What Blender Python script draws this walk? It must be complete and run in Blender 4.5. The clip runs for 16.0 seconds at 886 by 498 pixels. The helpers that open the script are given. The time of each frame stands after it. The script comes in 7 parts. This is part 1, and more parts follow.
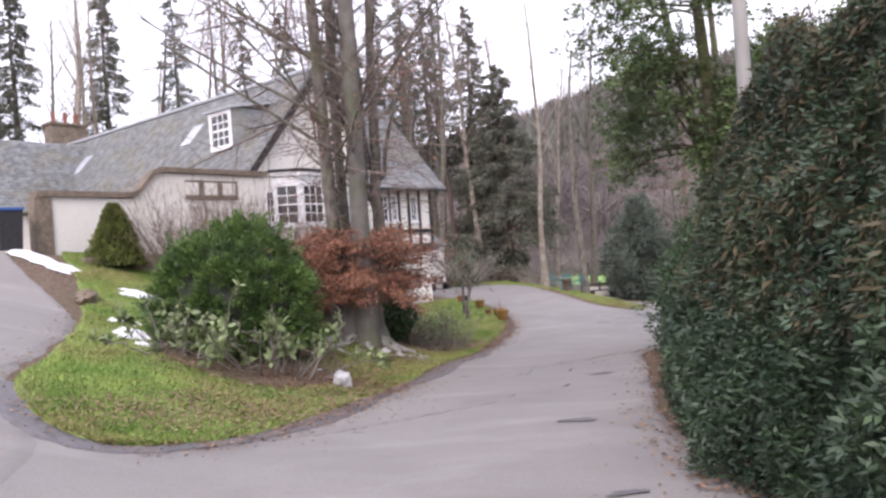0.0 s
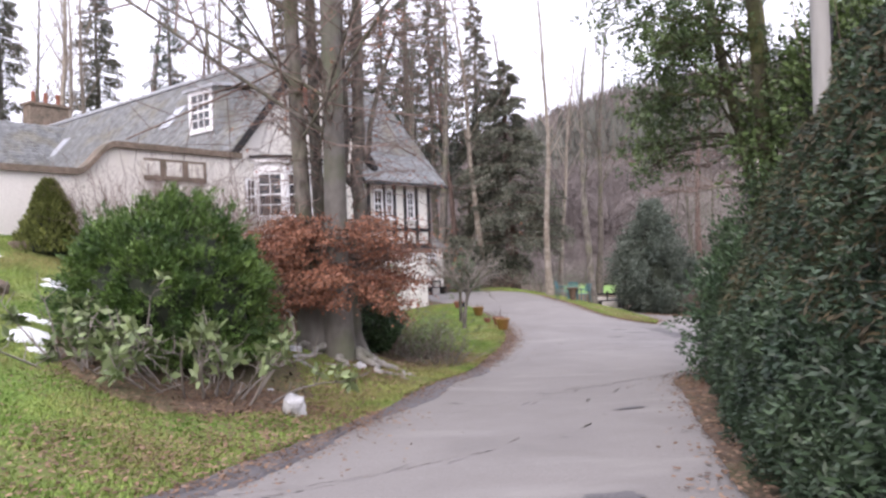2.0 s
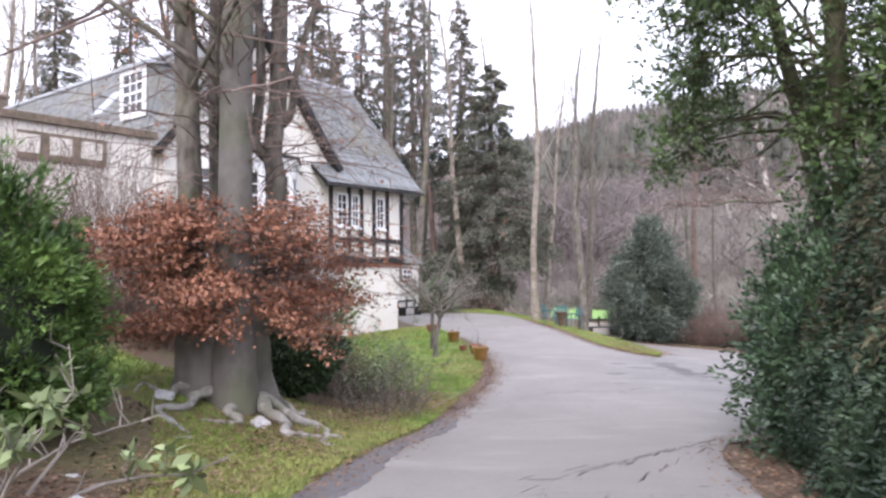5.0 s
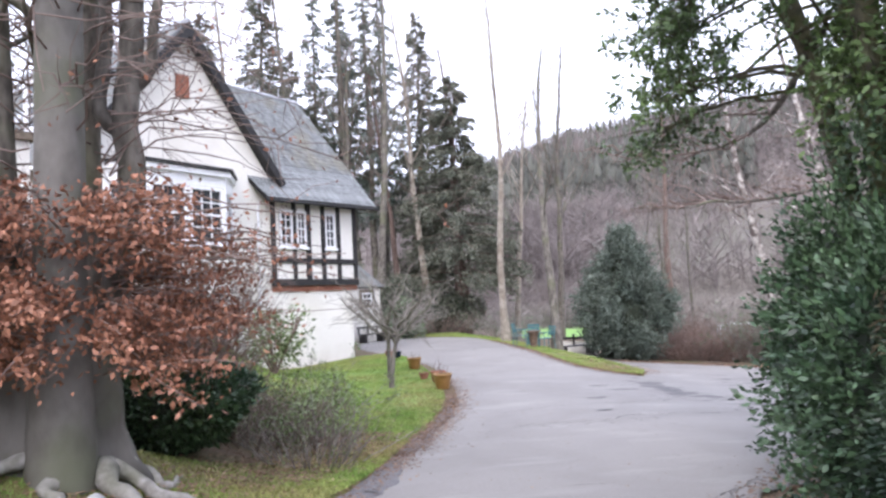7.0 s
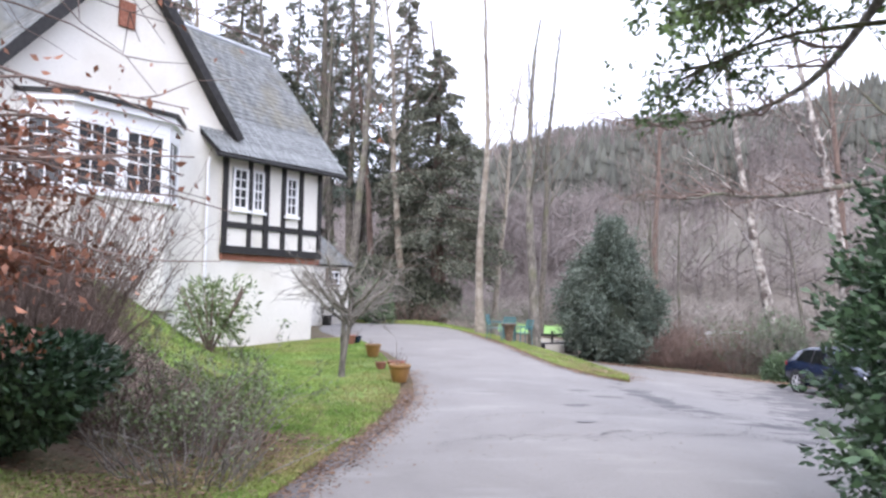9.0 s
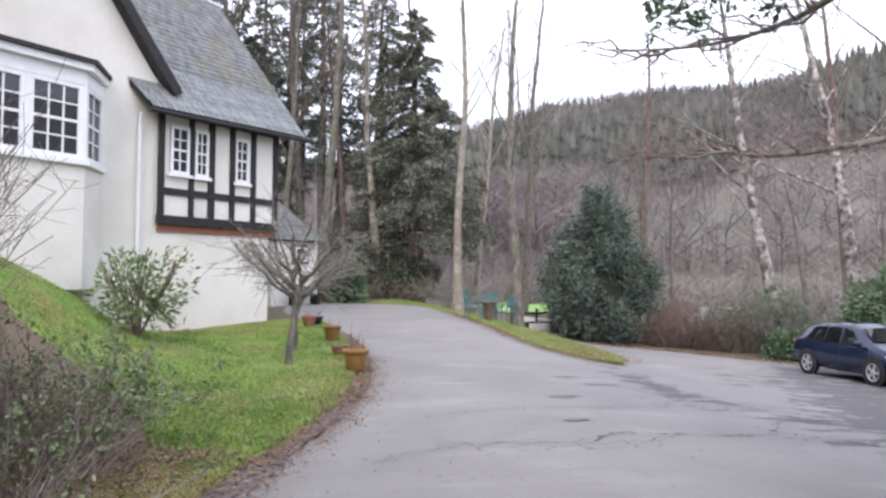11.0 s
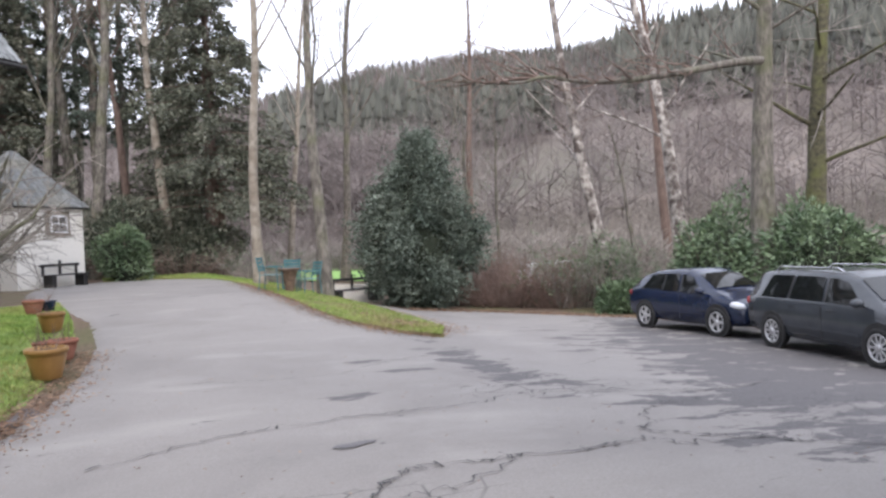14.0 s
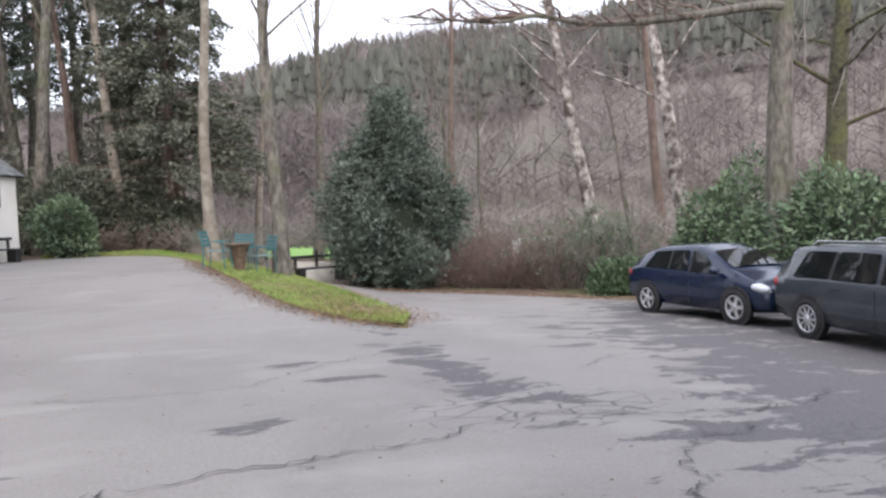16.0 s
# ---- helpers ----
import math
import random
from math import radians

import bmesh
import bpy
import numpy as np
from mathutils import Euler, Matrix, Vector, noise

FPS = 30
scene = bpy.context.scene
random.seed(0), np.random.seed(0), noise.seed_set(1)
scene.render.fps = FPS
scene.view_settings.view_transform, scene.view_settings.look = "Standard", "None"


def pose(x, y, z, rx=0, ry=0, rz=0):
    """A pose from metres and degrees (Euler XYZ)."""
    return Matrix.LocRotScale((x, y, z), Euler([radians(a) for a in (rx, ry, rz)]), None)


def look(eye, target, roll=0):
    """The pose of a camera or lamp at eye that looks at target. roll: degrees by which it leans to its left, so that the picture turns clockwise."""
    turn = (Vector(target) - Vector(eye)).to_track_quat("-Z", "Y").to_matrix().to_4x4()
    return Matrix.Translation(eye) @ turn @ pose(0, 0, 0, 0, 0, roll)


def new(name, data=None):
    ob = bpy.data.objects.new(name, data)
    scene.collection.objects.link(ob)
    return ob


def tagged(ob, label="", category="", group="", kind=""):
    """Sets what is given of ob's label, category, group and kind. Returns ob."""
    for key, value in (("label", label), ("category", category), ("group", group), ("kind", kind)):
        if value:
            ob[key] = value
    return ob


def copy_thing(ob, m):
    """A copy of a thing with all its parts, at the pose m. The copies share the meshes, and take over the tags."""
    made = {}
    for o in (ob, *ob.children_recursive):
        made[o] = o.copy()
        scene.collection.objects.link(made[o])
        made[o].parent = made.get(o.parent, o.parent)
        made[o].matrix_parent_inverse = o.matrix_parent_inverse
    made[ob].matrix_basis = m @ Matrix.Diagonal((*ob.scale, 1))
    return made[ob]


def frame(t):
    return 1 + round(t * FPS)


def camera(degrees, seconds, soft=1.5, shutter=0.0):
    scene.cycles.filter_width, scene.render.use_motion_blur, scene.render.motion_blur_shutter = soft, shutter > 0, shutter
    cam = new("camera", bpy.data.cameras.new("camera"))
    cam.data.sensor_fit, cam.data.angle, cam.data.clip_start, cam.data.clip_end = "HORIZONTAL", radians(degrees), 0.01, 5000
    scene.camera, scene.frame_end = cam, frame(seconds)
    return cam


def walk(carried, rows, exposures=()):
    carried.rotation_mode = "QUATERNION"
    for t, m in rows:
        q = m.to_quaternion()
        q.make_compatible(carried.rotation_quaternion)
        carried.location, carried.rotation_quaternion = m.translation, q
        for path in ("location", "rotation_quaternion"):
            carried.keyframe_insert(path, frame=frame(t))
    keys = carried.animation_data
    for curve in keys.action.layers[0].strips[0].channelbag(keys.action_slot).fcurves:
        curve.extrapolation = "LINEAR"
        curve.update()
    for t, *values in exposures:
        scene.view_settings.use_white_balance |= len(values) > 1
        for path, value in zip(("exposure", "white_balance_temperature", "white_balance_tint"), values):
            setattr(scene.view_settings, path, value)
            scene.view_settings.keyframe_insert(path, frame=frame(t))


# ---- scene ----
cam = camera(63.5, 16.0, soft=2.6)
METRES, EYE, TILT, LEAN, TURN = 21.0, 1.5, 0.0, 0.0, -6.0
ROWS = [
    (0.0, 0.0, 0.0, 0.0, 0.01, 0.2, 3.99),
    (0.5, -0.0006, 0.031, -0.0006, -1.95, -0.18, 0.33),
    (1.0, 0.0028, 0.0638, -0.0036, -0.63, 0.19, 3.14),
    (1.5, 0.0031, 0.095, -0.0052, 0.88, 0.56, 1.06),
    (2.0, 0.0079, 0.1281, -0.0079, 0.12, 0.6, 2.01),
    (2.5, 0.0125, 0.1591, -0.0083, -0.81, 0.97, 3.3),
    (3.0, 0.0159, 0.1929, -0.0097, -2.15, -0.04, 1.97),
    (3.5, 0.0227, 0.2224, -0.0118, -1.01, 2.53, 4.43),
    (4.0, 0.026, 0.2558, -0.0131, -1.39, 2.14, 0.16),
    (6.5, 0.0457, 0.4064, -0.0224, -1.07, 2.84, 1.4),
    (7.0, 0.0549, 0.4374, -0.0261, -3.35, 4.18, 2.93),
    (7.5, 0.0581, 0.4687, -0.029, -3.47, 3.67, -3.63),
    (8.0, 0.0697, 0.4992, -0.0331, -3.84, 3.76, 0.4),
    (8.5, 0.0757, 0.5289, -0.0352, -4.71, 3.72, -0.89),
    (11.0, 0.1116, 0.6766, -0.0442, -6.02, 1.81, -0.51),
    (11.5, 0.1236, 0.7052, -0.049, -8.32, 1.49, 2.26),
    (12.0, 0.1345, 0.7363, -0.0501, -12.06, 0.76, 0.77),
    (12.5, 0.1489, 0.7633, -0.0542, -16.12, -0.05, -0.17),
    (13.0, 0.1619, 0.7922, -0.0552, -17.29, -0.66, -0.54),
    (13.5, 0.1738, 0.8187, -0.0558, -18.71, -1.93, 0.49),
    (14.0, 0.1883, 0.8463, -0.0577, -19.21, -0.97, 2.23),
    (14.5, 0.1985, 0.8728, -0.0583, -20.59, -0.91, -0.78),
    (15.0, 0.2155, 0.9002, -0.062, -20.84, -0.51, 1.51),
    (15.5, 0.2266, 0.9278, -0.064, -20.25, -1.49, 0.59),
    (16.0, 0.2418, 0.9549, -0.0664, -20.38, -2.77, 2.06),
]

SUNDIR = (radians(38), radians(200))
walk(cam, [(t, pose(0, 0, EYE, TILT, LEAN, TURN) @ pose(METRES * x, METRES * y, METRES * z, 90 + pitch, roll, yaw)) for t, x, y, z, yaw, pitch, roll in ROWS],
     [(0.0, 0.80, 6700.0, 21.5), (2.0, 0.88, 6680.0, 21.0), (3.2, 1.06, 6650.0, 20.5), (4.0, 1.11, 6600.0, 19.5), (6.5, 1.18, 6250.0, 17.0), (8.5, 1.27, 6200.0, 16.5), (11.0, 0.91, 6380.0, 15.0), (16.0, 0.86, 6620.0, 12.5)])

# ---------------------------------------------------------------- light
world = bpy.data.worlds.new("overcast_sky")
scene.world = world
world.use_nodes = True
wn = world.node_tree
wn.nodes.clear()
sky = wn.nodes.new("ShaderNodeTexSky")
sky.sky_type = "NISHITA"
sky.sun_disc = False
sky.sun_elevation, sky.sun_rotation = SUNDIR
sky.dust_density, sky.air_density, sky.ozone_density = 6.0, 1.0, 1.0
cloud = wn.nodes.new("ShaderNodeMixRGB")
cloud.inputs[0].default_value = 0.9
cloud.inputs[2].default_value = (8.1, 8.7, 10.0, 1)
back = wn.nodes.new("ShaderNodeBackground")
back.inputs[1].default_value = 0.13
wout = wn.nodes.new("ShaderNodeOutputWorld")
wn.links.new(sky.outputs[0], cloud.inputs[1])
wn.links.new(cloud.outputs[0], back.inputs[0])
wn.links.new(back.outputs[0], wout.inputs[0])
sun = new("sun", bpy.data.lights.new("sun", "SUN"))
sun.data.energy, sun.data.angle, sun.data.color = 0.9, radians(25), (1.0, 0.96, 0.9)
sun.matrix_world = look((-12, -25, 40), (4, 20, 0))

# ---------------------------------------------------------------- materials


def mat(name, a, b, scale=8.0, rough=0.85, bump=0.2, metal=0.0, c=None, cscale=0.7, camt=0.5, island=0.0, spec=0.4, obj=0.0, stretch=None):
    """Two tones by fine noise, a third by large stains, relief, and optional change from piece to piece."""
    m = bpy.data.materials.new(name)
    m.use_nodes = True
    nt = m.node_tree
    p = nt.nodes["Principled BSDF"]
    p.inputs["Roughness"].default_value = rough
    p.inputs["Metallic"].default_value = metal
    p.inputs["Specular IOR Level"].default_value = spec
    tc = nt.nodes.new("ShaderNodeTexCoord")
    mp = nt.nodes.new("ShaderNodeMapping")
    nt.links.new(tc.outputs["Object"], mp.inputs[0])
    if stretch:
        mp.inputs["Scale"].default_value = stretch
    n = nt.nodes.new("ShaderNodeTexNoise")
    n.inputs["Scale"].default_value = scale
    n.inputs["Detail"].default_value = 6
    nt.links.new(mp.outputs[0], n.inputs["Vector"])
    r = nt.nodes.new("ShaderNodeValToRGB")
    r.color_ramp.elements[0].position, r.color_ramp.elements[1].position = 0.35, 0.65
    r.color_ramp.elements[0].color, r.color_ramp.elements[1].color = (*a, 1), (*b, 1)
    nt.links.new(n.outputs[0], r.inputs[0])
    col = r.outputs[0]
    if c:
        n2 = nt.nodes.new("ShaderNodeTexNoise")
        n2.inputs["Scale"].default_value = cscale
        n2.inputs["Detail"].default_value = 5
        nt.links.new(tc.outputs["Object"], n2.inputs["Vector"])
        r2 = nt.nodes.new("ShaderNodeValToRGB")
        r2.color_ramp.elements[0].position, r2.color_ramp.elements[1].position = 0.48, 0.66
        r2.color_ramp.elements[1].color = (camt, camt, camt, 1)
        nt.links.new(n2.outputs[0], r2.inputs[0])
        mx = nt.nodes.new("ShaderNodeMixRGB")
        nt.links.new(r2.outputs[0], mx.inputs[0])
        nt.links.new(col, mx.inputs[1])
        mx.inputs[2].default_value = (*c, 1)
        col = mx.outputs[0]
    if island or obj:
        hs = nt.nodes.new("ShaderNodeHueSaturation")
        if obj:
            g = nt.nodes.new("ShaderNodeObjectInfo").outputs["Random"]
        else:
            g = nt.nodes.new("ShaderNodeNewGeometry").outputs["Random Per Island"]
        mr = nt.nodes.new("ShaderNodeMapRange")
        k = island or obj
        mr.inputs[3].default_value, mr.inputs[4].default_value = 1 - k, 1 + k
        nt.links.new(g, mr.inputs[0])
        nt.links.new(mr.outputs[0], hs.inputs["Value"])
        nt.links.new(col, hs.inputs["Color"])
        col = hs.outputs[0]
    nt.links.new(col, p.inputs["Base Color"])
    if bump:
        bp = nt.nodes.new("ShaderNodeBump")
        bp.inputs["Strength"].default_value = bump
        bp.inputs["Distance"].default_value = 0.02
        nt.links.new(n.outputs[0], bp.inputs["Height"])
        nt.links.new(bp.outputs[0], p.inputs["Normal"])
    return m


def glassy(name, col, rough=0.05):
    m = mat(name, col, col, 3, rough, 0.0, spec=0.6)
    return m




def asphalt():
    """Worn drive: fine chippings, soft large tone, dark ragged patches where the top layer has gone."""
    m = bpy.data.materials.new("worn_asphalt")
    m.use_nodes = True
    nt = m.node_tree
    p = nt.nodes["Principled BSDF"]
    p.inputs["Roughness"].default_value = 0.78
    p.inputs["Specular IOR Level"].default_value = 0.35
    tc = nt.nodes.new("ShaderNodeTexCoord")

    def noise_tex(scale, detail, rough=0.55, distort=0.0, stretch=(1, 1, 1)):
        mp = nt.nodes.new("ShaderNodeMapping")
        mp.inputs["Scale"].default_value = stretch
        nt.links.new(tc.outputs["Object"], mp.inputs[0])
        n = nt.nodes.new("ShaderNodeTexNoise")
        n.inputs["Scale"].default_value, n.inputs["Detail"].default_value = scale, detail
        n.inputs["Roughness"].default_value, n.inputs["Distortion"].default_value = rough, distort
        nt.links.new(mp.outputs[0], n.inputs["Vector"])
        return n.outputs[0]

    def ramp(v, a, b, ca, cb):
        r = nt.nodes.new("ShaderNodeValToRGB")
        r.color_ramp.elements[0].position, r.color_ramp.elements[1].position = a, b
        r.color_ramp.elements[0].color, r.color_ramp.elements[1].color = (*ca, 1), (*cb, 1)
        nt.links.new(v, r.inputs[0])
        return r.outputs[0]

    def math_node(op, a, b):
        n = nt.nodes.new("ShaderNodeMath")
        n.operation = op
        for k, v in enumerate((a, b)):
            if isinstance(v, float):
                n.inputs[k].default_value = v
            else:
                nt.links.new(v, n.inputs[k])
        return n.outputs[0]

    def mix(f, a, b):
        n = nt.nodes.new("ShaderNodeMixRGB")
        nt.links.new(f, n.inputs[0])
        for k, v in ((1, a), (2, b)):
            if isinstance(v, tuple):
                n.inputs[k].default_value = (*v, 1)
            else:
                nt.links.new(v, n.inputs[k])
        return n.outputs[0]

    fine = noise_tex(45, 4, 0.7)
    col = ramp(fine, 0.3, 0.7, (0.208, 0.193, 0.184), (0.288, 0.268, 0.254))
    col = mix(ramp(noise_tex(0.55, 5, 0.6, 0.4), 0.42, 0.66, (0, 0, 0), (0.6, 0.6, 0.6)), col, (0.188, 0.174, 0.167))
    col = mix(ramp(noise_tex(0.9, 4, 0.5, 0.2, (0.6, 1.4, 1)), 0.56, 0.72, (0, 0, 0), (0.5, 0.5, 0.5)), col, (0.335, 0.315, 0.297))
    # where the top layer has broken up, by zone
    zone = None
    for x, y, sx, sy in ((10.5, 26.0, 0.75, 2.6), (15.2, 27.0, 2.6, 4.5), (12.6, 22.9, 2.6, 1.0), (8.0, 24.7, 0.55, 0.22), (8.8, 26.8, 0.4, 0.15), (9.4, 26.0, 0.5, 0.2), (13.0, 20.8, 3.0, 1.2)):
        mp = nt.nodes.new("ShaderNodeMapping")
        mp.inputs["Location"].default_value = (-x / sx, -y / sy, 0)
        mp.inputs["Scale"].default_value = (1 / sx, 1 / sy, 0)
        nt.links.new(tc.outputs["Object"], mp.inputs[0])
        ln = nt.nodes.new("ShaderNodeVectorMath")
        ln.operation = "LENGTH"
        nt.links.new(mp.outputs[0], ln.inputs[0])
        d = nt.nodes.new("ShaderNodeMapRange")
        d.inputs[1].default_value, d.inputs[2].default_value = 0.2, 1.25
        d.inputs[3].default_value, d.inputs[4].default_value = 1.0, 0.0
        nt.links.new(ln.outputs["Value"], d.inputs[0])
        zone = d.outputs[0] if zone is None else math_node("MAXIMUM", zone, d.outputs[0])
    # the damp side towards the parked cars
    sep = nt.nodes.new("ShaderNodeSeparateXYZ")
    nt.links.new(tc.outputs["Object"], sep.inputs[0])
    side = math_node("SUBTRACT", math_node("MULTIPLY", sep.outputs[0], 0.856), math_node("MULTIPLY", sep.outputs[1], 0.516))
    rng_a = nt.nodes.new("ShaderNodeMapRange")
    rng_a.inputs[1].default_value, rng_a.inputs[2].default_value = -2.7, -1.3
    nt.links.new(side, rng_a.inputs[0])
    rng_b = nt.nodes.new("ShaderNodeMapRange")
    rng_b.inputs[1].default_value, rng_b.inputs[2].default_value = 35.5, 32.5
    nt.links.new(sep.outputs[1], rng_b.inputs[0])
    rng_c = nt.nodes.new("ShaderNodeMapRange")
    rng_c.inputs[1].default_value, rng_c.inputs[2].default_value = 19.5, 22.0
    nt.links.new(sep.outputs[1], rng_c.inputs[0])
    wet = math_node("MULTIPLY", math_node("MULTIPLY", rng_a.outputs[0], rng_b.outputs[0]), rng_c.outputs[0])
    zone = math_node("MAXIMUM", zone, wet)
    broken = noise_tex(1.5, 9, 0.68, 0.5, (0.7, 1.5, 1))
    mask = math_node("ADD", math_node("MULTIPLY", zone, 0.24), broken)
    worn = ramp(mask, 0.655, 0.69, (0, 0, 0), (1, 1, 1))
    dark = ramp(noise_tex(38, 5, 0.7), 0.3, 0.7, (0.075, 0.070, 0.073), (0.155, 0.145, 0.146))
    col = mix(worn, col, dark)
    # crazing: a net of fine cracks where the surface is tired
    vor = nt.nodes.new("ShaderNodeTexVoronoi")
    vor.feature = "DISTANCE_TO_EDGE"
    vor.inputs["Scale"].default_value = 3.2
    warp = nt.nodes.new("ShaderNodeMapping")
    warp.inputs["Scale"].default_value = (0.7, 1.5, 1)
    nt.links.new(tc.outputs["Object"], warp.inputs[0])
    nt.links.new(warp.outputs[0], vor.inputs["Vector"])
    lines = ramp(vor.outputs["Distance"], 0.008, 0.035, (1, 1, 1), (0, 0, 0))
    tired = None
    for x, y, sx, sy in ((6.7, 21.45, 1.6, 0.45), (10.6, 24.4, 1.5, 0.7), (13.0, 22.4, 2.0, 0.9)):
        mp = nt.nodes.new("ShaderNodeMapping")
        mp.inputs["Location"].default_value = (-x / sx, -y / sy, 0)
        mp.inputs["Scale"].default_value = (1 / sx, 1 / sy, 0)
        nt.links.new(tc.outputs["Object"], mp.inputs[0])
        ln = nt.nodes.new("ShaderNodeVectorMath")
        ln.operation = "LENGTH"
        nt.links.new(mp.outputs[0], ln.inputs[0])
        near = ramp(math_node("MULTIPLY", math_node("ADD", ln.outputs["Value"], noise_tex(2.0, 4)), 0.5), 0.55, 0.75, (1, 1, 1), (0, 0, 0))
        tired = near if tired is None else math_node("MAXIMUM", tired, near)
    col = mix(math_node("MULTIPLY", math_node("MULTIPLY", lines, tired), 0.85), col, (0.07, 0.066, 0.066))
    nt.links.new(col, p.inputs["Base Color"])
    hgt = math_node("SUBTRACT", math_node("MULTIPLY", fine, 0.35), worn)
    bp = nt.nodes.new("ShaderNodeBump")
    bp.inputs["Strength"].default_value, bp.inputs["Distance"].default_value = 0.5, 0.012
    nt.links.new(hgt, bp.inputs["Height"])
    nt.links.new(bp.outputs[0], p.inputs["Normal"])
    return m


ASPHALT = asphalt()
DAMP = mat("damp_asphalt", (0.10, 0.095, 0.10), (0.15, 0.14, 0.145), 30, 0.6, 0.3)
TAR = mat("tar_joint", (0.05, 0.05, 0.052), (0.09, 0.085, 0.085), 30, 0.8, 0.3)
EARTH = mat("leafy_earth", (0.090, 0.060, 0.043), (0.180, 0.126, 0.090), 16, 0.95, 0.5, c=(0.09, 0.11, 0.035), cscale=0.5, camt=0.5)
GRASS = mat("lawn_soil", (0.106, 0.188, 0.038), (0.202, 0.274, 0.067), 7, 0.95, 0.5, c=(0.17, 0.14, 0.06), cscale=0.45, camt=0.7)
BLADE = mat("grass_blade", (0.150, 0.256, 0.052), (0.290, 0.372, 0.104), 1.3, 0.8, 0.0, c=(0.32, 0.275, 0.12), cscale=0.55, camt=0.85, island=0.35)
MOSS = mat("mossy_turf", (0.112, 0.136, 0.032), (0.190, 0.200, 0.054), 6, 0.95, 0.5, c=(0.15, 0.105, 0.06), cscale=0.9, camt=0.85)
LITTER = mat("dead_leaf", (0.144, 0.081, 0.050), (0.288, 0.189, 0.126), 3, 0.85, 0.0, island=0.55)
SNOW = mat("old_snow", (0.78, 0.8, 0.84), (0.86, 0.87, 0.9), 9, 0.7, 0.4)
HARL = mat("white_harling", (0.70, 0.675, 0.62), (0.80, 0.77, 0.72), 35, 0.95, 0.35, c=(0.60, 0.565, 0.49), cscale=0.6, camt=0.5)
SANDSTONE = mat("stone_cope", (0.16, 0.125, 0.095), (0.26, 0.205, 0.16), 9, 0.9, 0.5, c=(0.09, 0.085, 0.06), cscale=2, camt=0.7)
SLATE = mat("grey_slate", (0.19, 0.20, 0.205), (0.28, 0.29, 0.29), 5, 0.65, 0.3, c=(0.25, 0.23, 0.17), cscale=0.8, camt=0.6, island=0.22)
SLATEONE = mat("single_slate", (0.19, 0.20, 0.205), (0.28, 0.29, 0.29), 2, 0.65, 0.3, obj=0.22)
LEAD = mat("roof_lead", (0.42, 0.44, 0.47), (0.52, 0.54, 0.57), 3, 0.5, 0.1, metal=0.3)
BLACKWOOD = mat("black_timber", (0.012, 0.011, 0.012), (0.028, 0.026, 0.026), 8, 0.6, 0.3)
WHITEPAINT = mat("white_paint", (0.78, 0.78, 0.8), (0.84, 0.84, 0.85), 6, 0.5, 0.05)
BRICK = mat("red_brick", (0.22, 0.085, 0.055), (0.32, 0.14, 0.095), 12, 0.9, 0.4)
GLASS = glassy("window_glass", (0.03, 0.033, 0.038))
BARK = mat("grey_bark", (0.078, 0.069, 0.059), (0.205, 0.184, 0.160), 9, 0.95, 0.9, c=(0.115, 0.125, 0.06), cscale=1.2, camt=0.5, stretch=(1, 1, 0.4))
BEECH = mat("beech_bark", (0.126, 0.117, 0.104), (0.196, 0.183, 0.167), 5, 0.9, 0.5, c=(0.13, 0.145, 0.085), cscale=1.0, camt=0.7, stretch=(1, 1, 0.6))
ROOT = mat("weathered_root", (0.21, 0.20, 0.185), (0.40, 0.385, 0.37), 9, 0.9, 0.6, c=(0.13, 0.135, 0.07), cscale=2.5, camt=0.5)
BIRCH = mat("birch_bark", (0.062, 0.048, 0.043), (0.50, 0.46, 0.42), 3.6, 0.85, 0.6, stretch=(1, 1, 0.9), c=(0.10, 0.075, 0.066), cscale=4.5, camt=0.9)
PALEBARK = mat("pale_bark", (0.221, 0.191, 0.157), (0.374, 0.332, 0.281), 5, 0.9, 0.4, c=(0.19, 0.15, 0.115), cscale=1.5, camt=0.7)
MOSSBARK = mat("mossy_bark", (0.055, 0.049, 0.036), (0.120, 0.112, 0.066), 9, 0.95, 0.9, c=(0.115, 0.122, 0.045), cscale=1.5, camt=0.8)
REDBARK = mat("red_bark", (0.105, 0.072, 0.060), (0.180, 0.128, 0.106), 7, 0.95, 0.7, stretch=(1, 1, 0.3))
TWIG = mat("brown_twig", (0.144, 0.102, 0.086), (0.240, 0.180, 0.156), 3, 0.9, 0.0, island=0.3)
RUSSET = mat("russet_bramble", (0.170, 0.112, 0.092), (0.285, 0.200, 0.168), 3, 0.9, 0.0, island=0.3)
GREYTWIG = mat("grey_twig", (0.190, 0.168, 0.148), (0.300, 0.268, 0.242), 3, 0.9, 0.0, island=0.3)
YEW = mat("yew_leaf", (0.034, 0.078, 0.020), (0.128, 0.212, 0.052), 2.6, 0.5, 0.0, island=0.45)
HEDGE = mat("hedge_leaf", (0.022, 0.044, 0.025), (0.060, 0.096, 0.050), 1.2, 0.45, 0.0, island=0.5)
HEDGEBROWN = mat("hedge_dry_leaf", (0.069, 0.053, 0.029), (0.097, 0.081, 0.041), 1.2, 0.7, 0.0, island=0.4)
HOLLY = mat("glossy_leaf", (0.034, 0.070, 0.036), (0.080, 0.132, 0.064), 1.5, 0.42, 0.0, island=0.5, spec=0.45)
ILEX = mat("overhang_leaf", (0.056, 0.095, 0.034), (0.112, 0.168, 0.056), 1.0, 0.4, 0.0, island=0.5)
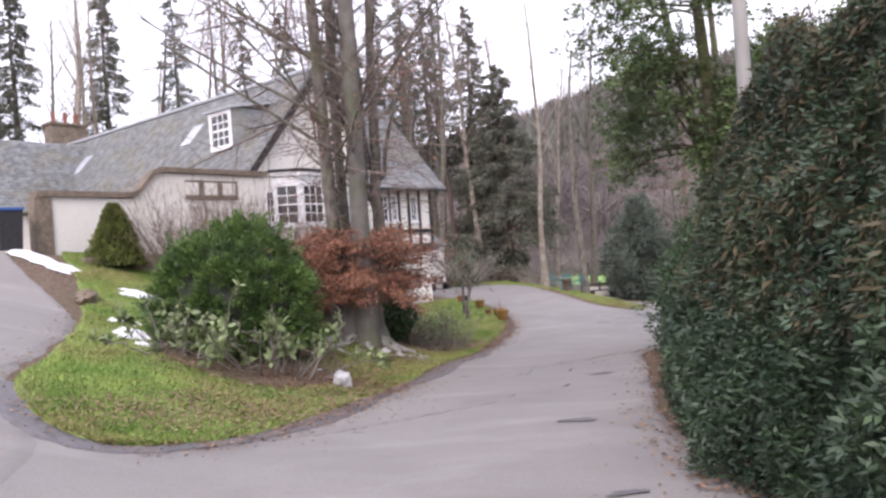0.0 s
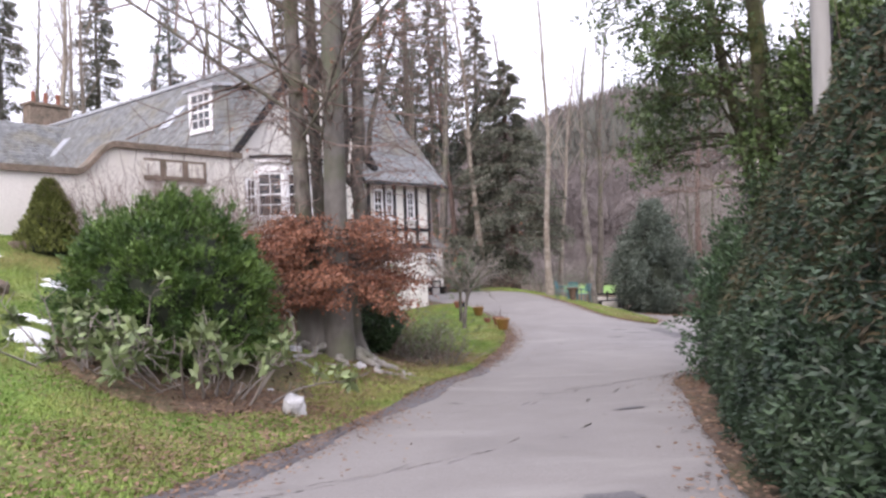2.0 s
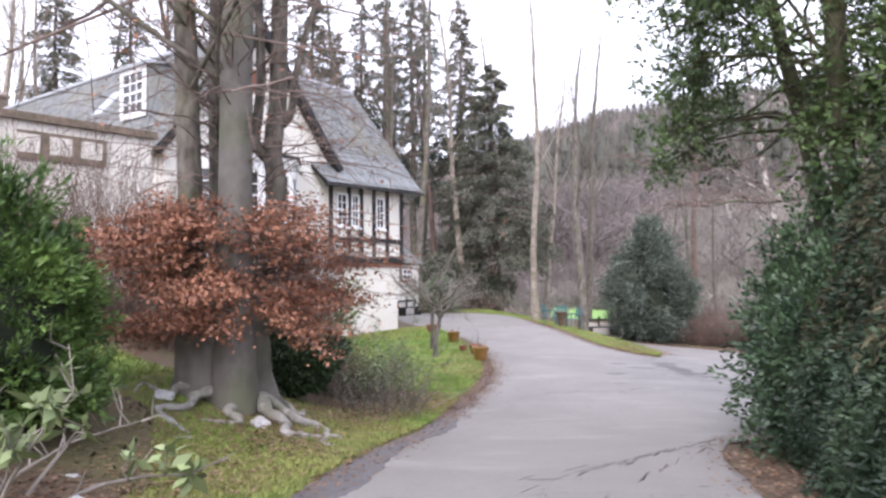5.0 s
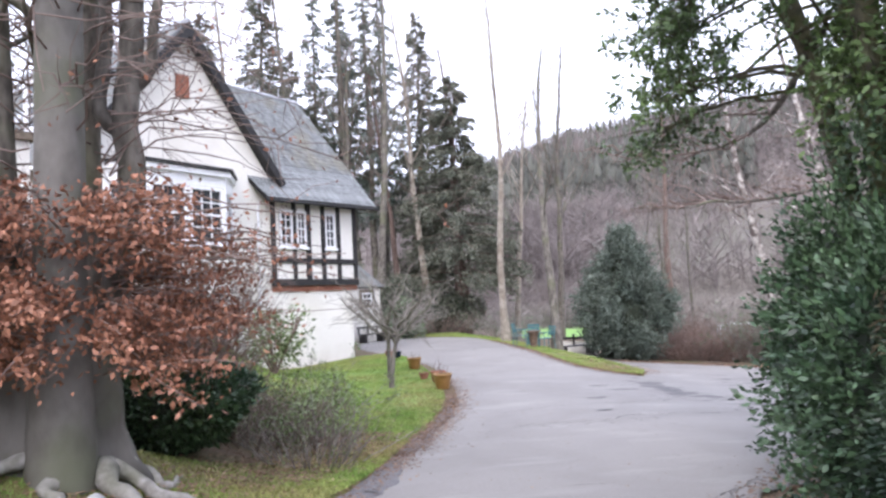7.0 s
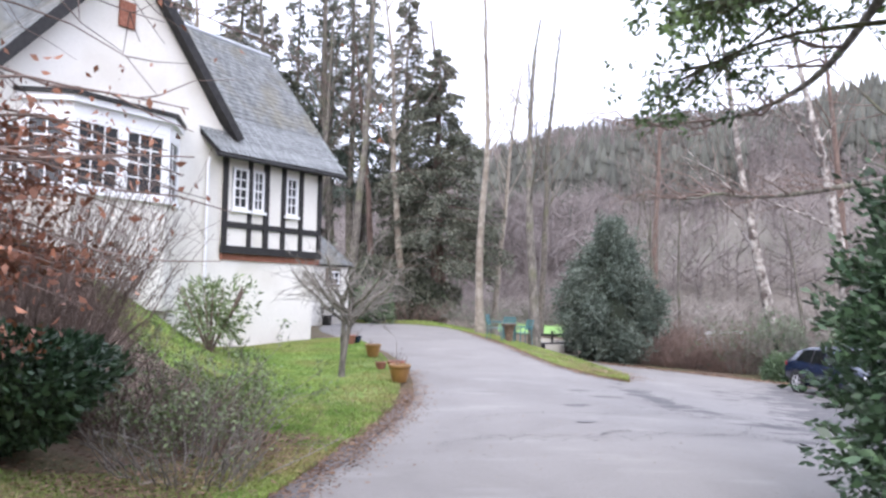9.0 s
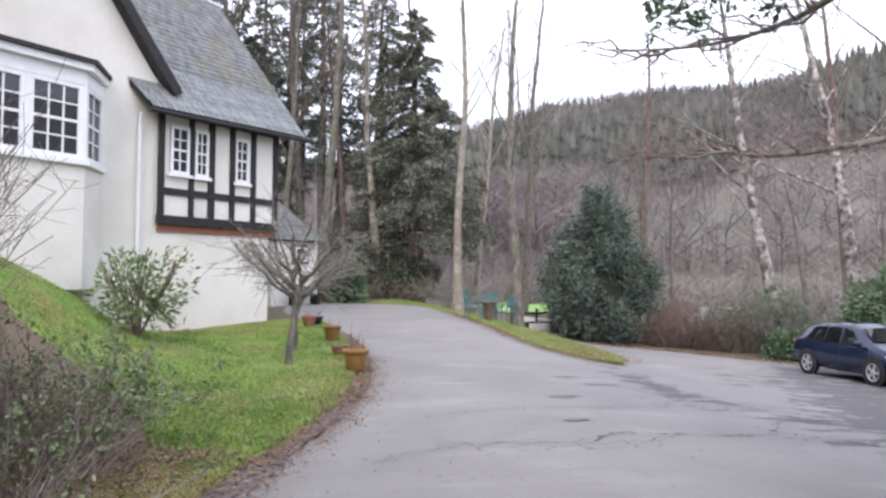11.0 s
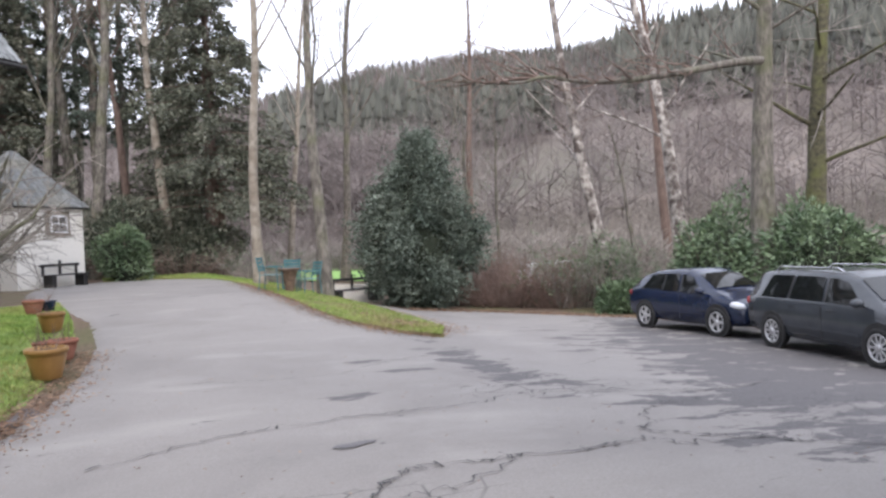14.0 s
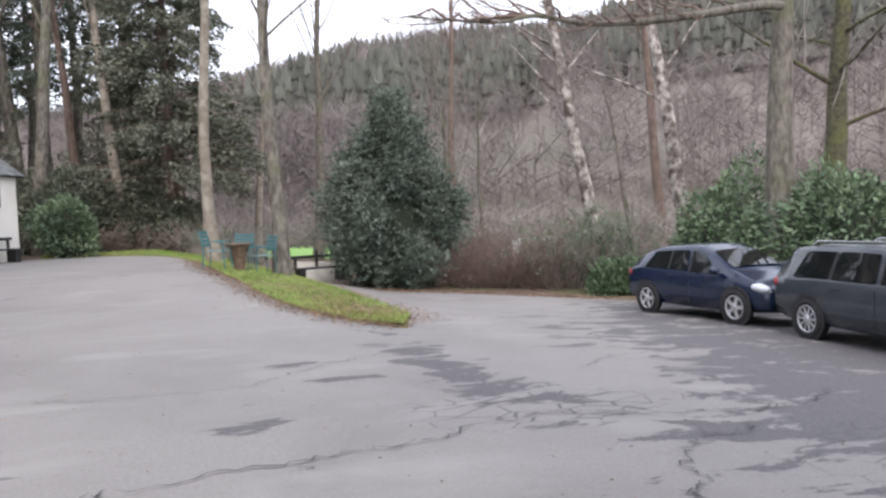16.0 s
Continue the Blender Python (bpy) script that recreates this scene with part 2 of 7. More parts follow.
RHODO = mat("rhododendron_leaf", (0.080, 0.128, 0.070), (0.172, 0.232, 0.130), 1.0, 0.45, 0.0, island=0.4)
PALELEAF = mat("pale_shrub_leaf", (0.123, 0.168, 0.067), (0.224, 0.280, 0.134), 1.0, 0.5, 0.0, island=0.4)
FIR = mat("fir_needles", (0.088, 0.100, 0.072), (0.168, 0.172, 0.132), 1.0, 0.8, 0.0, island=0.5)
BLUEFIR = mat("blue_fir_needles", (0.060, 0.084, 0.066), (0.165, 0.195, 0.158), 0.9, 0.7, 0.0, island=0.55)
GOLD = mat("golden_conifer", (0.10, 0.12, 0.03), (0.16, 0.18, 0.05), 2.0, 0.8, 0.0, island=0.4)
COPPER = mat("copper_beech_leaf", (0.205, 0.085, 0.052), (0.380, 0.180, 0.112), 1.0, 0.6, 0.0, island=0.45)
# Near-black tone for solid plant cores; the shade inside is put into the colour.
CORESHADE = mat("core_shade", (0.019, 0.026, 0.016), (0.040, 0.048, 0.032), 3, 1.0, 0.3)
HILL = mat("hill_floor", (0.150, 0.128, 0.112), (0.244, 0.208, 0.184), 0.12, 1.0, 0.3, c=(0.09, 0.10, 0.07), cscale=0.03, camt=0.6)
HILLWOOD = mat("far_bare_wood", (0.152, 0.130, 0.125), (0.272, 0.236, 0.224), 0.05, 1.0, 0.0, island=0.3)
HILLFIR = mat("far_fir_wood", (0.069, 0.070, 0.058), (0.105, 0.106, 0.089), 0.05, 1.0, 0.0, island=0.3)
FIELD = mat("bright_field", (0.17, 0.32, 0.075), (0.23, 0.39, 0.105), 0.6, 0.9, 0.2)
TERRACOTTA = mat("terracotta", (0.225, 0.088, 0.060), (0.310, 0.140, 0.098), 6, 0.8, 0.2)
GLAZED = mat("ochre_glaze", (0.215, 0.115, 0.035), (0.310, 0.172, 0.060), 4, 0.35, 0.05)
SOIL = mat("potting_soil", (0.03, 0.022, 0.016), (0.06, 0.045, 0.03), 20, 1.0, 0.5)
TYRE = mat("tyre_rubber", (0.018, 0.018, 0.019), (0.03, 0.03, 0.031), 20, 0.85, 0.1)
RIM = mat("alloy", (0.55, 0.55, 0.57), (0.66, 0.66, 0.68), 8, 0.35, 0.02, metal=0.7)
BLUECAR = mat("blue_car_paint", (0.008, 0.014, 0.038), (0.010, 0.018, 0.046), 4, 0.13, 0.0, spec=0.6)
GREYCAR = mat("grey_car_paint", (0.036, 0.041, 0.050), (0.043, 0.049, 0.058), 4, 0.15, 0.0, spec=0.6)
WHITECAR = mat("white_car_paint", (0.72, 0.73, 0.75), (0.78, 0.78, 0.8), 4, 0.3, 0.0)
BLACKPLASTIC = mat("black_plastic", (0.02, 0.02, 0.022), (0.032, 0.032, 0.034), 10, 0.55, 0.05)
CARGLASS = mat("car_glass", (0.008, 0.009, 0.010), (0.010, 0.012, 0.013), 3, 0.03, 0.0, spec=0.6)
LAMPGLASS = glassy("headlamp_glass", (0.62, 0.64, 0.68), 0.08)
CHROME = mat("chrome", (0.6, 0.6, 0.62), (0.66, 0.66, 0.68), 8, 0.2, 0.0, metal=0.9)
TEAL = mat("teal_paint", (0.045, 0.128, 0.143), (0.068, 0.173, 0.188), 6, 0.6, 0.1)
PALETEAL = mat("weathered_teal_slat", (0.128, 0.216, 0.224), (0.192, 0.288, 0.296), 6, 0.6, 0.1)
BROWNWOOD = mat("weathered_wood", (0.10, 0.065, 0.045), (0.17, 0.115, 0.085), 8, 0.85, 0.3)
BLUELID = mat("blue_plastic", (0.03, 0.08, 0.25), (0.04, 0.10, 0.3), 8, 0.5, 0.05)
ROCK = mat("pale_rock", (0.42, 0.42, 0.43), (0.66, 0.66, 0.67), 5, 0.9, 0.6)
POLEWOOD = mat("grey_pole", (0.27, 0.265, 0.25), (0.36, 0.35, 0.33), 5, 0.9, 0.3, stretch=(1, 1, 0.15))
REDPAINT = mat("red_paint", (0.20, 0.02, 0.025), (0.26, 0.03, 0.035), 4, 0.6, 0.05)

# ---------------------------------------------------------------- mesh helpers
rng = np.random.default_rng(7)


def link(ob, parent, name):
    if parent is not None:
        ob.parent = parent
    return ob


def part(name, bm, material, parent=None, label=""):
    me = bpy.data.meshes.new(name)
    bm.to_mesh(me)
    bm.free()
    me.materials.append(material)
    ob = new(name, me)
    link(ob, parent, name)
    if label:
        ob["label"] = label
    return ob


def raw(name, v, f, material, parent=None, label="", smooth=False):
    """A mesh from arrays: v (n, 3), f (m, 3 or 4)."""
    v, f = np.asarray(v, np.float32), np.asarray(f, np.int32)
    me = bpy.data.meshes.new(name)
    k = f.shape[1]
    me.vertices.add(len(v))
    me.vertices.foreach_set("co", v.ravel())
    me.loops.add(f.size)
    me.loops.foreach_set("vertex_index", f.ravel())
    me.polygons.add(len(f))
    me.polygons.foreach_set("loop_start", np.arange(0, f.size, k, dtype=np.int32))
    me.polygons.foreach_set("loop_total", np.full(len(f), k, np.int32))
    if smooth:
        me.polygons.foreach_set("use_smooth", np.ones(len(f), bool))
    me.update(calc_edges=True)
    me.materials.append(material)
    ob = new(name, me)
    link(ob, parent, name)
    if label:
        ob["label"] = label
    if name in ("crown", "foliage", "copper_leaves", "dry_growth", "spray", "branchwork", "stem_thicket", "slating"):
        ob["kind"] = "stuff"
    return ob


def thing(name, m, label, category, group="", kind=""):
    ob = new(name)
    ob.matrix_world = m
    return tagged(ob, label, category, group, kind)


def box(bm, x0, y0, z0, x1, y1, z1, bevel=0.0, m=None):
    r = bmesh.ops.create_cube(bm, size=1)
    vs = r["verts"]
    for v in vs:
        v.co = Vector(((x0 + x1) / 2 + v.co.x * (x1 - x0), (y0 + y1) / 2 + v.co.y * (y1 - y0), (z0 + z1) / 2 + v.co.z * (z1 - z0)))
    if bevel:
        es = {e for v in vs for e in v.link_edges}
        r = bmesh.ops.bevel(bm, geom=list(es), offset=bevel, segments=2, affect="EDGES", profile=0.6)
        vs = list({v for f in r["faces"] for v in f.verts} | {v for v in vs if v.is_valid})
    if m is not None:
        bmesh.ops.transform(bm, matrix=m, verts=vs)
    return vs


def boxpart(name, c, material, parent, label="", bevel=0.0, m=None):
    bm = bmesh.new()
    box(bm, *c, bevel=bevel, m=m)
    return part(name, bm, material, parent, label)


def tube(bm, pts, radii, n=8):
    """A capped tube along points."""
    rings = []
    for i, p in enumerate(pts):
        p = Vector(p)
        a = Vector(pts[max(i - 1, 0)])
        b = Vector(pts[min(i + 1, len(pts) - 1)])
        d = (b - a).normalized()
        s = d.orthogonal().normalized() if abs(d.z) > 0.95 else d.cross(Vector((0, 0, 1))).normalized()
        u = d.cross(s)
        r = radii[i] if hasattr(radii, "__len__") else radii
        rings.append([bm.verts.new(p + (s * math.cos(q) + u * math.sin(q)) * r) for q in [2 * math.pi * k / n for k in range(n)]])
    for a, b in zip(rings, rings[1:]):
        for k in range(n):
            bm.faces.new((a[k], a[(k + 1) % n], b[(k + 1) % n], b[k]))
    bm.faces.new(rings[0][::-1])
    bm.faces.new(rings[-1])


def lathe(bm, prof, n=24, m=None):
    rings = [[bm.verts.new((r * math.cos(2 * math.pi * k / n), r * math.sin(2 * math.pi * k / n), z)) for k in range(n)] for r, z in prof]
    for a, b in zip(rings, rings[1:]):
        for k in range(n):
            f = bm.faces.new((a[k], a[(k + 1) % n], b[(k + 1) % n], b[k]))
            f.smooth = True
    bm.faces.new(rings[0][::-1])
    bm.faces.new(rings[-1])
    if m is not None:
        bmesh.ops.transform(bm, matrix=m, verts=bm.verts)


def prism(bm, poly, y0, y1, m=None):
    """A polygon in x and z, pushed from y0 to y1."""
    a = [bm.verts.new((x, y0, z)) for x, z in poly]
    b = [bm.verts.new((x, y1, z)) for x, z in poly]
    n = len(poly)
    bm.faces.new(a)
    bm.faces.new(b[::-1])
    for k in range(n):
        bm.faces.new((a[k], b[k], b[(k + 1) % n], a[(k + 1) % n]))
    bmesh.ops.recalc_face_normals(bm, faces=bm.faces)
    if m is not None:
        bmesh.ops.transform(bm, matrix=m, verts=a + b)


def leaves(p, size, up=0.4, aspect=0.55, seed=1, fold=0.15, out=None, droop=0.0):
    """Folded leaves at points p: each is two quads on a midrib."""
    g = np.random.default_rng(seed)
    n = len(p)
    d = g.normal(size=(n, 3))
    if out is not None:
        d = d * 0.6 + out
    d[:, 2] += up - droop
    d /= np.linalg.norm(d, axis=1)[:, None] + 1e-9
    s = np.cross(d, g.normal(size=(n, 3)))
    s /= np.linalg.norm(s, axis=1)[:, None] + 1e-9
    u = np.cross(d, s)
    L = size * g.uniform(0.6, 1.3, n)[:, None]
    W = L * aspect * 0.5
    a, c = p, p + d * L
    mid = p + d * L * 0.45
    b1, b2 = mid + s * W + u * W * fold * 2, mid - s * W + u * W * fold * 2
    v = np.stack([a, b1, c, b2], 1).reshape(-1, 3)
    f = np.arange(4 * n).reshape(n, 4)
    return v, f


# ---------------------------------------------------------------- ground shape


def softplus(d, k=0.6):
    return k * np.logaddexp(0, d / k)


def zg(x, y):
    """Height of the ground: the drive falls ahead, the bank rises to the house side."""
    x, y = np.asarray(x, float), np.asarray(y, float)
    z = -0.066 * (y - softplus(y - 21.5, 1.5))
    z = z - 0.075 * softplus(x - 8.0 - 0.12 * np.clip(y - 22, 0, 40), 1.0) + 0.055 * softplus(x - 19.5, 1.5)
    far = softplus(y - 29, 2.0)
    far = 6.5 - softplus(6.5 - far, 0.8)
    z = z + 0.066 * far * np.clip((13 - x) / 3.5, 0, 1) - 0.045 * far * np.clip((x - 11.5) / 3, 0, 1)
    xb = np.interp(y, [-20, 0, 10, 17, 24, 28, 31, 33.5, 60], [-3.5, -2.2, -0.8, 0.9, 1.9, 1.5, 0.6, -0.4, -10.0])
    k = np.interp(y, [0, 14, 20, 27, 31, 36], [0.28, 0.31, 0.42, 0.5, 0.8, 0.9])
    d = np.clip(xb - x, -20, 60)
    bank = np.minimum(k * softplus(d, 0.5), 3.0 + 0.03 * d)
    mound = 0.33 * np.exp(-((x + 0.4) ** 2 + (y - 16.2) ** 2) / 3.2)
    return z + mound + bank * np.clip((y + 4) / 9, 0.15, 1) * np.clip((110 - y) / 60, 0, 1)


def on(x, y, dz=0.0):
    return (x, y, float(zg(x, y)) + dz)


def curve2(pts, n):
    """n points along a smooth line through pts, at even steps."""
    p = np.array(pts, float)
    p = np.vstack([2 * p[0] - p[1], p, 2 * p[-1] - p[-2]])
    out = []
    for i in range(1, len(p) - 2):
        for t in np.linspace(0, 1, 24, endpoint=False):
            a, b, c, d = p[i - 1], p[i], p[i + 1], p[i + 2]
            out.append(0.5 * (2 * b + (c - a) * t + (2 * a - 5 * b + 4 * c - d) * t * t + (3 * b - a - 3 * c + d) * t ** 3))
    out = np.array(out + [p[-2]])
    s = np.concatenate([[0], np.cumsum(np.linalg.norm(np.diff(out, axis=0), axis=1))])
    u = np.linspace(0, s[-1], n)
    return np.stack([np.interp(u, s, out[:, k]) for k in range(out.shape[1])], 1)


def sheet(name, left, right, n, m, dz, material, label, bulge=0.0, ragged=0.05, skirt=0.0):
    """Ground cover stretched between two lines, laid on the ground."""
    a, b = curve2(left, n), curve2(right, n)
    w = np.linspace(0, 1, m)
    p = a[:, None] * (1 - w[None, :, None]) + b[:, None] * w[None, :, None]
    j = rng.normal(size=p.shape) * ragged
    j[:, 1:-1] *= 0.3
    p = p + j
    e = np.minimum(w, 1 - w) * 2
    lift = dz + bulge * np.clip(e * 3, 0, 1)[None, :] - (skirt + dz + 0.05) * (e == 0)[None, :]
    z = zg(p[..., 0], p[..., 1]) + lift
    v = np.concatenate([p, z[..., None]], 2).reshape(-1, 3)
    i = np.arange((n - 1) * m).reshape(n - 1, m)[:, :-1].ravel()
    f = np.stack([i, i + 1, i + m + 1, i + m], 1)
    ob = raw(name, v, f, material, smooth=True)
    ob.data.flip_normals() if ob.data.polygons[0].normal.z < 0 else None
    return tagged(ob, label, name.replace("_", " "), kind="structure")


# ---------------------------------------------------------------- ground
gx = np.concatenate([-np.geomspace(900, 16, 26), np.arange(-15.5, 30, 0.3), np.geomspace(30.5, 900, 24)])
gy = np.concatenate([-np.geomspace(600, 8, 18), np.arange(-7.5, 62, 0.3), np.geomspace(63, 1200, 24)])
GX, GY = np.meshgrid(gx, gy)
GZ = zg(GX, GY)
i = np.arange((len(gy) - 1) * len(gx)).reshape(len(gy) - 1, len(gx))[:, :-1].ravel()
ground = raw("ground", np.stack([GX.ravel(), GY.ravel(), GZ.ravel()], 1), np.stack([i, i + 1, i + len(gx) + 1, i + len(gx)], 1), EARTH, smooth=True)
tagged(ground, "brown leafy woodland ground with patches of moss", "ground", kind="structure")

ISLAND = [(-7.4, 18.3), (-6.4, 16.4), (-5.3, 13.6), (-4.5, 10.4), (-4.1, 8.5), (-3.2, 7.2), (-2.5, 6.8)]
EDGE = [(-2.5, 6.8), (-1.9, 7.2), (-1.2, 8.2), (-0.4, 10.3), (1.0, 13.9), (2.3, 17.0), (3.3, 20.4), (4.2, 23.0), (5.0, 26.0), (5.4, 29.5), (5.3, 33.0), (4.9, 37.2)]
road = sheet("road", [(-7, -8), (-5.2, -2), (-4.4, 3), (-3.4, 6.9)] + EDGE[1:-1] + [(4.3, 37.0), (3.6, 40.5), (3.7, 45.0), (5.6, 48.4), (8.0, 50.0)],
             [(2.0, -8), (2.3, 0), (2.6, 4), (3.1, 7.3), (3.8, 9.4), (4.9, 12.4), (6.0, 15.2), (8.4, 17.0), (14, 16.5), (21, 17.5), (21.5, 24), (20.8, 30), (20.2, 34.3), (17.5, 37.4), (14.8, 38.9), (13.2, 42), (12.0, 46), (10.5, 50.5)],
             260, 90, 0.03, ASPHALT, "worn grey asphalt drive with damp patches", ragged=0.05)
drive = sheet("side_drive", [(-8, -1), (-7.2, 4), (-8.0, 9), (-9.5, 14), (-11.0, 19), (-12, 24)],
              [(-2.2, -1), (-2.6, 5.8), (-4.0, 8.2), (-4.5, 10.4), (-5.3, 13.6), (-8.6, 18.0), (-10.4, 24)], 90, 30, 0.035, ASPHALT, "grey asphalt side drive to the yard")
island = sheet("lawn", ISLAND[::-1] + [(-7.0, 19.0)], EDGE[:5] + [(0.0, 16.0), (-3.0, 18.2), (-6.8, 19.4)], 110, 50, 0.05, GRASS, "patchy winter lawn with fallen leaves", ragged=0.06)
lawn = sheet("house_lawn", [(2.1, 17.4), (2.45, 19.8), (2.3, 22.3), (0.9, 25.2), (-1.4, 28), (-2.2, 30.6), (-0.8, 31.9), (1.0, 33.75), (3.3, 36.05)], [(2.2, 17.0), (3.2, 20.4), (4.1, 23.0), (4.9, 26.0), (5.3, 29.5), (5.2, 33.0), (4.7, 37.0)], 120, 44, 0.045, GRASS, "green lawn bank below the house")
VERGE_L = [(11.2, 29.0), (10.6, 29.6), (10.0, 31.2), (9.8, 34.0), (9.7, 37.5), (9.9, 41.5), (9.4, 45.0), (7.8, 47.6), (5.6, 48.0)]
VERGE_R = [(11.3, 29.2), (11.9, 30.5), (12.1, 33.2), (12.4, 36.6), (12.8, 41.0), (12.2, 46.0), (9.5, 50.5), (5.6, 50.5)]
verge = sheet("verge", VERGE_L, VERGE_R, 120, 24, 0.04, MOSS, "mossy grass verge between the two drives", bulge=0.05, skirt=0.03, ragged=0.12)
bed = sheet("planting_bed", [(-3.9, 12.9), (-3.3, 11.7), (-2.5, 10.9), (-1.5, 10.9), (-0.8, 11.8), (-0.4, 13.0)], [(-4.1, 14.6), (-3.3, 14.8), (-2.4, 15.0), (-1.6, 15.2), (-1.2, 15.2), (-0.9, 14.9)], 70, 26, 0.10, EARTH, "brown leafy planting bed round the yew", ragged=0.1)
BANK_L = [(-0.9, 13.0), (-1.4, 14.6), (-1.3, 16.2), (-0.2, 17.4), (0.9, 18.4), (1.6, 19.6), (2.2, 20.8)]
BANK_R = [(0.2, 11.9), (0.75, 13.3), (1.35, 14.7), (1.95, 16.1), (2.55, 17.8), (2.95, 19.2), (3.35, 20.6)]
bank = sheet("moss_bank", BANK_L, BANK_R, 90, 34, 0.075, MOSS, "mossy bank round the beech roots", ragged=0.07)
field = sheet("far_field", [(15.5, 58), (19, 75), (23, 100), (25, 112)], [(21.5, 57), (28, 76), (37, 100), (41, 112)], 30, 20, 0.08, FIELD, "bright green mown field beyond the trees")
# ---------------------------------------------------------------- house
HOUSE = Matrix(((0.695, 0.719, 0, -1.9), (0.719, -0.695, 0, 31.1), (0, 0, 1, 0), (0, 0, 0, 1)))
# house frame: x along the front, y outwards to the drive (left-handed, so wind faces by recalculation), z up


def hpart(name, bm, material, parent, label=""):
    bmesh.ops.transform(bm, matrix=HOUSE, verts=bm.verts)
    bmesh.ops.recalc_face_normals(bm, faces=bm.faces)
    return part(name, bm, material, parent, label)


def hbox(name, c, material, parent, label="", bevel=0.0):
    bm = bmesh.new()
    box(bm, *c, bevel=bevel)
    return hpart(name, bm, material, parent, label)


house = thing("house", Matrix.Identity(4), "white harled house with slate roofs and black half-timbering", "house")


def slate_roof(name, p0, eave, slope, ne, nr, parent, label):
    """Courses of slates on a plane: p0 the lower corner, eave and slope vectors in the house frame."""
    p0, eave, slope = np.array(p0, float), np.array(eave, float), np.array(slope, float)
    nrm = np.cross(eave, slope)
    nrm /= np.linalg.norm(nrm)
    if nrm[2] < 0:
        nrm = -nrm
    V, F = [], []
    g = np.random.default_rng(5)
    for r in range(nr):
        off = 0.5 * (r % 2)
        for k in range(-1, ne):
            a, b = max(0, (k + off + 0.03) / ne), min(1, (k + 1 + off - 0.03) / ne)
            if b <= a:
                continue
            lo, hi = r / nr, min(1, (r + 1.5) / nr)
            q = [p0 + eave * a + slope * lo, p0 + eave * b + slope * lo, p0 + eave * b + slope * hi, p0 + eave * a + slope * hi]
            t = 0.022 + g.uniform(0, 0.012)
            top = [q[0] + nrm * t, q[1] + nrm * t, q[2] + nrm * 0.004, q[3] + nrm * 0.004]
            n0 = len(V)
            V += [*top, q[0], q[1]]
            F += [(n0, n0 + 1, n0 + 2, n0 + 3), (n0 + 4, n0 + 5, n0 + 1, n0)]
    V = np.array(V)
    V = V @ np.array(HOUSE.to_3x3()).T + np.array(HOUSE.translation)
    return raw("slating", V, F, SLATE, parent, label)


def slab(name, quad, thick, material, parent, label=""):
    """A thick plane under four corners."""
    q = [Vector(p) for p in quad]
    n = (q[1] - q[0]).cross(q[3] - q[0]).normalized()
    n = n if n.z > 0 else -n
    bm = bmesh.new()
    a = [bm.verts.new(p) for p in q]
    b = [bm.verts.new(p - n * thick) for p in q]
    bm.faces.new(a)
    bm.faces.new(b[::-1])
    for k in range(4):
        bm.faces.new((a[k], b[k], b[(k + 1) % 4], a[(k + 1) % 4]))
    return hpart(name, bm, material, parent, label)


# main block: gable front, body running back
bm = bmesh.new()
prism(bm, [(-3.4, -1.6), (3.3, -1.6), (3.3, 5.4), (0.1, 9.45), (-3.4, 5.4)], -0.35, 0.0)
hpart("gable_wall", bm, HARL, house)
hbox("side_wall", (-3.4, -24, -1.6, -3.05, -0.36, 5.4), HARL, house)
bm = bmesh.new()
prism(bm, [(-3.4, -1.6), (3.3, -1.6), (3.3, 5.4), (0.1, 9.45), (-3.4, 5.4)], -24.4, -24.02)
hpart("back_wall", bm, HARL, house)
APEX = 9.72
slab("roof_deck", [(-3.85, 0.3, 5.0), (-3.85, -24.5, 5.0), (0.1, -24.5, APEX), (0.1, 0.3, APEX)], 0.12, BLACKWOOD, house)
slab("roof_deck", [(3.75, 0.3, 5.3), (3.75, -24.5, 5.3), (0.1, -24.5, APEX), (0.1, 0.3, APEX)], 0.12, BLACKWOOD, house)
slate_roof("slates", (-3.87, -24.5, 5.0), (0, 24.8, 0), (3.97, 0, APEX - 5.0), 90, 26, house, "weathered grey slates in courses")
slate_roof("slates", (3.77, -24.5, 5.3), (0, 24.8, 0), (-3.67, 0, APEX - 5.3), 60, 20, house, "weathered grey slates in courses")
for s, e in ((-3.9, 4.95), (3.8, 5.2)):
    bm = bmesh.new()
    dx, dz = 0.1 - s, APEX - e
    L = math.hypot(dx, dz)
    px, pz = -dz / L * 0.34 * (1 if dx > 0 else -1), -abs(dx) / L * 0.34
    prism(bm, [(s, e), (0.1, APEX + 0.05), (0.1, APEX - 0.42), (s - px * 0.8, e + pz * 0.55)], 0.06, 0.34)
    hpart("bargeboard", bm, BLACKWOOD, house, "black painted bargeboard on the gable")
bm = bmesh.new()
tube(bm, [(0.1, 0.3, APEX + 0.06), (0.1, -24.5, APEX + 0.06)], 0.11, 8)
hpart("ridge", bm, LEAD, house, "pale lead ridge capping")

# small vent high in the gable
bm = bmesh.new()
box(bm, -0.22, 0.002, 7.45, 0.24, 0.07, 8.15, 0.015)
hpart("vent_panel", bm, BRICK, house, "rust red panel high in the gable")

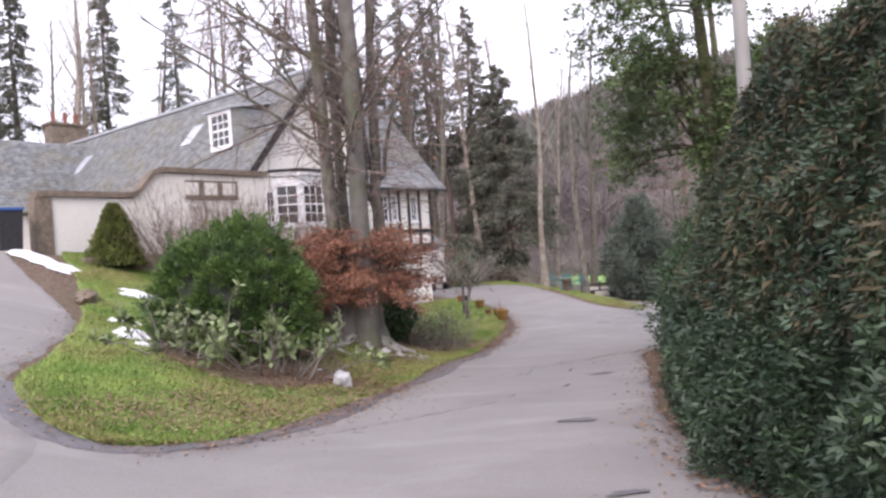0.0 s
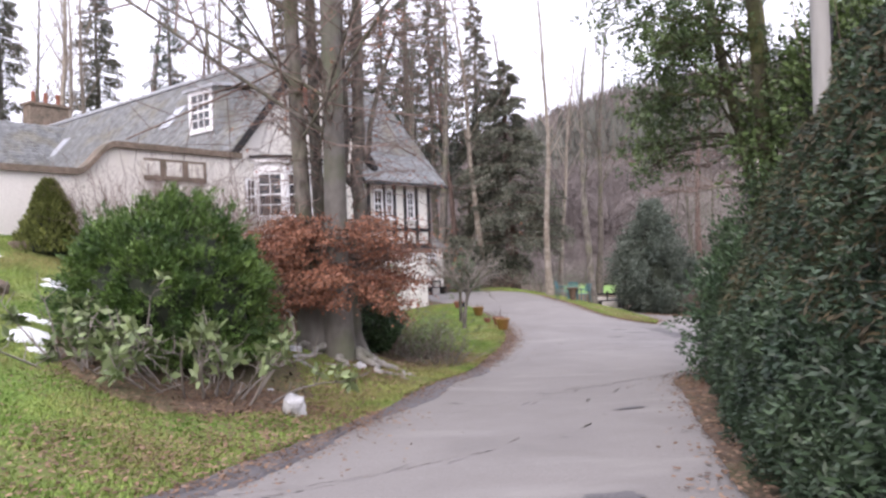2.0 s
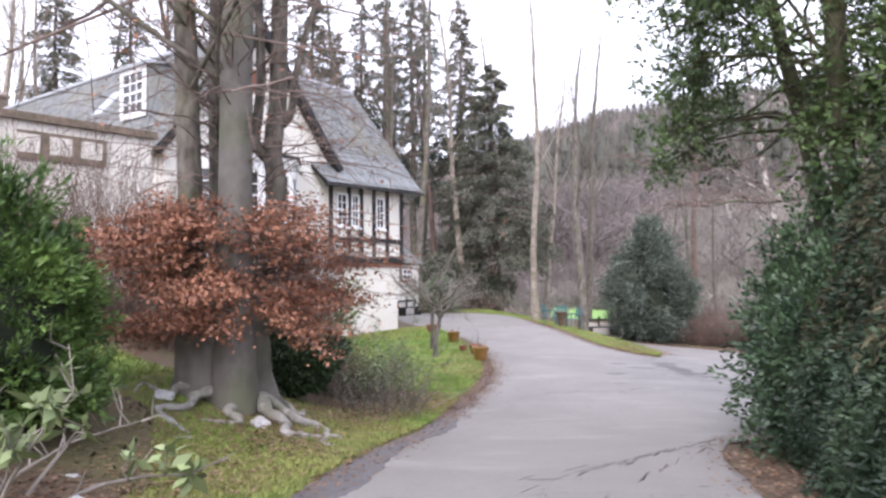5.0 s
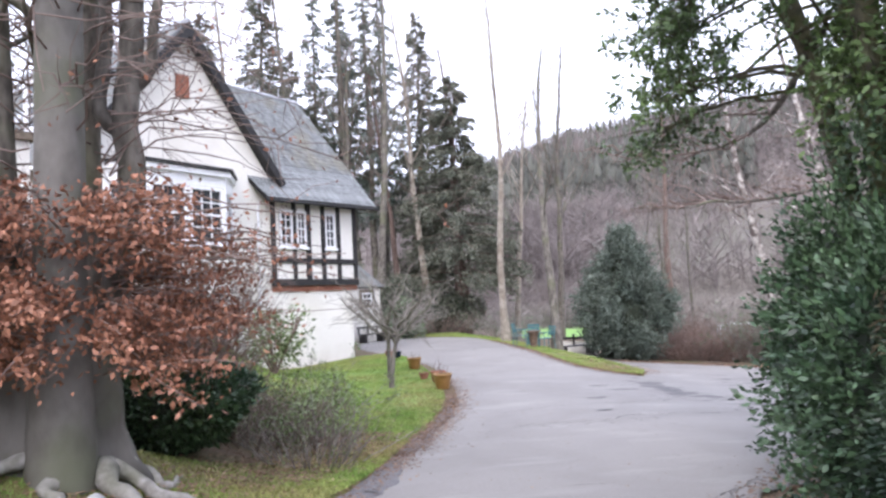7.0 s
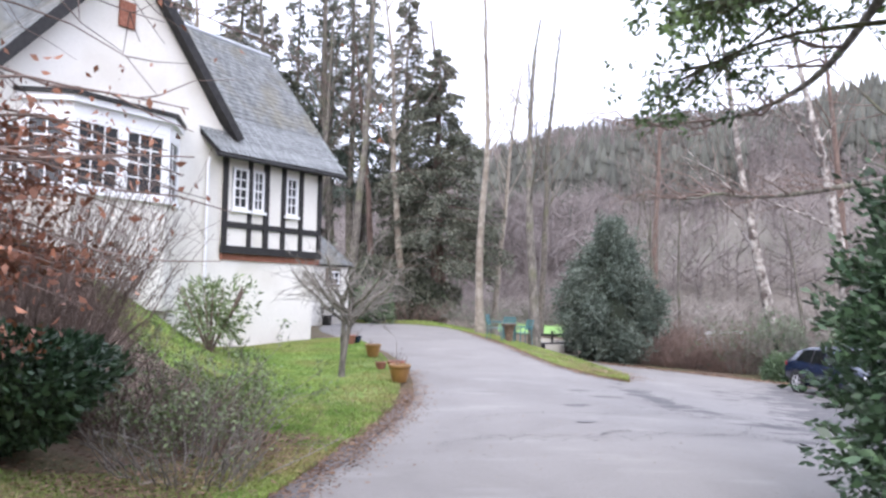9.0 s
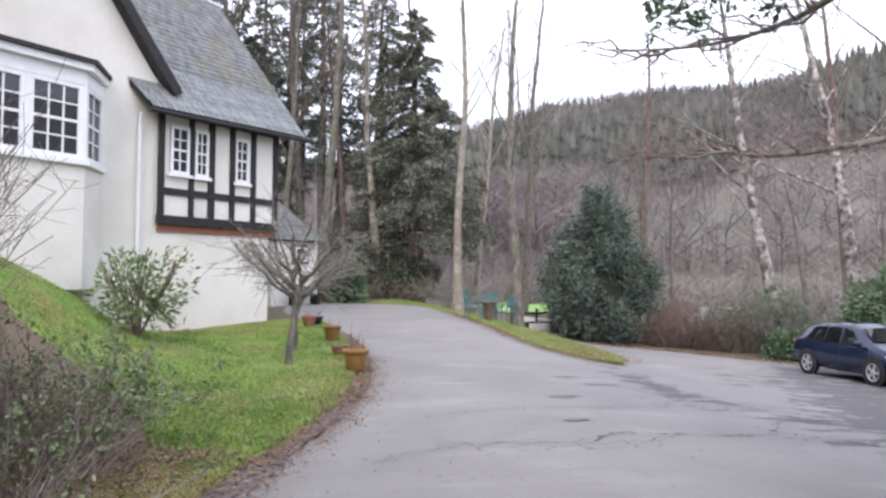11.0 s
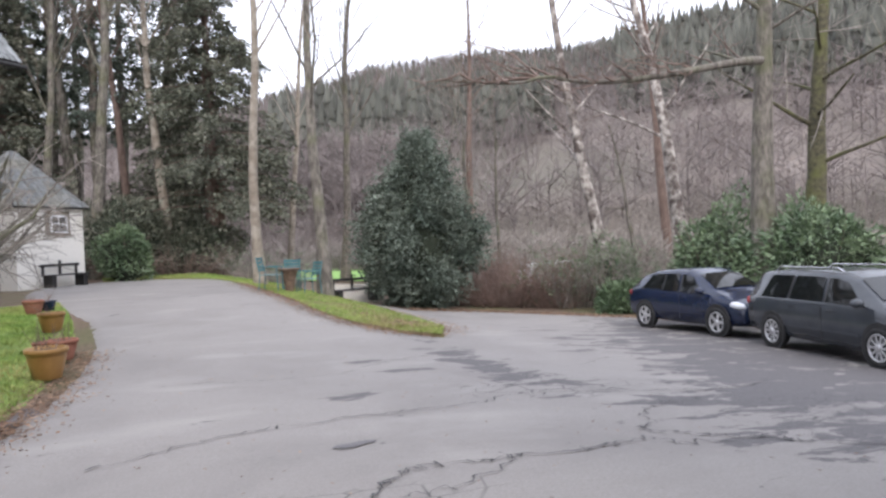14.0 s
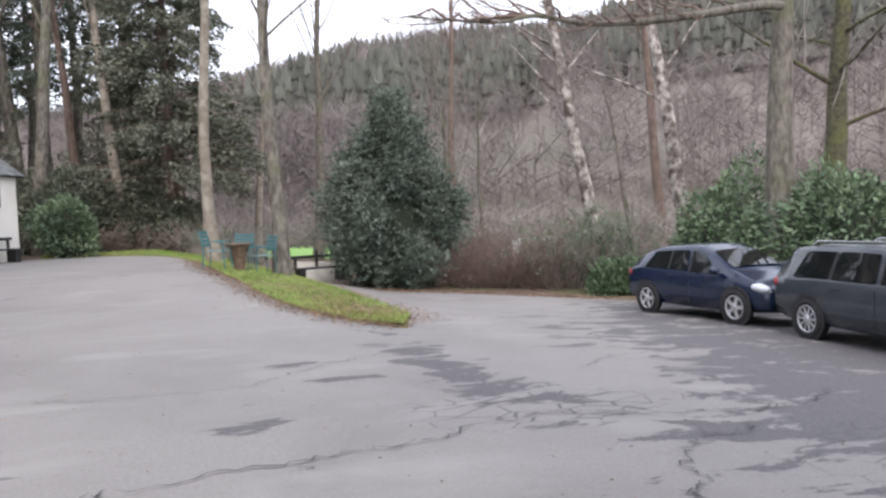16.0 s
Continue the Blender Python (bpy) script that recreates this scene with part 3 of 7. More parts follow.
# timbered wing to the far side, plinth wall below, jettied frame above
hbox("plinth_wall", (3.302, -8.0, -1.6, 7.25, 0.0, 1.55), HARL, house)
hbox("brick_course", (3.302, -8.0, 1.552, 7.5, 0.06, 1.74), BRICK, house, "red brick course under the timber frame")
hbox("infill_wall", (3.302, -8.0, 1.742, 7.4, 0.08, 4.6), HARL, house)
for x0, x1 in ((3.25, 3.43), (4.22, 4.36), (4.86, 5.06), (5.62, 5.78), (6.42, 6.58), (7.30, 7.47)):
    hbox("post", (x0, 0.082, 1.98, x1, 0.15, 4.6), BLACKWOOD, house, bevel=0.006)
for k, (x0, x1) in enumerate(((3.432, 4.218), (4.362, 4.858), (5.062, 5.618), (5.782, 6.418), (6.582, 7.298))):
    hbox("rail", (x0, 0.082, 2.52, x1, 0.14, 2.70), BLACKWOOD, house)
hbox("sill_beam", (3.22, 0.082, 1.742, 7.5, 0.17, 1.976), BLACKWOOD, house, bevel=0.008)
hbox("wall_plate", (3.22, 0.082, 4.602, 7.5, 0.16, 4.72), BLACKWOOD, house)
hbox("end_post", (7.402, -0.14, 1.75, 7.47, 0.08, 4.6), BLACKWOOD, house)


def sash(parent, x0, x1, z0, z1, y, cols, rows, frame_w=0.07, bar=0.025, glass=GLASS):
    """A sash window: frame, dark pane, glazing bars, sill, in the house frame."""
    w = hbox("window", (x0, y, z0, x1, y + 0.02, z1), glass, parent, "dark glass")
    fr = bmesh.new()
    box(fr, x0, y + 0.021, z0, x0 + frame_w, y + 0.075, z1, 0.006)
    box(fr, x1 - frame_w, y + 0.021, z0, x1, y + 0.075, z1, 0.006)
    box(fr, x0 + frame_w, y + 0.021, z1 - frame_w, x1 - frame_w, y + 0.075, z1, 0.006)
    box(fr, x0 + frame_w, y + 0.021, z0, x1 - frame_w, y + 0.075, z0 + frame_w, 0.006)
    hpart("window_frame", fr, WHITEPAINT, w, "white painted frame")
    bb = bmesh.new()
    for k in range(1, cols):
        q = x0 + frame_w + (x1 - x0 - 2 * frame_w) * k / cols
        box(bb, q - bar / 2, y + 0.021, z0 + frame_w, q + bar / 2, y + 0.05, z1 - frame_w)
    for k in range(1, rows):
        q = z0 + frame_w + (z1 - z0 - 2 * frame_w) * k / rows
        t = bar * (1.8 if k * 2 == rows else 1)
        box(bb, x0 + frame_w, y + 0.0215, q - t / 2, x1 - frame_w, y + 0.052, q + t / 2)
    hpart("glazing_bar", bb, WHITEPAINT, w)
    return w


for x0, x1 in ((3.62, 4.2), (4.40, 4.84), (5.80, 6.30)):
    w = sash(house, x0, x1, 3.10, 4.35, 0.082, 2, 4, 0.07, 0.03)
    hbox("window_sill", (x0 - 0.08, 0.082, 3.0, x1 + 0.08, 0.2, 3.09), WHITEPAINT, w, bevel=0.01)
# slate slope over the timbered wing, hipped far edge
slab("wing_roof_deck", [(2.75, 0.55, 4.60), (8.16, 0.55, 4.70), (8.02, -3.3, 9.48), (0.5, -3.3, 9.48)], 0.1, BLACKWOOD, house)


SLATE_MESH = bpy.data.meshes.new("slate")
SLATE_MESH.from_pydata([(0, 0, 0), (1, 0, 0), (1, 0, 1), (0, 0, 1), (0, 1, 0.2), (1, 1, 0.2)], [], [(3, 2, 5, 4), (0, 1, 2, 3)])
SLATE_MESH.materials.append(SLATEONE)


def slate_at(p, along, up, nrm, t, parent):
    """One slate as an object of its own on the shared mesh."""
    ob = new("slate", SLATE_MESH)
    ob.parent = parent
    q = HOUSE.to_3x3()
    x, y, z = q @ Vector(along), q @ Vector(up), (q @ Vector(nrm)) * t
    o = HOUSE @ Vector(p)
    ob.matrix_basis = Matrix(((x.x, y.x, z.x, o.x), (x.y, y.y, z.y, o.y), (x.z, y.z, z.z, o.z), (0, 0, 0, 1)))
    return ob


def quad_slates(name, a, b, c, d, ne, nr, parent, label, singles=0):
    """Slates on a four-cornered slope, a-b the eave and d-c the ridge."""
    a, b, c, d = [np.array(p, float) for p in (a, b, c, d)]
    nrm = np.cross(b - a, d - a)
    nrm /= np.linalg.norm(nrm)
    nrm = nrm if nrm[2] > 0 else -nrm
    width, V, F = np.linalg.norm(b - a) / ne, [], []
    g = np.random.default_rng(9)
    for r in range(nr):
        lo, hi = r / nr, min(1, (r + 1.4) / nr)
        l0, r0, l1, r1 = a + (d - a) * lo, b + (c - b) * lo, a + (d - a) * hi, b + (c - b) * hi
        n = max(2, int(np.linalg.norm(r0 - l0) / width))
        off = 0.5 * (r % 2)
        for k in range(-1, n):
            s, e = max(0, (k + off + 0.03) / n), min(1, (k + 1 + off - 0.03) / n)
            if e <= s:
                continue
            t = 0.02 + g.uniform(0, 0.012)
            if r < singles:
                slate_at(l0 + (r0 - l0) * s, (r0 - l0) * (e - s), (l1 - l0) * (1.4 if r == 0 else 1.0), nrm, t, parent)
                continue
            n0 = len(V)
            V += [l0 + (r0 - l0) * s + nrm * t, l0 + (r0 - l0) * e + nrm * t, l1 + (r1 - l1) * e + nrm * 0.004, l1 + (r1 - l1) * s + nrm * 0.004, l0 + (r0 - l0) * s, l0 + (r0 - l0) * e]
            F += [(n0, n0 + 1, n0 + 2, n0 + 3), (n0 + 4, n0 + 5, n0 + 1, n0)]
    V = np.array(V) @ np.array(HOUSE.to_3x3()).T + np.array(HOUSE.translation)
    return raw("slating", V, F, SLATE, parent, label)


quad_slates("slates", (2.72, 0.58, 4.62), (8.2, 0.58, 4.72), (8.06, -3.32, 9.51), (0.5, -3.32, 9.51), 34, 28, house, "blue grey slates in courses", 8)
slab("wing_roof_deck", [(8.16, -7.2, 4.70), (2.75, -7.2, 4.60), (0.5, -3.34, 9.48), (8.02, -3.34, 9.48)], 0.1, SLATE, house)
bm = bmesh.new()
prism(bm, [(-8.0, 1.8), (0.0, 1.8), (0.0, 4.55), (-3.3, 9.0), (-8.0, 4.0)], 7.2, 7.39, Matrix(((0, 1, 0, 0), (1, 0, 0, 0), (0, 0, 1, 0), (0, 0, 0, 1))))
hpart("wing_gable", bm, HARL, house)
bm = bmesh.new()
tube(bm, [(0.5, -3.33, 9.54), (8.05, -3.33, 9.54)], 0.1)
hpart("ridge", bm, LEAD, house)
bm = bmesh.new()
tube(bm, [(2.62, 0.62, 4.52), (8.24, 0.62, 4.62)], 0.055)
hpart("gutter", bm, BLACKWOOD, house, "black cast gutter")
bm = bmesh.new()
tube(bm, [(2.72, 0.16, 4.5), (2.72, 0.09, 4.3), (2.72, 0.09, 0.2)], 0.045)
hpart("downpipe", bm, WHITEPAINT, house, "white downpipe")

# canted bay window on the gable
bay = new("bay_window")
bay.parent = house
BAY = [(-2.5, 0.0), (-1.75, 0.85), (0.85, 0.85), (1.8, 0.0)]


def bay_ring(name, out, z0, z1, material, label=""):
    bm = bmesh.new()
    pts = [(BAY[0][0] - out, 0.003), (BAY[1][0] - out * 0.6, BAY[1][1] + out), (BAY[2][0] + out * 0.6, BAY[2][1] + out), (BAY[3][0] + out, 0.003)]
    a = [bm.verts.new((x, y, z0)) for x, y in pts]
    b = [bm.verts.new((x, y, z1)) for x, y in pts]
    bm.faces.new(a)
    bm.faces.new(b[::-1])
    for k in range(4):
        bm.faces.new((a[k], b[k], b[(k + 1) % 4], a[(k + 1) % 4]))
    return hpart(name, bm, material, bay, label)


bay_ring("apron", -0.02, 0.1, 2.86, HARL)
bay_ring("bay_sill", 0.08, 2.862, 2.98, WHITEPAINT)
bay_ring("head", 0.0, 4.66, 4.98, WHITEPAINT)
bay_ring("cornice", 0.13, 4.982, 5.14, WHITEPAINT)
bay_ring("bay_roof", 0.2, 5.142, 5.24, BLACKWOOD, "dark leaded bay roof")


def facet(p, q):
    """Window facets of the bay between plan points p and q."""
    global HOUSE
    base = HOUSE.copy()
    d = Vector((q[0] - p[0], q[1] - p[1], 0))
    L = d.length
    d.normalize()
    n = Vector((-d.y, d.x, 0))
    HOUSE = base @ Matrix(((d.x, n.x, 0, p[0]), (d.y, n.y, 0, p[1]), (0, 0, 1, 0), (0, 0, 0, 1)))
    k = 2 if L > 2 else 1
    for j in range(k):
        x0, x1 = 0.08 + j * (L - 0.08) / k, (j + 1) * (L - 0.08) / k
        sash(bay, x0, x1, 2.985, 4.655, -0.08, 3 if k > 1 else 2, 4, 0.10, 0.035)
    for j in range(k + 1):
        x = j * (L - 0.08) / k
        hbox("mullion", (x, -0.1, 2.982, x + 0.078, 0.0, 4.658), WHITEPAINT, bay)
    HOUSE = base


for k in range(3):
    facet(BAY[k], BAY[k + 1])
sash(house, 0.24, 0.95, 0.52, 1.26, 0.004, 2, 2, 0.08, 0.03)
sash(house, -2.9, -2.45, 3.1, 4.4, 0.004, 2, 4, 0.07, 0.03)

# dormer window and skylights on the long slope
dormer = new("dormer")
dormer.parent = house
hbox("dormer_cheek", (-2.95, -3.28, 6.05, -0.9, -1.62, 8.05), SLATE, dormer)
slab("dormer_roof", [(-3.15, -3.45, 8.08), (-3.15, -1.45, 8.08), (-0.8, -1.45, 8.5), (-0.8, -3.45, 8.5)], 0.1, LEAD, dormer)
base = HOUSE.copy()
HOUSE = base @ Matrix(((0, -1, 0, -2.95), (1, 0, 0, -3.28), (0, 0, 1, 0), (0, 0, 0, 1)))
sash(dormer, 0.06, 1.6, 6.35, 8.02, 0.005, 3, 4, 0.2, 0.05)
HOUSE = base
for y0 in (-6.2, -17.0):
    t0, t1 = 0.46, 0.68
    pt = lambda t, y: (-3.87 + 3.97 * t - 0.05, y, 5.0 + (APEX - 5.0) * t + 0.06)
    slab("skylight", [pt(t0, y0), pt(t0, y0 - 0.8), pt(t1, y0 - 0.8), pt(t1, y0)], 0.06, LEAD, house, "pale framed roof light")
bm = bmesh.new()
tube(bm, [(-3.95, 0.2, 4.93), (-3.95, -24.4, 4.93)], 0.06)
hpart("gutter", bm, WHITEPAINT, house, "white gutter")
# chimney far back
hbox("chimney", (-0.9, -23.6, 9.0, 1.3, -22.6, 11.0), SANDSTONE, house, "stone chimney stack", 0.03)
hbox("chimney_cope", (-1.0, -23.7, 11.0, 1.4, -22.5, 11.15), SANDSTONE, house)
for x in (-0.5, 0.2, 0.9):
    bm = bmesh.new()
    lathe(bm, [(0.13, 11.15), (0.15, 11.2), (0.12, 11.3), (0.11, 11.75), (0.14, 11.8), (0.13, 11.86)], 12, Matrix.Translation((x, -23.1, 0)))
    hpart("chimney_pot", bm, TERRACOTTA, house, "buff clay chimney pot")
# yard building beyond the screen wall
yard = thing("yard_building", Matrix.Identity(4), "low yard building with slate roof and red doors", "building")
hbox("wall", (-16.0, -24.0, 0.5, -4.2, -15.5, 4.9), HARL, yard)
hbox("red_door", (-15.0, -15.495, 1.0, -7.5, -15.42, 2.9), REDPAINT, yard, "dark red boarded door")
slab("roof", [(-16.5, -15.1, 4.85), (-3.9, -15.1, 4.85), (-0.3, -19.5, 9.2), (-16.5, -19.5, 9.2)], 0.12, SLATE, yard)
quad_slates("slates", (-16.5, -15.05, 4.88), (-3.9, -15.05, 4.88), (-0.3, -19.5, 9.24), (-16.5, -19.5, 9.24), 45, 24, yard, "grey slates")

# annex by the bench
annex = thing("annex", Matrix.Identity(4), "small white annex with hipped slate roof", "building")
hbox("wall", (13.7, -9.9, -1.6, 16.6, -6.4, 1.95), HARL, annex)
CAP = [(15.05, -8.05, 4.02), (15.25, -8.05, 4.02), (15.25, -8.2, 4.02), (15.05, -8.2, 4.02)]
EAVE = [(13.5, -6.2, 1.9), (16.78, -6.2, 1.9), (16.78, -10.1, 1.9), (13.5, -10.1, 1.9)]
for k in range(4):
    a, b, c, d = EAVE[k], EAVE[(k + 1) % 4], CAP[(k + 1) % 4], CAP[k]
    quad_slates("slates", a, b, c, d, 17, 18, annex, "grey slates in courses")
    slab("roof_deck", [(p[0], p[1], p[2] - 0.02) for p in (a, b, c, d)], 0.06, BLACKWOOD, annex)
hbox("window_surround", (14.9, -6.398, 0.85, 15.95, -6.35, 1.75), SANDSTONE, annex, "brown stone surround")
sash(annex, 15.05, 15.8, 0.97, 1.6, -6.348, 2, 2, 0.07, 0.04)

# ---------------------------------------------------------------- screen wall (runs along the front direction)
WALL = Matrix(((0.731, -0.682, 0, -7.9), (0.682, 0.731, 0, 18.4), (0, 0, 1, 0), (0, 0, 0, 1)))
screen = thing("garden_wall", Matrix.Identity(4), "white harled screen wall with swept stone cope", "wall", kind="structure")


def wpart(name, bm, material, parent, label=""):
    bmesh.ops.transform(bm, matrix=WALL, verts=bm.verts)
    bmesh.ops.recalc_face_normals(bm, faces=bm.faces)
    return part(name, bm, material, parent, label)


sweep = [(2.3 + 0.9 * t, 3.52 + 0.72 * (3 * t * t - 2 * t ** 3)) for t in np.linspace(0, 1, 9)]
bm = bmesh.new()
prism(bm, [(0.3, 1.0), (6.6, 1.0), (6.6, 4.24)] + sweep[::-1] + [(0.3, 3.52)], 0, 0.3)
wpart("wall_body", bm, HARL, screen)
bm = bmesh.new()
top = [(-0.05, 3.52)] + sweep + [(6.7, 4.24)]
prism(bm, [(x, z + 0.002) for x, z in top] + [(x, z + 0.15) for x, z in top[::-1]], -0.09, 0.39)
wpart("cope", bm, SANDSTONE, screen, "brown sandstone cope")
bm = bmesh.new()
box(bm, -0.12, -0.06, 0.9, 0.298, 0.36, 3.515, 0.02)
wpart("pillar", bm, SANDSTONE, screen, "brown sandstone gate pillar")
bm = bmesh.new()
box(bm, 3.9, -0.05, 3.5, 5.6, -0.002, 4.05, 0.01)
wpart("opening_panel", bm, SANDSTONE, screen, "stone balustrade surround")
for x in (4.05, 4.65, 5.25):
    bm = bmesh.new()
    box(bm, x - 0.17, -0.062, 3.62, x + 0.25, -0.052, 3.98)
    wpart("balustrade_gap", bm, HARL, screen)
bm = bmesh.new()
box(bm, 0.5, -1.3, 1.0, 4.6, -1.0, 1.95, 0.04)
wpart("bed_edge", bm, SANDSTONE, screen, "rough low stone bed edge")

# ---------------------------------------------------------------- plants: how they grow


def grow(seed, height, r0, lean=(0, 0), limbs=14, first=0.3, spread=0.5, up=0.6, levels=3, sub=5, crook=0.12, taper=0.8, twist=0.0, sides=7, top=0.06):
    """Skeleton of a tree: list of (points, radii, level)."""
    g = np.random.default_rng(seed)
    out = []

    def branch(p, d, length, r, level, n):
        pts, rad = [p], [r]
        d = d / np.linalg.norm(d)
        for k in range(n):
            d = d + g.normal(size=3) * crook * (1 + 0.6 * level) + np.array([0, 0, 0.04 * up * level])
            d = d / np.linalg.norm(d)
            p = p + d * length / n
            pts.append(p)
            rad.append(max(r * (1 - taper * (k + 1) / n), 0.004))
        out.append((np.array(pts), rad, level))
        return np.array(pts), rad

    base = np.array([0.0, 0, 0])
    pts, rad = branch(base, np.array([lean[0], lean[1], 1.0]), height, r0, 0, 9)

    def kids(pts, rad, level, n, length, f0):
        if level > levels:
            return
        m = len(pts) - 1
        for k in range(n):
            f = f0 + (1 - f0) * (k + g.uniform(0, 1)) / n
            f = min(f, 0.985)
            i = int(f * m)
            w = f * m - i
            p = pts[i] * (1 - w) + pts[i + 1] * w
            r = rad[i] * (1 - w) + rad[i + 1] * w
            axis = pts[i + 1] - pts[i]
            axis = axis / np.linalg.norm(axis)
            s = g.normal(size=3)
            s = s - axis * s.dot(axis)
            s = s / np.linalg.norm(s)
            d = axis * (1 - spread) + s * spread + np.array([0, 0, up * 0.25])
            L = length * (1.1 - 0.6 * f) * g.uniform(0.6, 1.2)
            q, rr = branch(p, d, L, max(r * g.uniform(0.4, 0.62), 0.005), level, 5 if level < 3 else 3)
            kids(q, rr, level + 1, sub, L * 0.55, 0.2)

    kids(pts, rad, 1, limbs, height * 0.38, first)
    return out


def tubes(branches, sides=6, least=3):
    """Arrays of a mesh for many tapered branches."""
    V, F, n0 = [], [], 0
    for pts, rad, level in branches:
        k = max(least, sides - 1 - level) if level else sides
        d = np.gradient(pts, axis=0)
        d /= np.linalg.norm(d, axis=1)[:, None] + 1e-9
        ref = np.array([1.0, 0, 0]) if abs(d[0][0]) < 0.7 else np.array([0, 1.0, 0])
        s = np.cross(d, ref)
        s /= np.linalg.norm(s, axis=1)[:, None] + 1e-9
        u = np.cross(d, s)
        q = 2 * np.pi * np.arange(k) / k
        ring = pts[:, None] + (s[:, None] * np.cos(q)[None, :, None] + u[:, None] * np.sin(q)[None, :, None]) * np.array(rad)[:, None, None]
        V.append(ring.reshape(-1, 3))
        m = len(pts)
        i = (np.arange(m - 1)[:, None] * k + np.arange(k)[None]).ravel()
        j = (np.arange(m - 1)[:, None] * k + (np.arange(k)[None] + 1) % k).ravel()
        F.append(np.stack([i, j, j + k, i + k], 1) + n0)
        n0 += m * k
    return np.concatenate(V), np.concatenate(F)


def bare_tree(label, seed, height, r0, bark, twig, at=None, group="", flare=1.5, **k):
    t = thing("tree", pose(*on(*at, -0.05)) if at else Matrix.Identity(4), label, "tree", group)
    b = grow(seed, height, r0, **k)
    p, r, _ = b[0]
    r[0] *= flare
    v, f = tubes([x for x in b if x[2] <= 1], 10)
    raw("trunk", v, f, bark, t, smooth=True)
    v, f = tubes([x for x in b if x[2] > 1], 5)
    raw("crown", v, f, twig, t, "fine bare twigs")
    return t


def fir(label, seed, height, r0, width, bark, needles, at=None, low=0.12, group="", dense=1.0, droop=0.25, gap=0.15, taper=0.75, needle=0.21):
    """A conifer: trunk, drooping boughs, sprays of needles."""
    g = np.random.default_rng(seed)
    t = thing("conifer", pose(*on(*at, -0.05)) if at else Matrix.Identity(4), label, "conifer tree", group)
    b = [(np.array([(0, 0, height * q) for q in np.linspace(0, 1, 8)]) + np.concatenate([[[0, 0, 0]], g.normal(size=(7, 3)) * (0.05, 0.05, 0)]), list(np.linspace(r0, 0.02, 8)), 0)]
    P, O = [], []
    n = int(height * 9 * dense)
    for k in range(n):
        f = low + (1 - low) * ((k + g.uniform()) / n)
        a = g.uniform(0, 6.283)
        L = width * (1 - f) ** taper * g.uniform(0.55, 1.15) + 0.25
        if g.uniform() < gap:
            L *= 0.3
        d = np.array([math.cos(a), math.sin(a), 0])
        s = np.linspace(0, 1, 6)
        pts = np.array([0, 0, height * f]) + d[None] * (L * s)[:, None] + np.array([0, 0, 1.0])[None] * ((0.12 * s - droop * s ** 2) * L)[:, None]
        b.append((pts, list(np.linspace(0.05 * (1 - f) + 0.012, 0.006, 6)), 1))
        m = int(24 + 44 * L * dense)
        w = g.uniform(0.15, 1, m) ** 0.8
        q = np.stack([np.interp(w, s, pts[:, c]) for c in range(3)], 1)
        side = np.array([-d[1], d[0], 0])
        sp = g.normal(size=m) * 0.22 * L * (1.05 - w)
        q += side[None] * sp[:, None] + np.array([0, 0, -1.0])[None] * np.abs(g.normal(size=m) * 0.09 * L)[:, None]
        P.append(q)
        O.append(np.repeat((d + np.array([0, 0, -0.5]))[None], m, 0))
    v, f = tubes(b, 8)
    raw("trunk", v, f, bark, t, smooth=True)
    P, O = np.concatenate(P), np.concatenate(O)
    v, f = leaves(P, needle, 0.0, 0.42, seed, out=O)
    raw("crown", v, f, needles, t, "drooping needle sprays")
    return t


def blob(seed, n, rx, ry, rz, lumps=9, rough=0.22, shell=0.16, flat=-0.55):
    """Points near the skin of an uneven rounded bush standing on the ground, and outward directions."""
    g = np.random.default_rng(seed)
    d = g.normal(size=(n, 3))
    d /= np.linalg.norm(d, axis=1)[:, None]
    d = d[d[:, 2] > flat]
    c = g.normal(size=(lumps, 3))
    c /= np.linalg.norm(c, axis=1)[:, None]
    amp = g.uniform(0.3, 1, lumps)
    k = np.zeros(len(d))
    for q, a in zip(c, amp):
        k += a * np.exp(-((1 - d @ q) * max(7, lumps * 0.8)))
    k = k / k.max()
    r = 1 - rough + rough * 2 * k * 0.75 + g.normal(size=len(d)) * 0.03
    r *= 1 - shell * g.uniform(0, 1, len(d)) ** 2
    p = d * r[:, None] * np.array([rx, ry, rz])
    p[:, 2] += rz * -flat
    return p, d


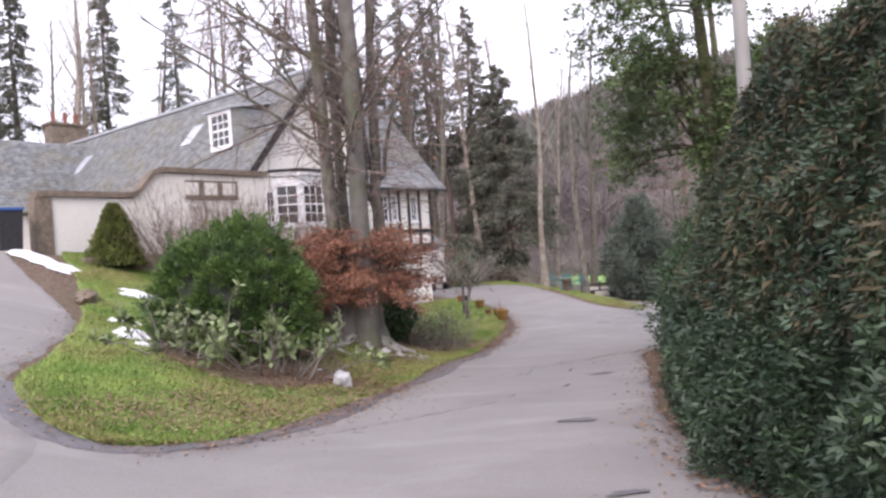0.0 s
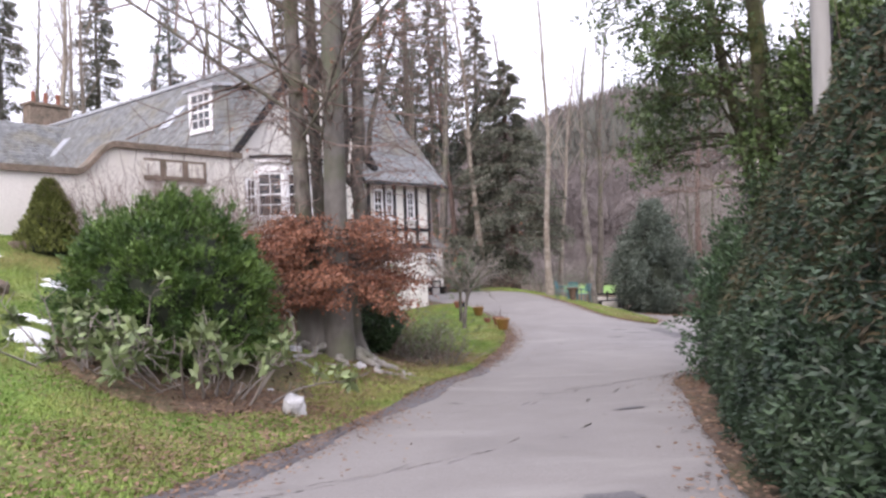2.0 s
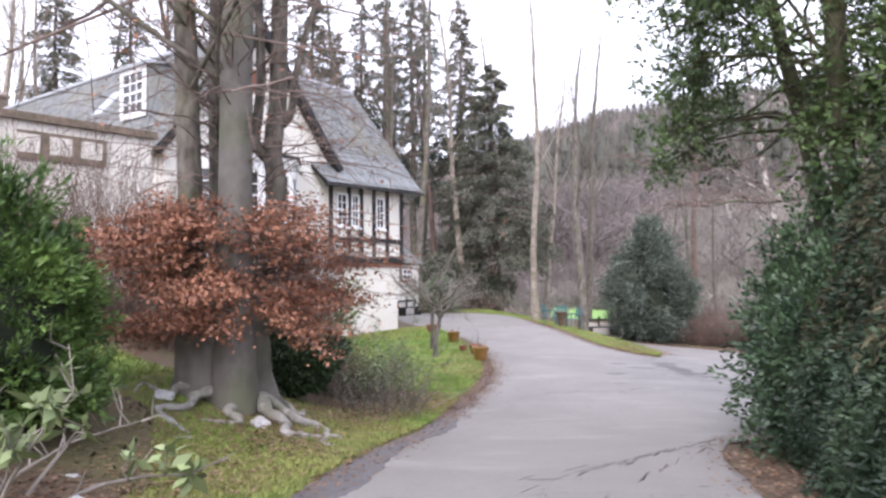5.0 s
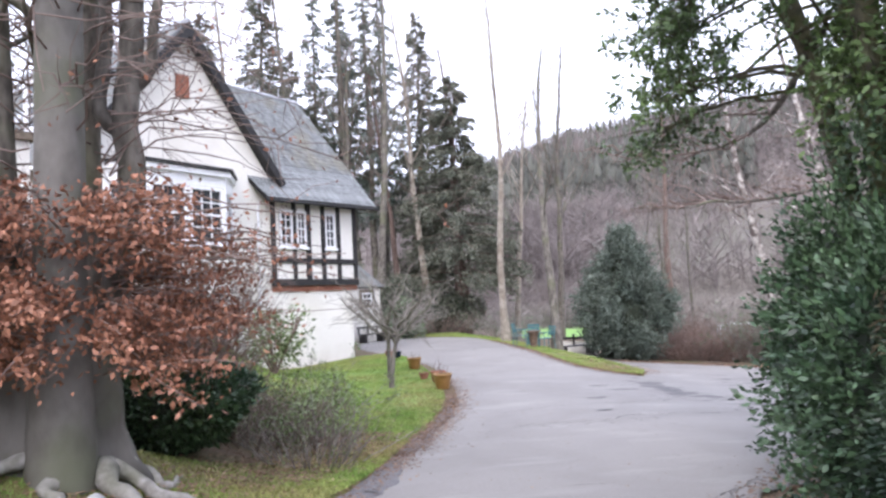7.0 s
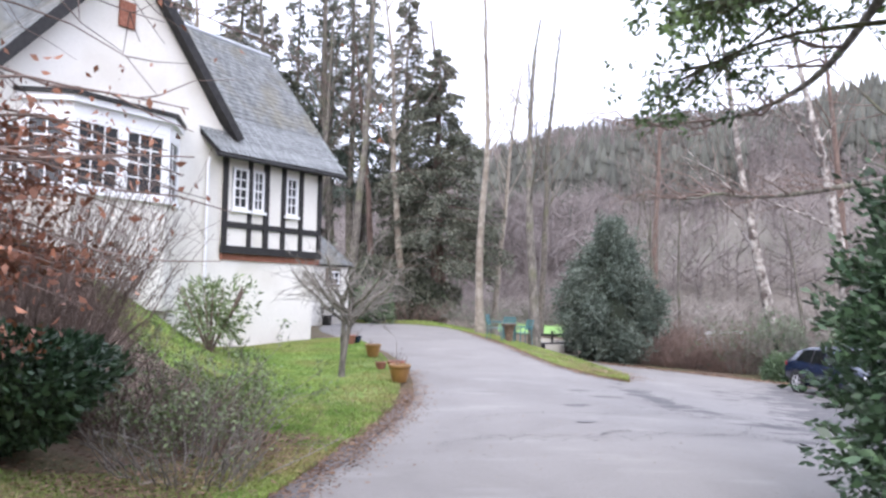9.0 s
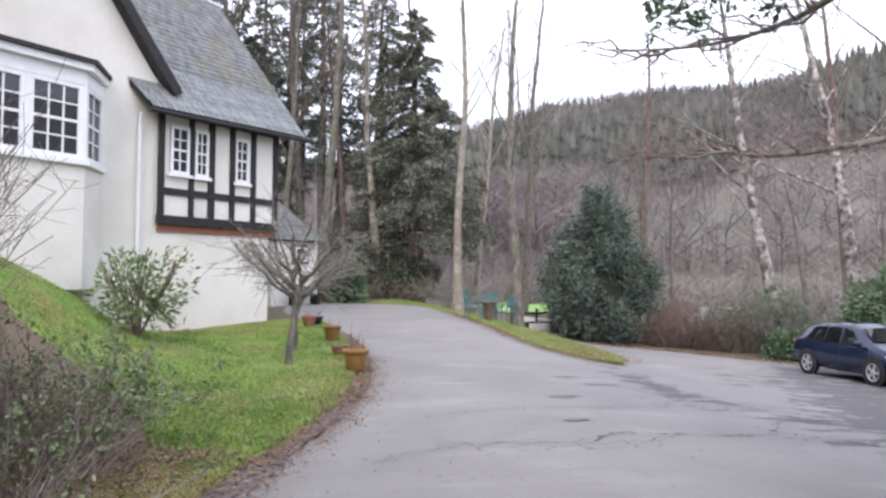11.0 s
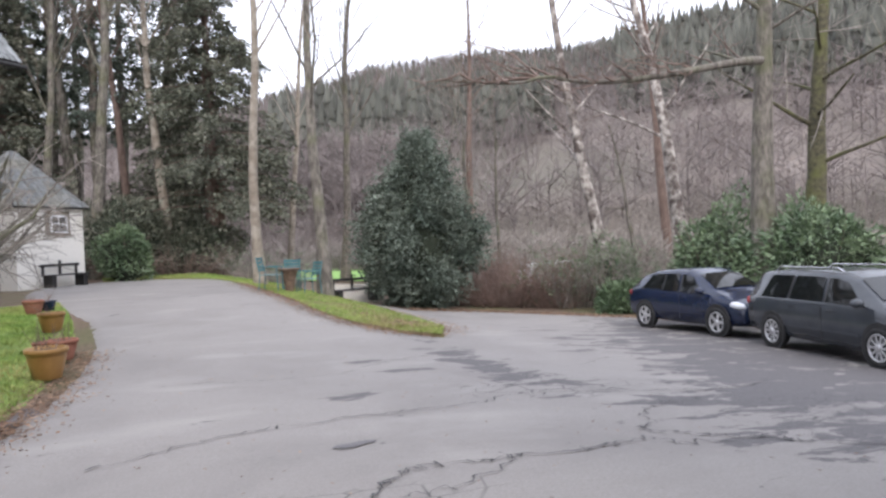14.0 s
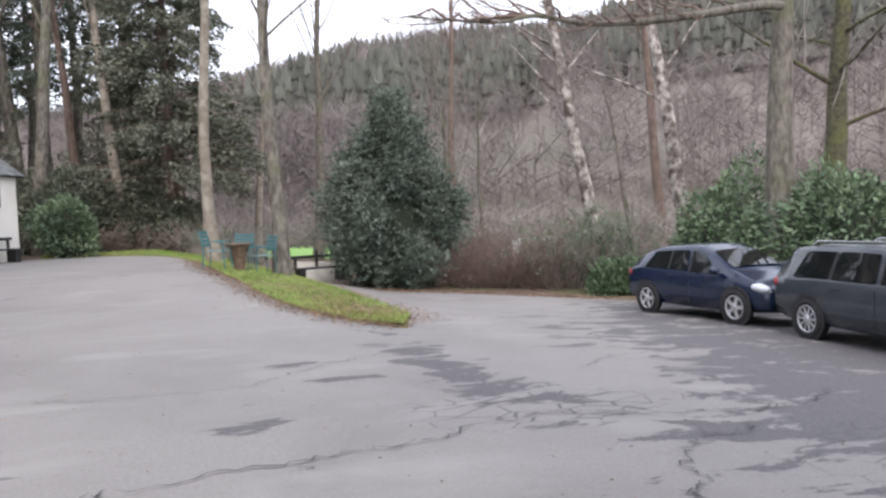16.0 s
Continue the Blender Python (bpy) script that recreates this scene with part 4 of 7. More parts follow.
def bush(name, label, at, rx, ry, rz, material, n, leaf, seed, up=0.3, aspect=0.5, core=0.72, stems=0, category="shrub", rough=0.22, twig=TWIG, dz=0.0, lumps=14, shell=0.2, group=""):
    """A shrub: leaves round a solid core coloured as inner shade, with stems."""
    t = thing(name, pose(*on(*at, dz - 0.03)), label, category, group)
    p, d = blob(seed, n, rx, ry, rz, rough=rough, lumps=lumps, shell=shell)
    g = np.random.default_rng(seed)
    v, f = leaves(p, leaf, up, aspect, seed, out=d * 0.9)
    raw("foliage", v, f, material, t)
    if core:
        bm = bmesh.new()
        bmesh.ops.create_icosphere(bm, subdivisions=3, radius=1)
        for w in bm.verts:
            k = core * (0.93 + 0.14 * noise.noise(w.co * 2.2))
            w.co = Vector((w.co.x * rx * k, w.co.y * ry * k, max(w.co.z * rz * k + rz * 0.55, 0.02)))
        part("shade_core", bm, CORESHADE, t, "dark solid core standing for inner shade")
    b = []
    for k in range(max(stems, 4)):
        a = g.uniform(0, 6.28)
        tip = np.array([math.cos(a) * rx * 0.7, math.sin(a) * ry * 0.7, rz * 1.1])
        s = np.linspace(0, 1, 5)[:, None]
        b.append((tip[None] * s * np.array([1, 1, 1]) + g.normal(size=(5, 3)) * 0.03 * s, list(np.linspace(0.03, 0.008, 5)), 1))
    v, f = tubes(b, 6)
    raw("stem_thicket", v, f, twig, t)
    return t


def clumps(p, d, tips, per, spread, length, seed, lift=0.35):
    """Leaf places and directions: round each clump centre p several sprays that point outwards (d) and a little up."""
    g = np.random.default_rng(seed)
    n = len(p)
    off = g.normal(size=(n, tips, 3)) * spread
    tip = p[:, None] + off
    way = d[:, None] + off / spread * 0.45 + np.array([0, 0, lift])
    way /= np.linalg.norm(way, axis=2)[:, :, None]
    u = g.uniform(-0.3, 1, (n, tips, per, 1))
    q = tip[:, :, None] + way[:, :, None] * length * u + g.normal(size=(n, tips, per, 3)) * length * 0.16
    w = np.repeat(way[:, :, None], per, 2)
    return q.reshape(-1, 3), w.reshape(-1, 3)


def clump_bush(name, label, at, rx, ry, rz, material, seed, centres, tips, per, spread, length, leaf, aspect=0.4, core=0.74, rough=0.22, lumps=20, category="shrub", dz=0.0, lift=0.35, loose=0.05):
    """A dense evergreen whose leaves stand in sprays; a shade-coloured core darkens the gaps."""
    t = thing(name, pose(*on(*at, dz - 0.03)), label, category)
    p, d = blob(seed, centres * 2, rx, ry, rz, rough=rough, lumps=lumps, shell=0.12)
    p, d = p[:centres], d[:centres]
    p = p + d * np.random.default_rng(seed + 5).normal(size=(len(p), 1)) * loose
    q, w = clumps(p, d, tips, per, spread, length, seed, lift)
    q[:, 2] = np.maximum(q[:, 2], 0.05)
    v, f = leaves(q, leaf, 0.1, aspect, seed, out=w * 1.3)
    raw("foliage", v, f, material, t)
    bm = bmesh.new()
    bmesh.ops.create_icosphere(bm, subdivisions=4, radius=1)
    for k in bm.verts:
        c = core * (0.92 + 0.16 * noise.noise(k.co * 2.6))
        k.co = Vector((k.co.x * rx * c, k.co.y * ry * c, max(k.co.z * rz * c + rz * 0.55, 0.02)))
    part("shade_core", bm, CORESHADE, t, "dark solid core standing for inner shade")
    return t


def round_evergreen(label, at, height, radius, profile, material, seed, centres, tips, per, leaf, spread=0.2, length=0.42):
    """A broad bushy evergreen tree: stem, sprays held in loose tiers over a shade-coloured core."""
    g = np.random.default_rng(seed)
    t = thing("evergreen_tree", pose(*on(*at, -0.05)), label, "tree")
    P, boughs = [], [(np.array([(0, 0, 0), (0.05, 0, height * 0.5), (0, 0.05, height * 0.96)]), [0.17, 0.11, 0.02], 0)]
    for k in range(centres):
        h = (k + g.uniform()) / centres
        a = k * 2.4 + g.normal() * 0.4
        r = float(np.interp(h, *zip(*profile))) * radius * g.uniform(0.72, 1.16)
        e = np.array([r * math.cos(a), r * math.sin(a), h * height * 0.97 + 0.12])
        st = np.array([0, 0, max(e[2] - 0.5 * r, 0.1)])
        mid = st * 0.5 + e * 0.5 + np.array([0, 0, -0.08 * r])
        boughs.append((np.array([st, mid, e]), [0.035, 0.022, 0.007], 1))
        n = max(3, int(r * 5))
        u = g.uniform(0.45, 1.0, n)[:, None]
        P.append(st + (e - st) * u + g.normal(size=(n, 3)) * np.array([0.16, 0.16, 0.08]))
    p = np.concatenate(P)
    d = p / (np.hypot(p[:, 0], p[:, 1])[:, None] + 0.3) * np.array([1, 1, 0]) + np.array([0, 0, 0.1])
    q, w = clumps(p, d, tips, per, spread, length, seed, 0.12)
    q[:, 2] = np.maximum(q[:, 2], 0.08)
    v, f = leaves(q, leaf, 0.0, 0.42, seed, out=w * 1.1)
    raw("crown", v, f, material, t, "loose tiers of evergreen sprays")
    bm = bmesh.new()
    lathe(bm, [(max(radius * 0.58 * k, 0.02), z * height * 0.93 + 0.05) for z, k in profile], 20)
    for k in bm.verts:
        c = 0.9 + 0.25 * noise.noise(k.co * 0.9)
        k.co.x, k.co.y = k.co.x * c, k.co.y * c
    part("shade_core", bm, CORESHADE, t, "dark solid core standing for inner shade")
    v, f = tubes(boughs, 7)
    raw("trunk", v, f, BARK, t, smooth=True)
    return t


def thicket(name, label, at, rx, ry, h, n, seed, twig=TWIG, leaf=None, leaf_n=0, leaf_size=0.05, category="shrub", lean=1.05, r=0.010, kink=0.24):
    """A loose shrub of many fine stems, with side twigs and perhaps some leaves."""
    g = np.random.default_rng(seed)
    t = thing(name, pose(*on(*at, -0.03)), label, category)
    b, tips = [], []
    for k in range(n):
        a, q = g.uniform(0, 6.28), g.uniform(0, 1) ** 0.5
        base = np.array([math.cos(a) * rx * q * 0.6, math.sin(a) * ry * q * 0.6, 0])
        base[2] = float(zg(at[0] + base[0], at[1] + base[1]) - zg(*at)) - 0.02
        d = np.array([math.cos(a) * rx * lean * q, math.sin(a) * ry * lean * q, h * g.uniform(0.6, 1.05)])
        s = np.linspace(0, 1, 6)[:, None]
        pts = base + d * s + np.cumsum(g.normal(size=(6, 3)), 0) * kink * 0.35 * s
        b.append((pts, list(np.linspace(r * 1.5, 0.004, 6)), 2))
        for j in range(7):
            i = g.integers(1, 5)
            e = pts[i] + (pts[i + 1] - pts[i]) * g.uniform()
            dd = g.normal(size=3) * 0.2 * h * 0.6 + np.array([0, 0, 0.13 * h])
            b.append((np.array([e, e + dd * 0.5 + g.normal(size=3) * 0.03, e + dd]), [r * 0.55, r * 0.45, 0.003], 3))
            tips.append(e + dd * g.uniform(0.5, 1))
        tips += [pts[-1], pts[-2]]
    v, f = tubes(b, 5)
    raw("stem_thicket", v, f, twig, t)
    if leaf:
        tips = np.array(tips)
        k = 9 if leaf_size > 0.13 else 3
        p = np.repeat(tips[g.integers(0, len(tips), leaf_n // k + 1)], k, 0)
        p = p + g.normal(size=p.shape) * (0.015 if k > 3 else 0.05)
        v, f = leaves(p, leaf_size, 0.2, 0.45, seed)
        raw("foliage", v, f, leaf, t)
    return t


# ---------------------------------------------------------------- planting beside the drive
# hedge: a tall clipped screen, leaves over a dark core that stands for shade
HEDGE_LINE = [(1.95, -2.0), (2.02, 2.0), (2.32, 4.8), (3.15, 7.5), (4.4, 10.4), (5.5, 12.9), (6.5, 14.9)]
hedge = thing("hedge", Matrix.Identity(4), "tall dark evergreen hedge with dry brown strands", "hedge")
hc = curve2(HEDGE_LINE, 120)


def hedge_points(n, seed, z0, z1, jut=0.28):
    g = np.random.default_rng(seed)
    s = g.uniform(0, 1, n) * 119
    i = np.minimum(s.astype(int), 118)
    w = (s - i)[:, None]
    p = hc[i] * (1 - w) + hc[i + 1] * w
    d = hc[i + 1] - hc[i]
    d /= np.linalg.norm(d, axis=1)[:, None]
    out = np.stack([-d[:, 1], d[:, 0]], 1)
    h = z0 + (z1 - z0) * g.uniform(0, 1, n)
    top = 3.85 - 0.55 * np.clip((7.5 - p[:, 1]) / 4, 0, 1) + 0.25 * np.sin(p[:, 1] * 0.9) + 0.12 * np.sin(p[:, 1] * 2.7)
    bump = np.array([noise.noise(Vector((a * 1.1, b * 1.1, c * 0.9))) for a, b, c in zip(p[:, 0], p[:, 1], h * 4)])
    fine = np.array([noise.noise(Vector((a * 4, b * 4, c * 9))) for a, b, c in zip(p[:, 0], p[:, 1], h)])
    inset = 1.5 * h ** 1.5 + 0.08 * (1 - np.clip(h * 5, 0, 1))
    off = bump * jut + fine * 0.20 - inset - np.abs(g.normal(size=n)) * 0.12
    q = p + out * off[:, None]
    z = zg(q[:, 0], q[:, 1]) + 0.05 + h * top
    return np.concatenate([q, z[:, None]], 1), np.concatenate([out, np.full((n, 1), 0.1)], 1)


p, o = hedge_points(190000, 3, 0.0, 1.0)
v, f = leaves(p, 0.072, 0.15, 0.32, 4, out=o * 0.7, droop=0.2)
raw("foliage", v, f, HEDGE, hedge)
p, o = hedge_points(46000, 5, 0.35, 1.03, 0.34)
v, f = leaves(p, 0.10, 0.0, 0.2, 6, out=o * 0.6, droop=0.9)
raw("dry_growth", v, f, HEDGEBROWN, hedge, "dry brown hanging strands")
# Solid sheet within the hedge; its dark colour stands in for inner shade.
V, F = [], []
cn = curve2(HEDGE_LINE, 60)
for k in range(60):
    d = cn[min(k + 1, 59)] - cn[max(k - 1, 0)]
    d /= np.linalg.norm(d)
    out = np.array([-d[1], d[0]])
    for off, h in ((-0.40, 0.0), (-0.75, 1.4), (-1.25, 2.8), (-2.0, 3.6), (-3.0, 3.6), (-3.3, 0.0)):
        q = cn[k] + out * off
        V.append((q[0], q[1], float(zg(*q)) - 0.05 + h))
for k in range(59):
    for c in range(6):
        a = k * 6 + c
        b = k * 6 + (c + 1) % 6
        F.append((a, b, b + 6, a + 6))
raw("shade_core", V, F, CORESHADE, hedge, "dark solid core standing for inner shade")
# glossy evergreen closing the hedge's end
clump_bush("shrub", "glossy evergreen holly at the end of the hedge", (8.2, 15.85), 1.42, 1.42, 2.35, HOLLY, 31, 430, 8, 9, 0.15, 0.18, 0.085, 0.5, rough=0.26, lumps=26, lift=0.15)
clump_bush("shrub", "glossy dark holly growing beside the tall hedge", (6.95, 14.0), 1.0, 1.2, 1.7, HOLLY, 32, 240, 8, 9, 0.14, 0.17, 0.085, 0.5, rough=0.28, lumps=18, lift=0.15)

# clipped yew and the shrubs round it
clump_bush("yew_bush", "large rounded green yew with loose tufted sprays", (-2.5, 13.5), 1.44, 1.4, 1.52, YEW, 41, 420, 9, 18, 0.075, 0.15, 0.078, 0.32, core=0.82, rough=0.18, lumps=40, lift=0.45, loose=0.06)
thicket("rhododendron", "sprawling leggy rhododendron with pale drooping leaves", (-1.7, 12.0), 1.15, 0.8, 1.15, 22, 42, GREYTWIG, PALELEAF, 620, 0.17, lean=1.15, r=0.016, kink=0.3)
thicket("rhododendron", "leggy rhododendron with pale drooping leaves", (-2.9, 11.7), 0.8, 0.6, 1.0, 14, 43, GREYTWIG, PALELEAF, 420, 0.16, lean=1.0, r=0.014, kink=0.25)
bush("laurel", "low dark green laurel beside the beech roots", (0.1, 18.45), 1.1, 1.0, 0.82, HOLLY, 15000, 0.10, 44, 0.15, 0.45, rough=0.3, lumps=20)
for k, (x, y, rx, h, n) in enumerate([(-2.5, 19.3, 1.5, 2.9, 330), (-0.9, 21.4, 1.5, 2.6, 380), (-4.2, 18.2, 1.2, 2.4, 150), (-0.2, 20.2, 1.1, 1.7, 240)]):
    thicket("bare_shrub", "dense bare brown twiggy shrub on the bank", (x, y), rx, rx * 0.8, h, n, 50 + k, TWIG, r=0.0055)
thicket("bare_shrub", "dense bare brown shrub behind the laurel", (0.8, 20.4), 1.0, 0.9, 0.85, 130, 56, TWIG, r=0.006, kink=0.2)
thicket("bare_shrub", "low bare brown shrub on leaf mulch", (1.9, 20.3), 0.7, 0.8, 0.5, 60, 57, TWIG, r=0.005, kink=0.2)
thicket("shrub", "twiggy shrub with sparse pale leaves by the lawn", (1.5, 22.0), 0.8, 0.8, 1.15, 40, 61, GREYTWIG, PALELEAF, 2600, 0.06, r=0.007)
thicket("shrub", "low grey twiggy shrub with small pale leaves", (1.6, 20.9), 0.9, 1.0, 0.8, 45, 62, GREYTWIG, PALELEAF, 2600, 0.07, r=0.007, kink=0.2)
thicket("shrub", "low bare brown shrub at the drive edge", (1.9, 18.7), 0.7, 0.8, 0.7, 45, 63, GREYTWIG, PALELEAF, 300, 0.06, r=0.006, kink=0.2)
t = bush("rhododendron", "rhododendron with mid green leaves against the house", (0.6, 30.5), 1.2, 1.1, 1.55, PALELEAF, 1700, 0.19, 64, 0.0, 0.3, core=0.0, stems=22, rough=0.45, shell=0.8)
thicket("shrub", "thin bare climber stems against the white wall", (-5.6, 19.3), 0.6, 0.4, 1.5, 40, 65, GREYTWIG, PALELEAF, 350, 0.05, r=0.006)
# small golden conifer
g = np.random.default_rng(66)
t = thing("dwarf_conifer", pose(*on(-6.15, 18.35, -0.03)), "small golden green conical conifer", "conifer tree")
h = g.uniform(0, 1, 9000) ** 0.8
a = g.uniform(0, 6.283, 9000)
r = (0.62 * (1 - h) ** 0.8 + 0.05) * (0.72 + 0.28 * g.uniform(0, 1, 9000)) * (1 + 0.18 * np.sin(a * 5 + h * 9))
p = np.stack([r * np.cos(a), r * np.sin(a), 0.08 + h * 1.5], 1)
v, f = leaves(p, 0.11, 0.9, 0.4, 67, out=np.stack([np.cos(a), np.sin(a), a * 0 + 0.6], 1))
raw("foliage", v, f, GOLD, t)
# Solid core whose dark colour stands for the shade between sprays.
bm = bmesh.new()
lathe(bm, [(0.05, 0.0), (0.45, 0.1), (0.4, 0.5), (0.15, 1.2), (0.02, 1.5)], 14)
part("shade_core", bm, CORESHADE, t)

# the beech: several stems from one root plate, copper leaves kept low down
beech = thing("beech_tree", pose(*on(-0.15, 15.95, -0.05)), "old multi-stemmed beech with smooth grey bark", "tree")
g = np.random.default_rng(70)
stems = [((0.02, -0.34), (0.002, 0.0), 0.225, 14, BEECH), ((-0.46, -0.08), (-0.012, 0.01), 0.165, 13, BARK), ((0.08, 0.46), (0.0, 0.02), 0.12, 12, BARK), ((-0.25, 0.36), (-0.03, 0.05), 0.13, 13, BARK)]
allb = []
for k, ((x, y), lean, r, h, bk) in enumerate(stems):
    b = grow(71 + k, h, r, lean=lean, limbs=13, first=0.24, spread=0.66, up=0.3, levels=3, sub=6, crook=0.014 if k < 2 else 0.03, taper=0.45)
    b[0][1][0] *= 1.3
    for q in b[1:]:
        q[1][:] = [w * (0.42 if q[2] == 1 else 0.6) for w in q[1]]
    for p, rad, lv in b:
        p += np.array([x, y, 0])
    v, f = tubes([b[0]], 14)
    raw("stem", v, f, bk, beech, smooth=True)
    allb += b[1:]
# crooked side stem with a forked arm
foot = on(-0.15, 15.95, -0.05)
for way, rad in (([(0.02, 16.1, 0.2), (0.10, 16.25, 0.9), (0.16, 16.3, 1.36), (0.22, 16.3, 1.75), (0.32, 16.3, 2.3), (0.25, 16.3, 2.75), (0.25, 16.3, 3.0), (0.31, 16.32, 3.4), (0.33, 16.34, 4.2), (0.36, 16.4, 6.0), (0.45, 16.5, 8.5), (0.5, 16.6, 11.0)], (0.15, 0.06)),
                 ([(0.24, 16.3, 2.72), (0.10, 16.28, 2.84), (0.02, 16.26, 3.0), (0.06, 16.26, 3.3), (0.10, 16.28, 3.9), (0.05, 16.3, 5.5), (0.0, 16.4, 8.0)], (0.075, 0.03)),
                 ([(0.34, 16.33, 3.2), (0.47, 16.3, 3.32), (0.52, 16.28, 3.55), (0.56, 16.26, 3.9), (0.75, 16.2, 4.6), (1.1, 16.1, 5.6)], (0.06, 0.02))):
    c = curve2(np.array(way) - np.array(foot), 34)
    v, f = tubes([(c, list(np.linspace(*rad, 34)), 0)], 12)
    raw("stem", v, f, BARK, beech, smooth=True)
for q in allb:
    if q[2] == 1:
        v, f = tubes([q], 8)
        raw("limb", v, f, BARK, beech, smooth=True)
v, f = tubes([q for q in allb if q[2] > 1], 5)
raw("crown", v, f, TWIG, beech, "fine brown twigs")
bm = bmesh.new()
lathe(bm, [(0.74, -0.1), (0.60, 0.15), (0.53, 0.45), (0.50, 0.8), (0.47, 1.15), (0.40, 1.45), (0.25, 1.65)], 40)
for w in bm.verts:
    q = math.atan2(w.co.y, w.co.x)
    k = 1 + 0.10 * math.sin(q * 5 + 1) + 0.05 * math.sin(q * 9 + w.co.z) + 0.1 * noise.noise(w.co * 3)
    w.co.x = w.co.x * k * 1.05 - 0.2
    w.co.y = w.co.y * k * 0.85 + 0.02
part("bole", bm, BEECH, beech, "broad fluted bole")
# bare roots winding over the moss
for k, (a, L, r) in enumerate([(-2.0, 1.25, 0.045), (-1.5, 0.7, 0.055), (-0.62, 1.15, 0.07), (-0.35, 1.25, 0.055), (-2.6, 0.8, 0.045), (0.3, 0.7, 0.06)]):
    pts, rad = [], []
    ph = g.uniform(0, 6)
    for q in np.linspace(0, 1, 15):
        b2 = a + 0.30 * math.sin(q * 6 + ph) * q + 0.12 * math.sin(q * 15 + ph)
        x, y = math.cos(b2) * (0.42 + L * q) - 0.05, math.sin(b2) * (0.42 + L * q)
        z = float(zg(-0.15 + x, 15.95 + y) - foot[2]) + 0.20 * (1 - q) ** 2.2 + 0.045 + 0.012 * g.normal()
        pts.append((x, y, z))
        rad.append((r * (1 - q) ** 0.8 + 0.022) * g.uniform(0.8, 1.2))
    bm = bmesh.new()
    tube(bm, pts, rad, 9)
    for fc in bm.faces:
        fc.smooth = True
    part("root", bm, ROOT, beech, "pale bare surface root")
    if k in (0, 2, 3):
        side = [Vector(pts[7]) + Vector((math.cos(a + 0.9 * (-1) ** k), math.sin(a + 0.9 * (-1) ** k), -0.03)) * u for u in np.linspace(0, 0.6, 7)]
        side = [Vector((w.x, w.y, float(zg(-0.15 + w.x, 15.95 + w.y) - foot[2]) + 0.045 + 0.012 * g.normal())) for w in side]
        bm = bmesh.new()
        tube(bm, side, list(np.linspace(rad[7] * 0.8, 0.018, 7)), 8)
        part("root", bm, ROOT, beech)
# copper leaves on low side shoots
b, P = [], []
for k in range(300):
    a = g.uniform(0, 6.283)
    z = g.choice([1.05, 1.25, 1.5, 1.7, 1.9, 2.1, 2.3, 2.5]) + g.normal() * 0.05
    L = g.uniform(0.35, 1.1) * (1.0 + 0.55 * math.sin(a * 2 + 0.8) * math.sin(z * 5 + a)) * (1.15 if z < 2.2 else 0.75)
    s = np.linspace(0, 1, 6)[:, None]
    d = np.array([math.cos(a), math.sin(a) * 0.9, 0.05])
    pts = np.array([math.cos(a) * 0.5, math.sin(a) * 0.45, z]) + d * L * s + np.array([0, 0, g.uniform(-0.28, 0.08)]) * L * s ** 2 + np.cumsum(g.normal(size=(6, 3)) * 0.03, 0)
    b.append((pts, list(np.linspace(0.014, 0.004, 6)), 2))
    L *= 1.0 - 0.28 * math.cos(a)
    m = int(120 * L * g.uniform(0.15, 1.5))
    w = g.uniform(0.25, 1, m) * 5
    i = np.minimum(w.astype(int), 4)
    P.append(pts[i] + (pts[i + 1] - pts[i]) * (w - i)[:, None] + g.normal(size=(m, 3)) * np.array([0.12, 0.12, 0.045]))
for k in range(60):
    q = allb[g.integers(0, len(allb))][0][-1]
    if q[2] < 6.5 and g.uniform() < 0.8:
        P.append(q[None] + g.normal(size=(22, 3)) * 0.28)
for k in range(22):
    z = g.uniform(1.5, 2.5)
    a = g.uniform(-0.3, 0.9)
    L = g.uniform(1.2, 2.4)
    s = np.linspace(0, 1, 7)[:, None]
    pts = np.array([0.4, 0.1, z]) + np.array([math.cos(a), math.sin(a), 0.12]) * L * s + np.array([0, 0, -0.2]) * L * s ** 2 + np.cumsum(g.normal(size=(7, 3)) * 0.05, 0)
    b.append((pts, list(np.linspace(0.018, 0.004, 7)), 2))
    m = int(14 * L)
    i = g.integers(2, 6, m)
    P.append(pts[i] + g.normal(size=(m, 3)) * 0.12)
for k in range(170):
    a = g.uniform(0, 6.283)
    z = g.uniform(2.6, 7.5)
    L = g.uniform(0.9, 3.0)
    s = np.linspace(0, 1, 7)[:, None]
    pts = np.array([math.cos(a) * 0.35, math.sin(a) * 0.35, z]) + np.array([math.cos(a), math.sin(a), g.uniform(0.1, 0.7)]) * L * s + np.array([0, 0, -0.45]) * L * s ** 2 + np.cumsum(g.normal(size=(7, 3)) * 0.06, 0) * (s > 0)
    b.append((pts, list(np.linspace(0.012, 0.003, 7)), 2))
    for j in range(6):
        e = pts[g.integers(2, 7)]
        d = np.array([math.cos(a), math.sin(a), -0.1]) * 0.3 + g.normal(size=3) * 0.25
        b.append((np.array([e, e + d * 0.5 + g.normal(size=3) * 0.03, e + d]), [0.006, 0.004, 0.002], 3))
    if g.uniform() < 0.35 and z < 5.5:
        P.append(pts[g.integers(3, 7, 9)] + g.normal(size=(9, 3)) * 0.14)
v, f = tubes(b, 5)
raw("spray", v, f, TWIG, beech)
v, f = leaves(np.concatenate(P), 0.062, -0.1, 0.55, 72, fold=0.3, droop=0.4)
raw("copper_leaves", v, f, COPPER, beech, "dry copper leaves kept through winter")


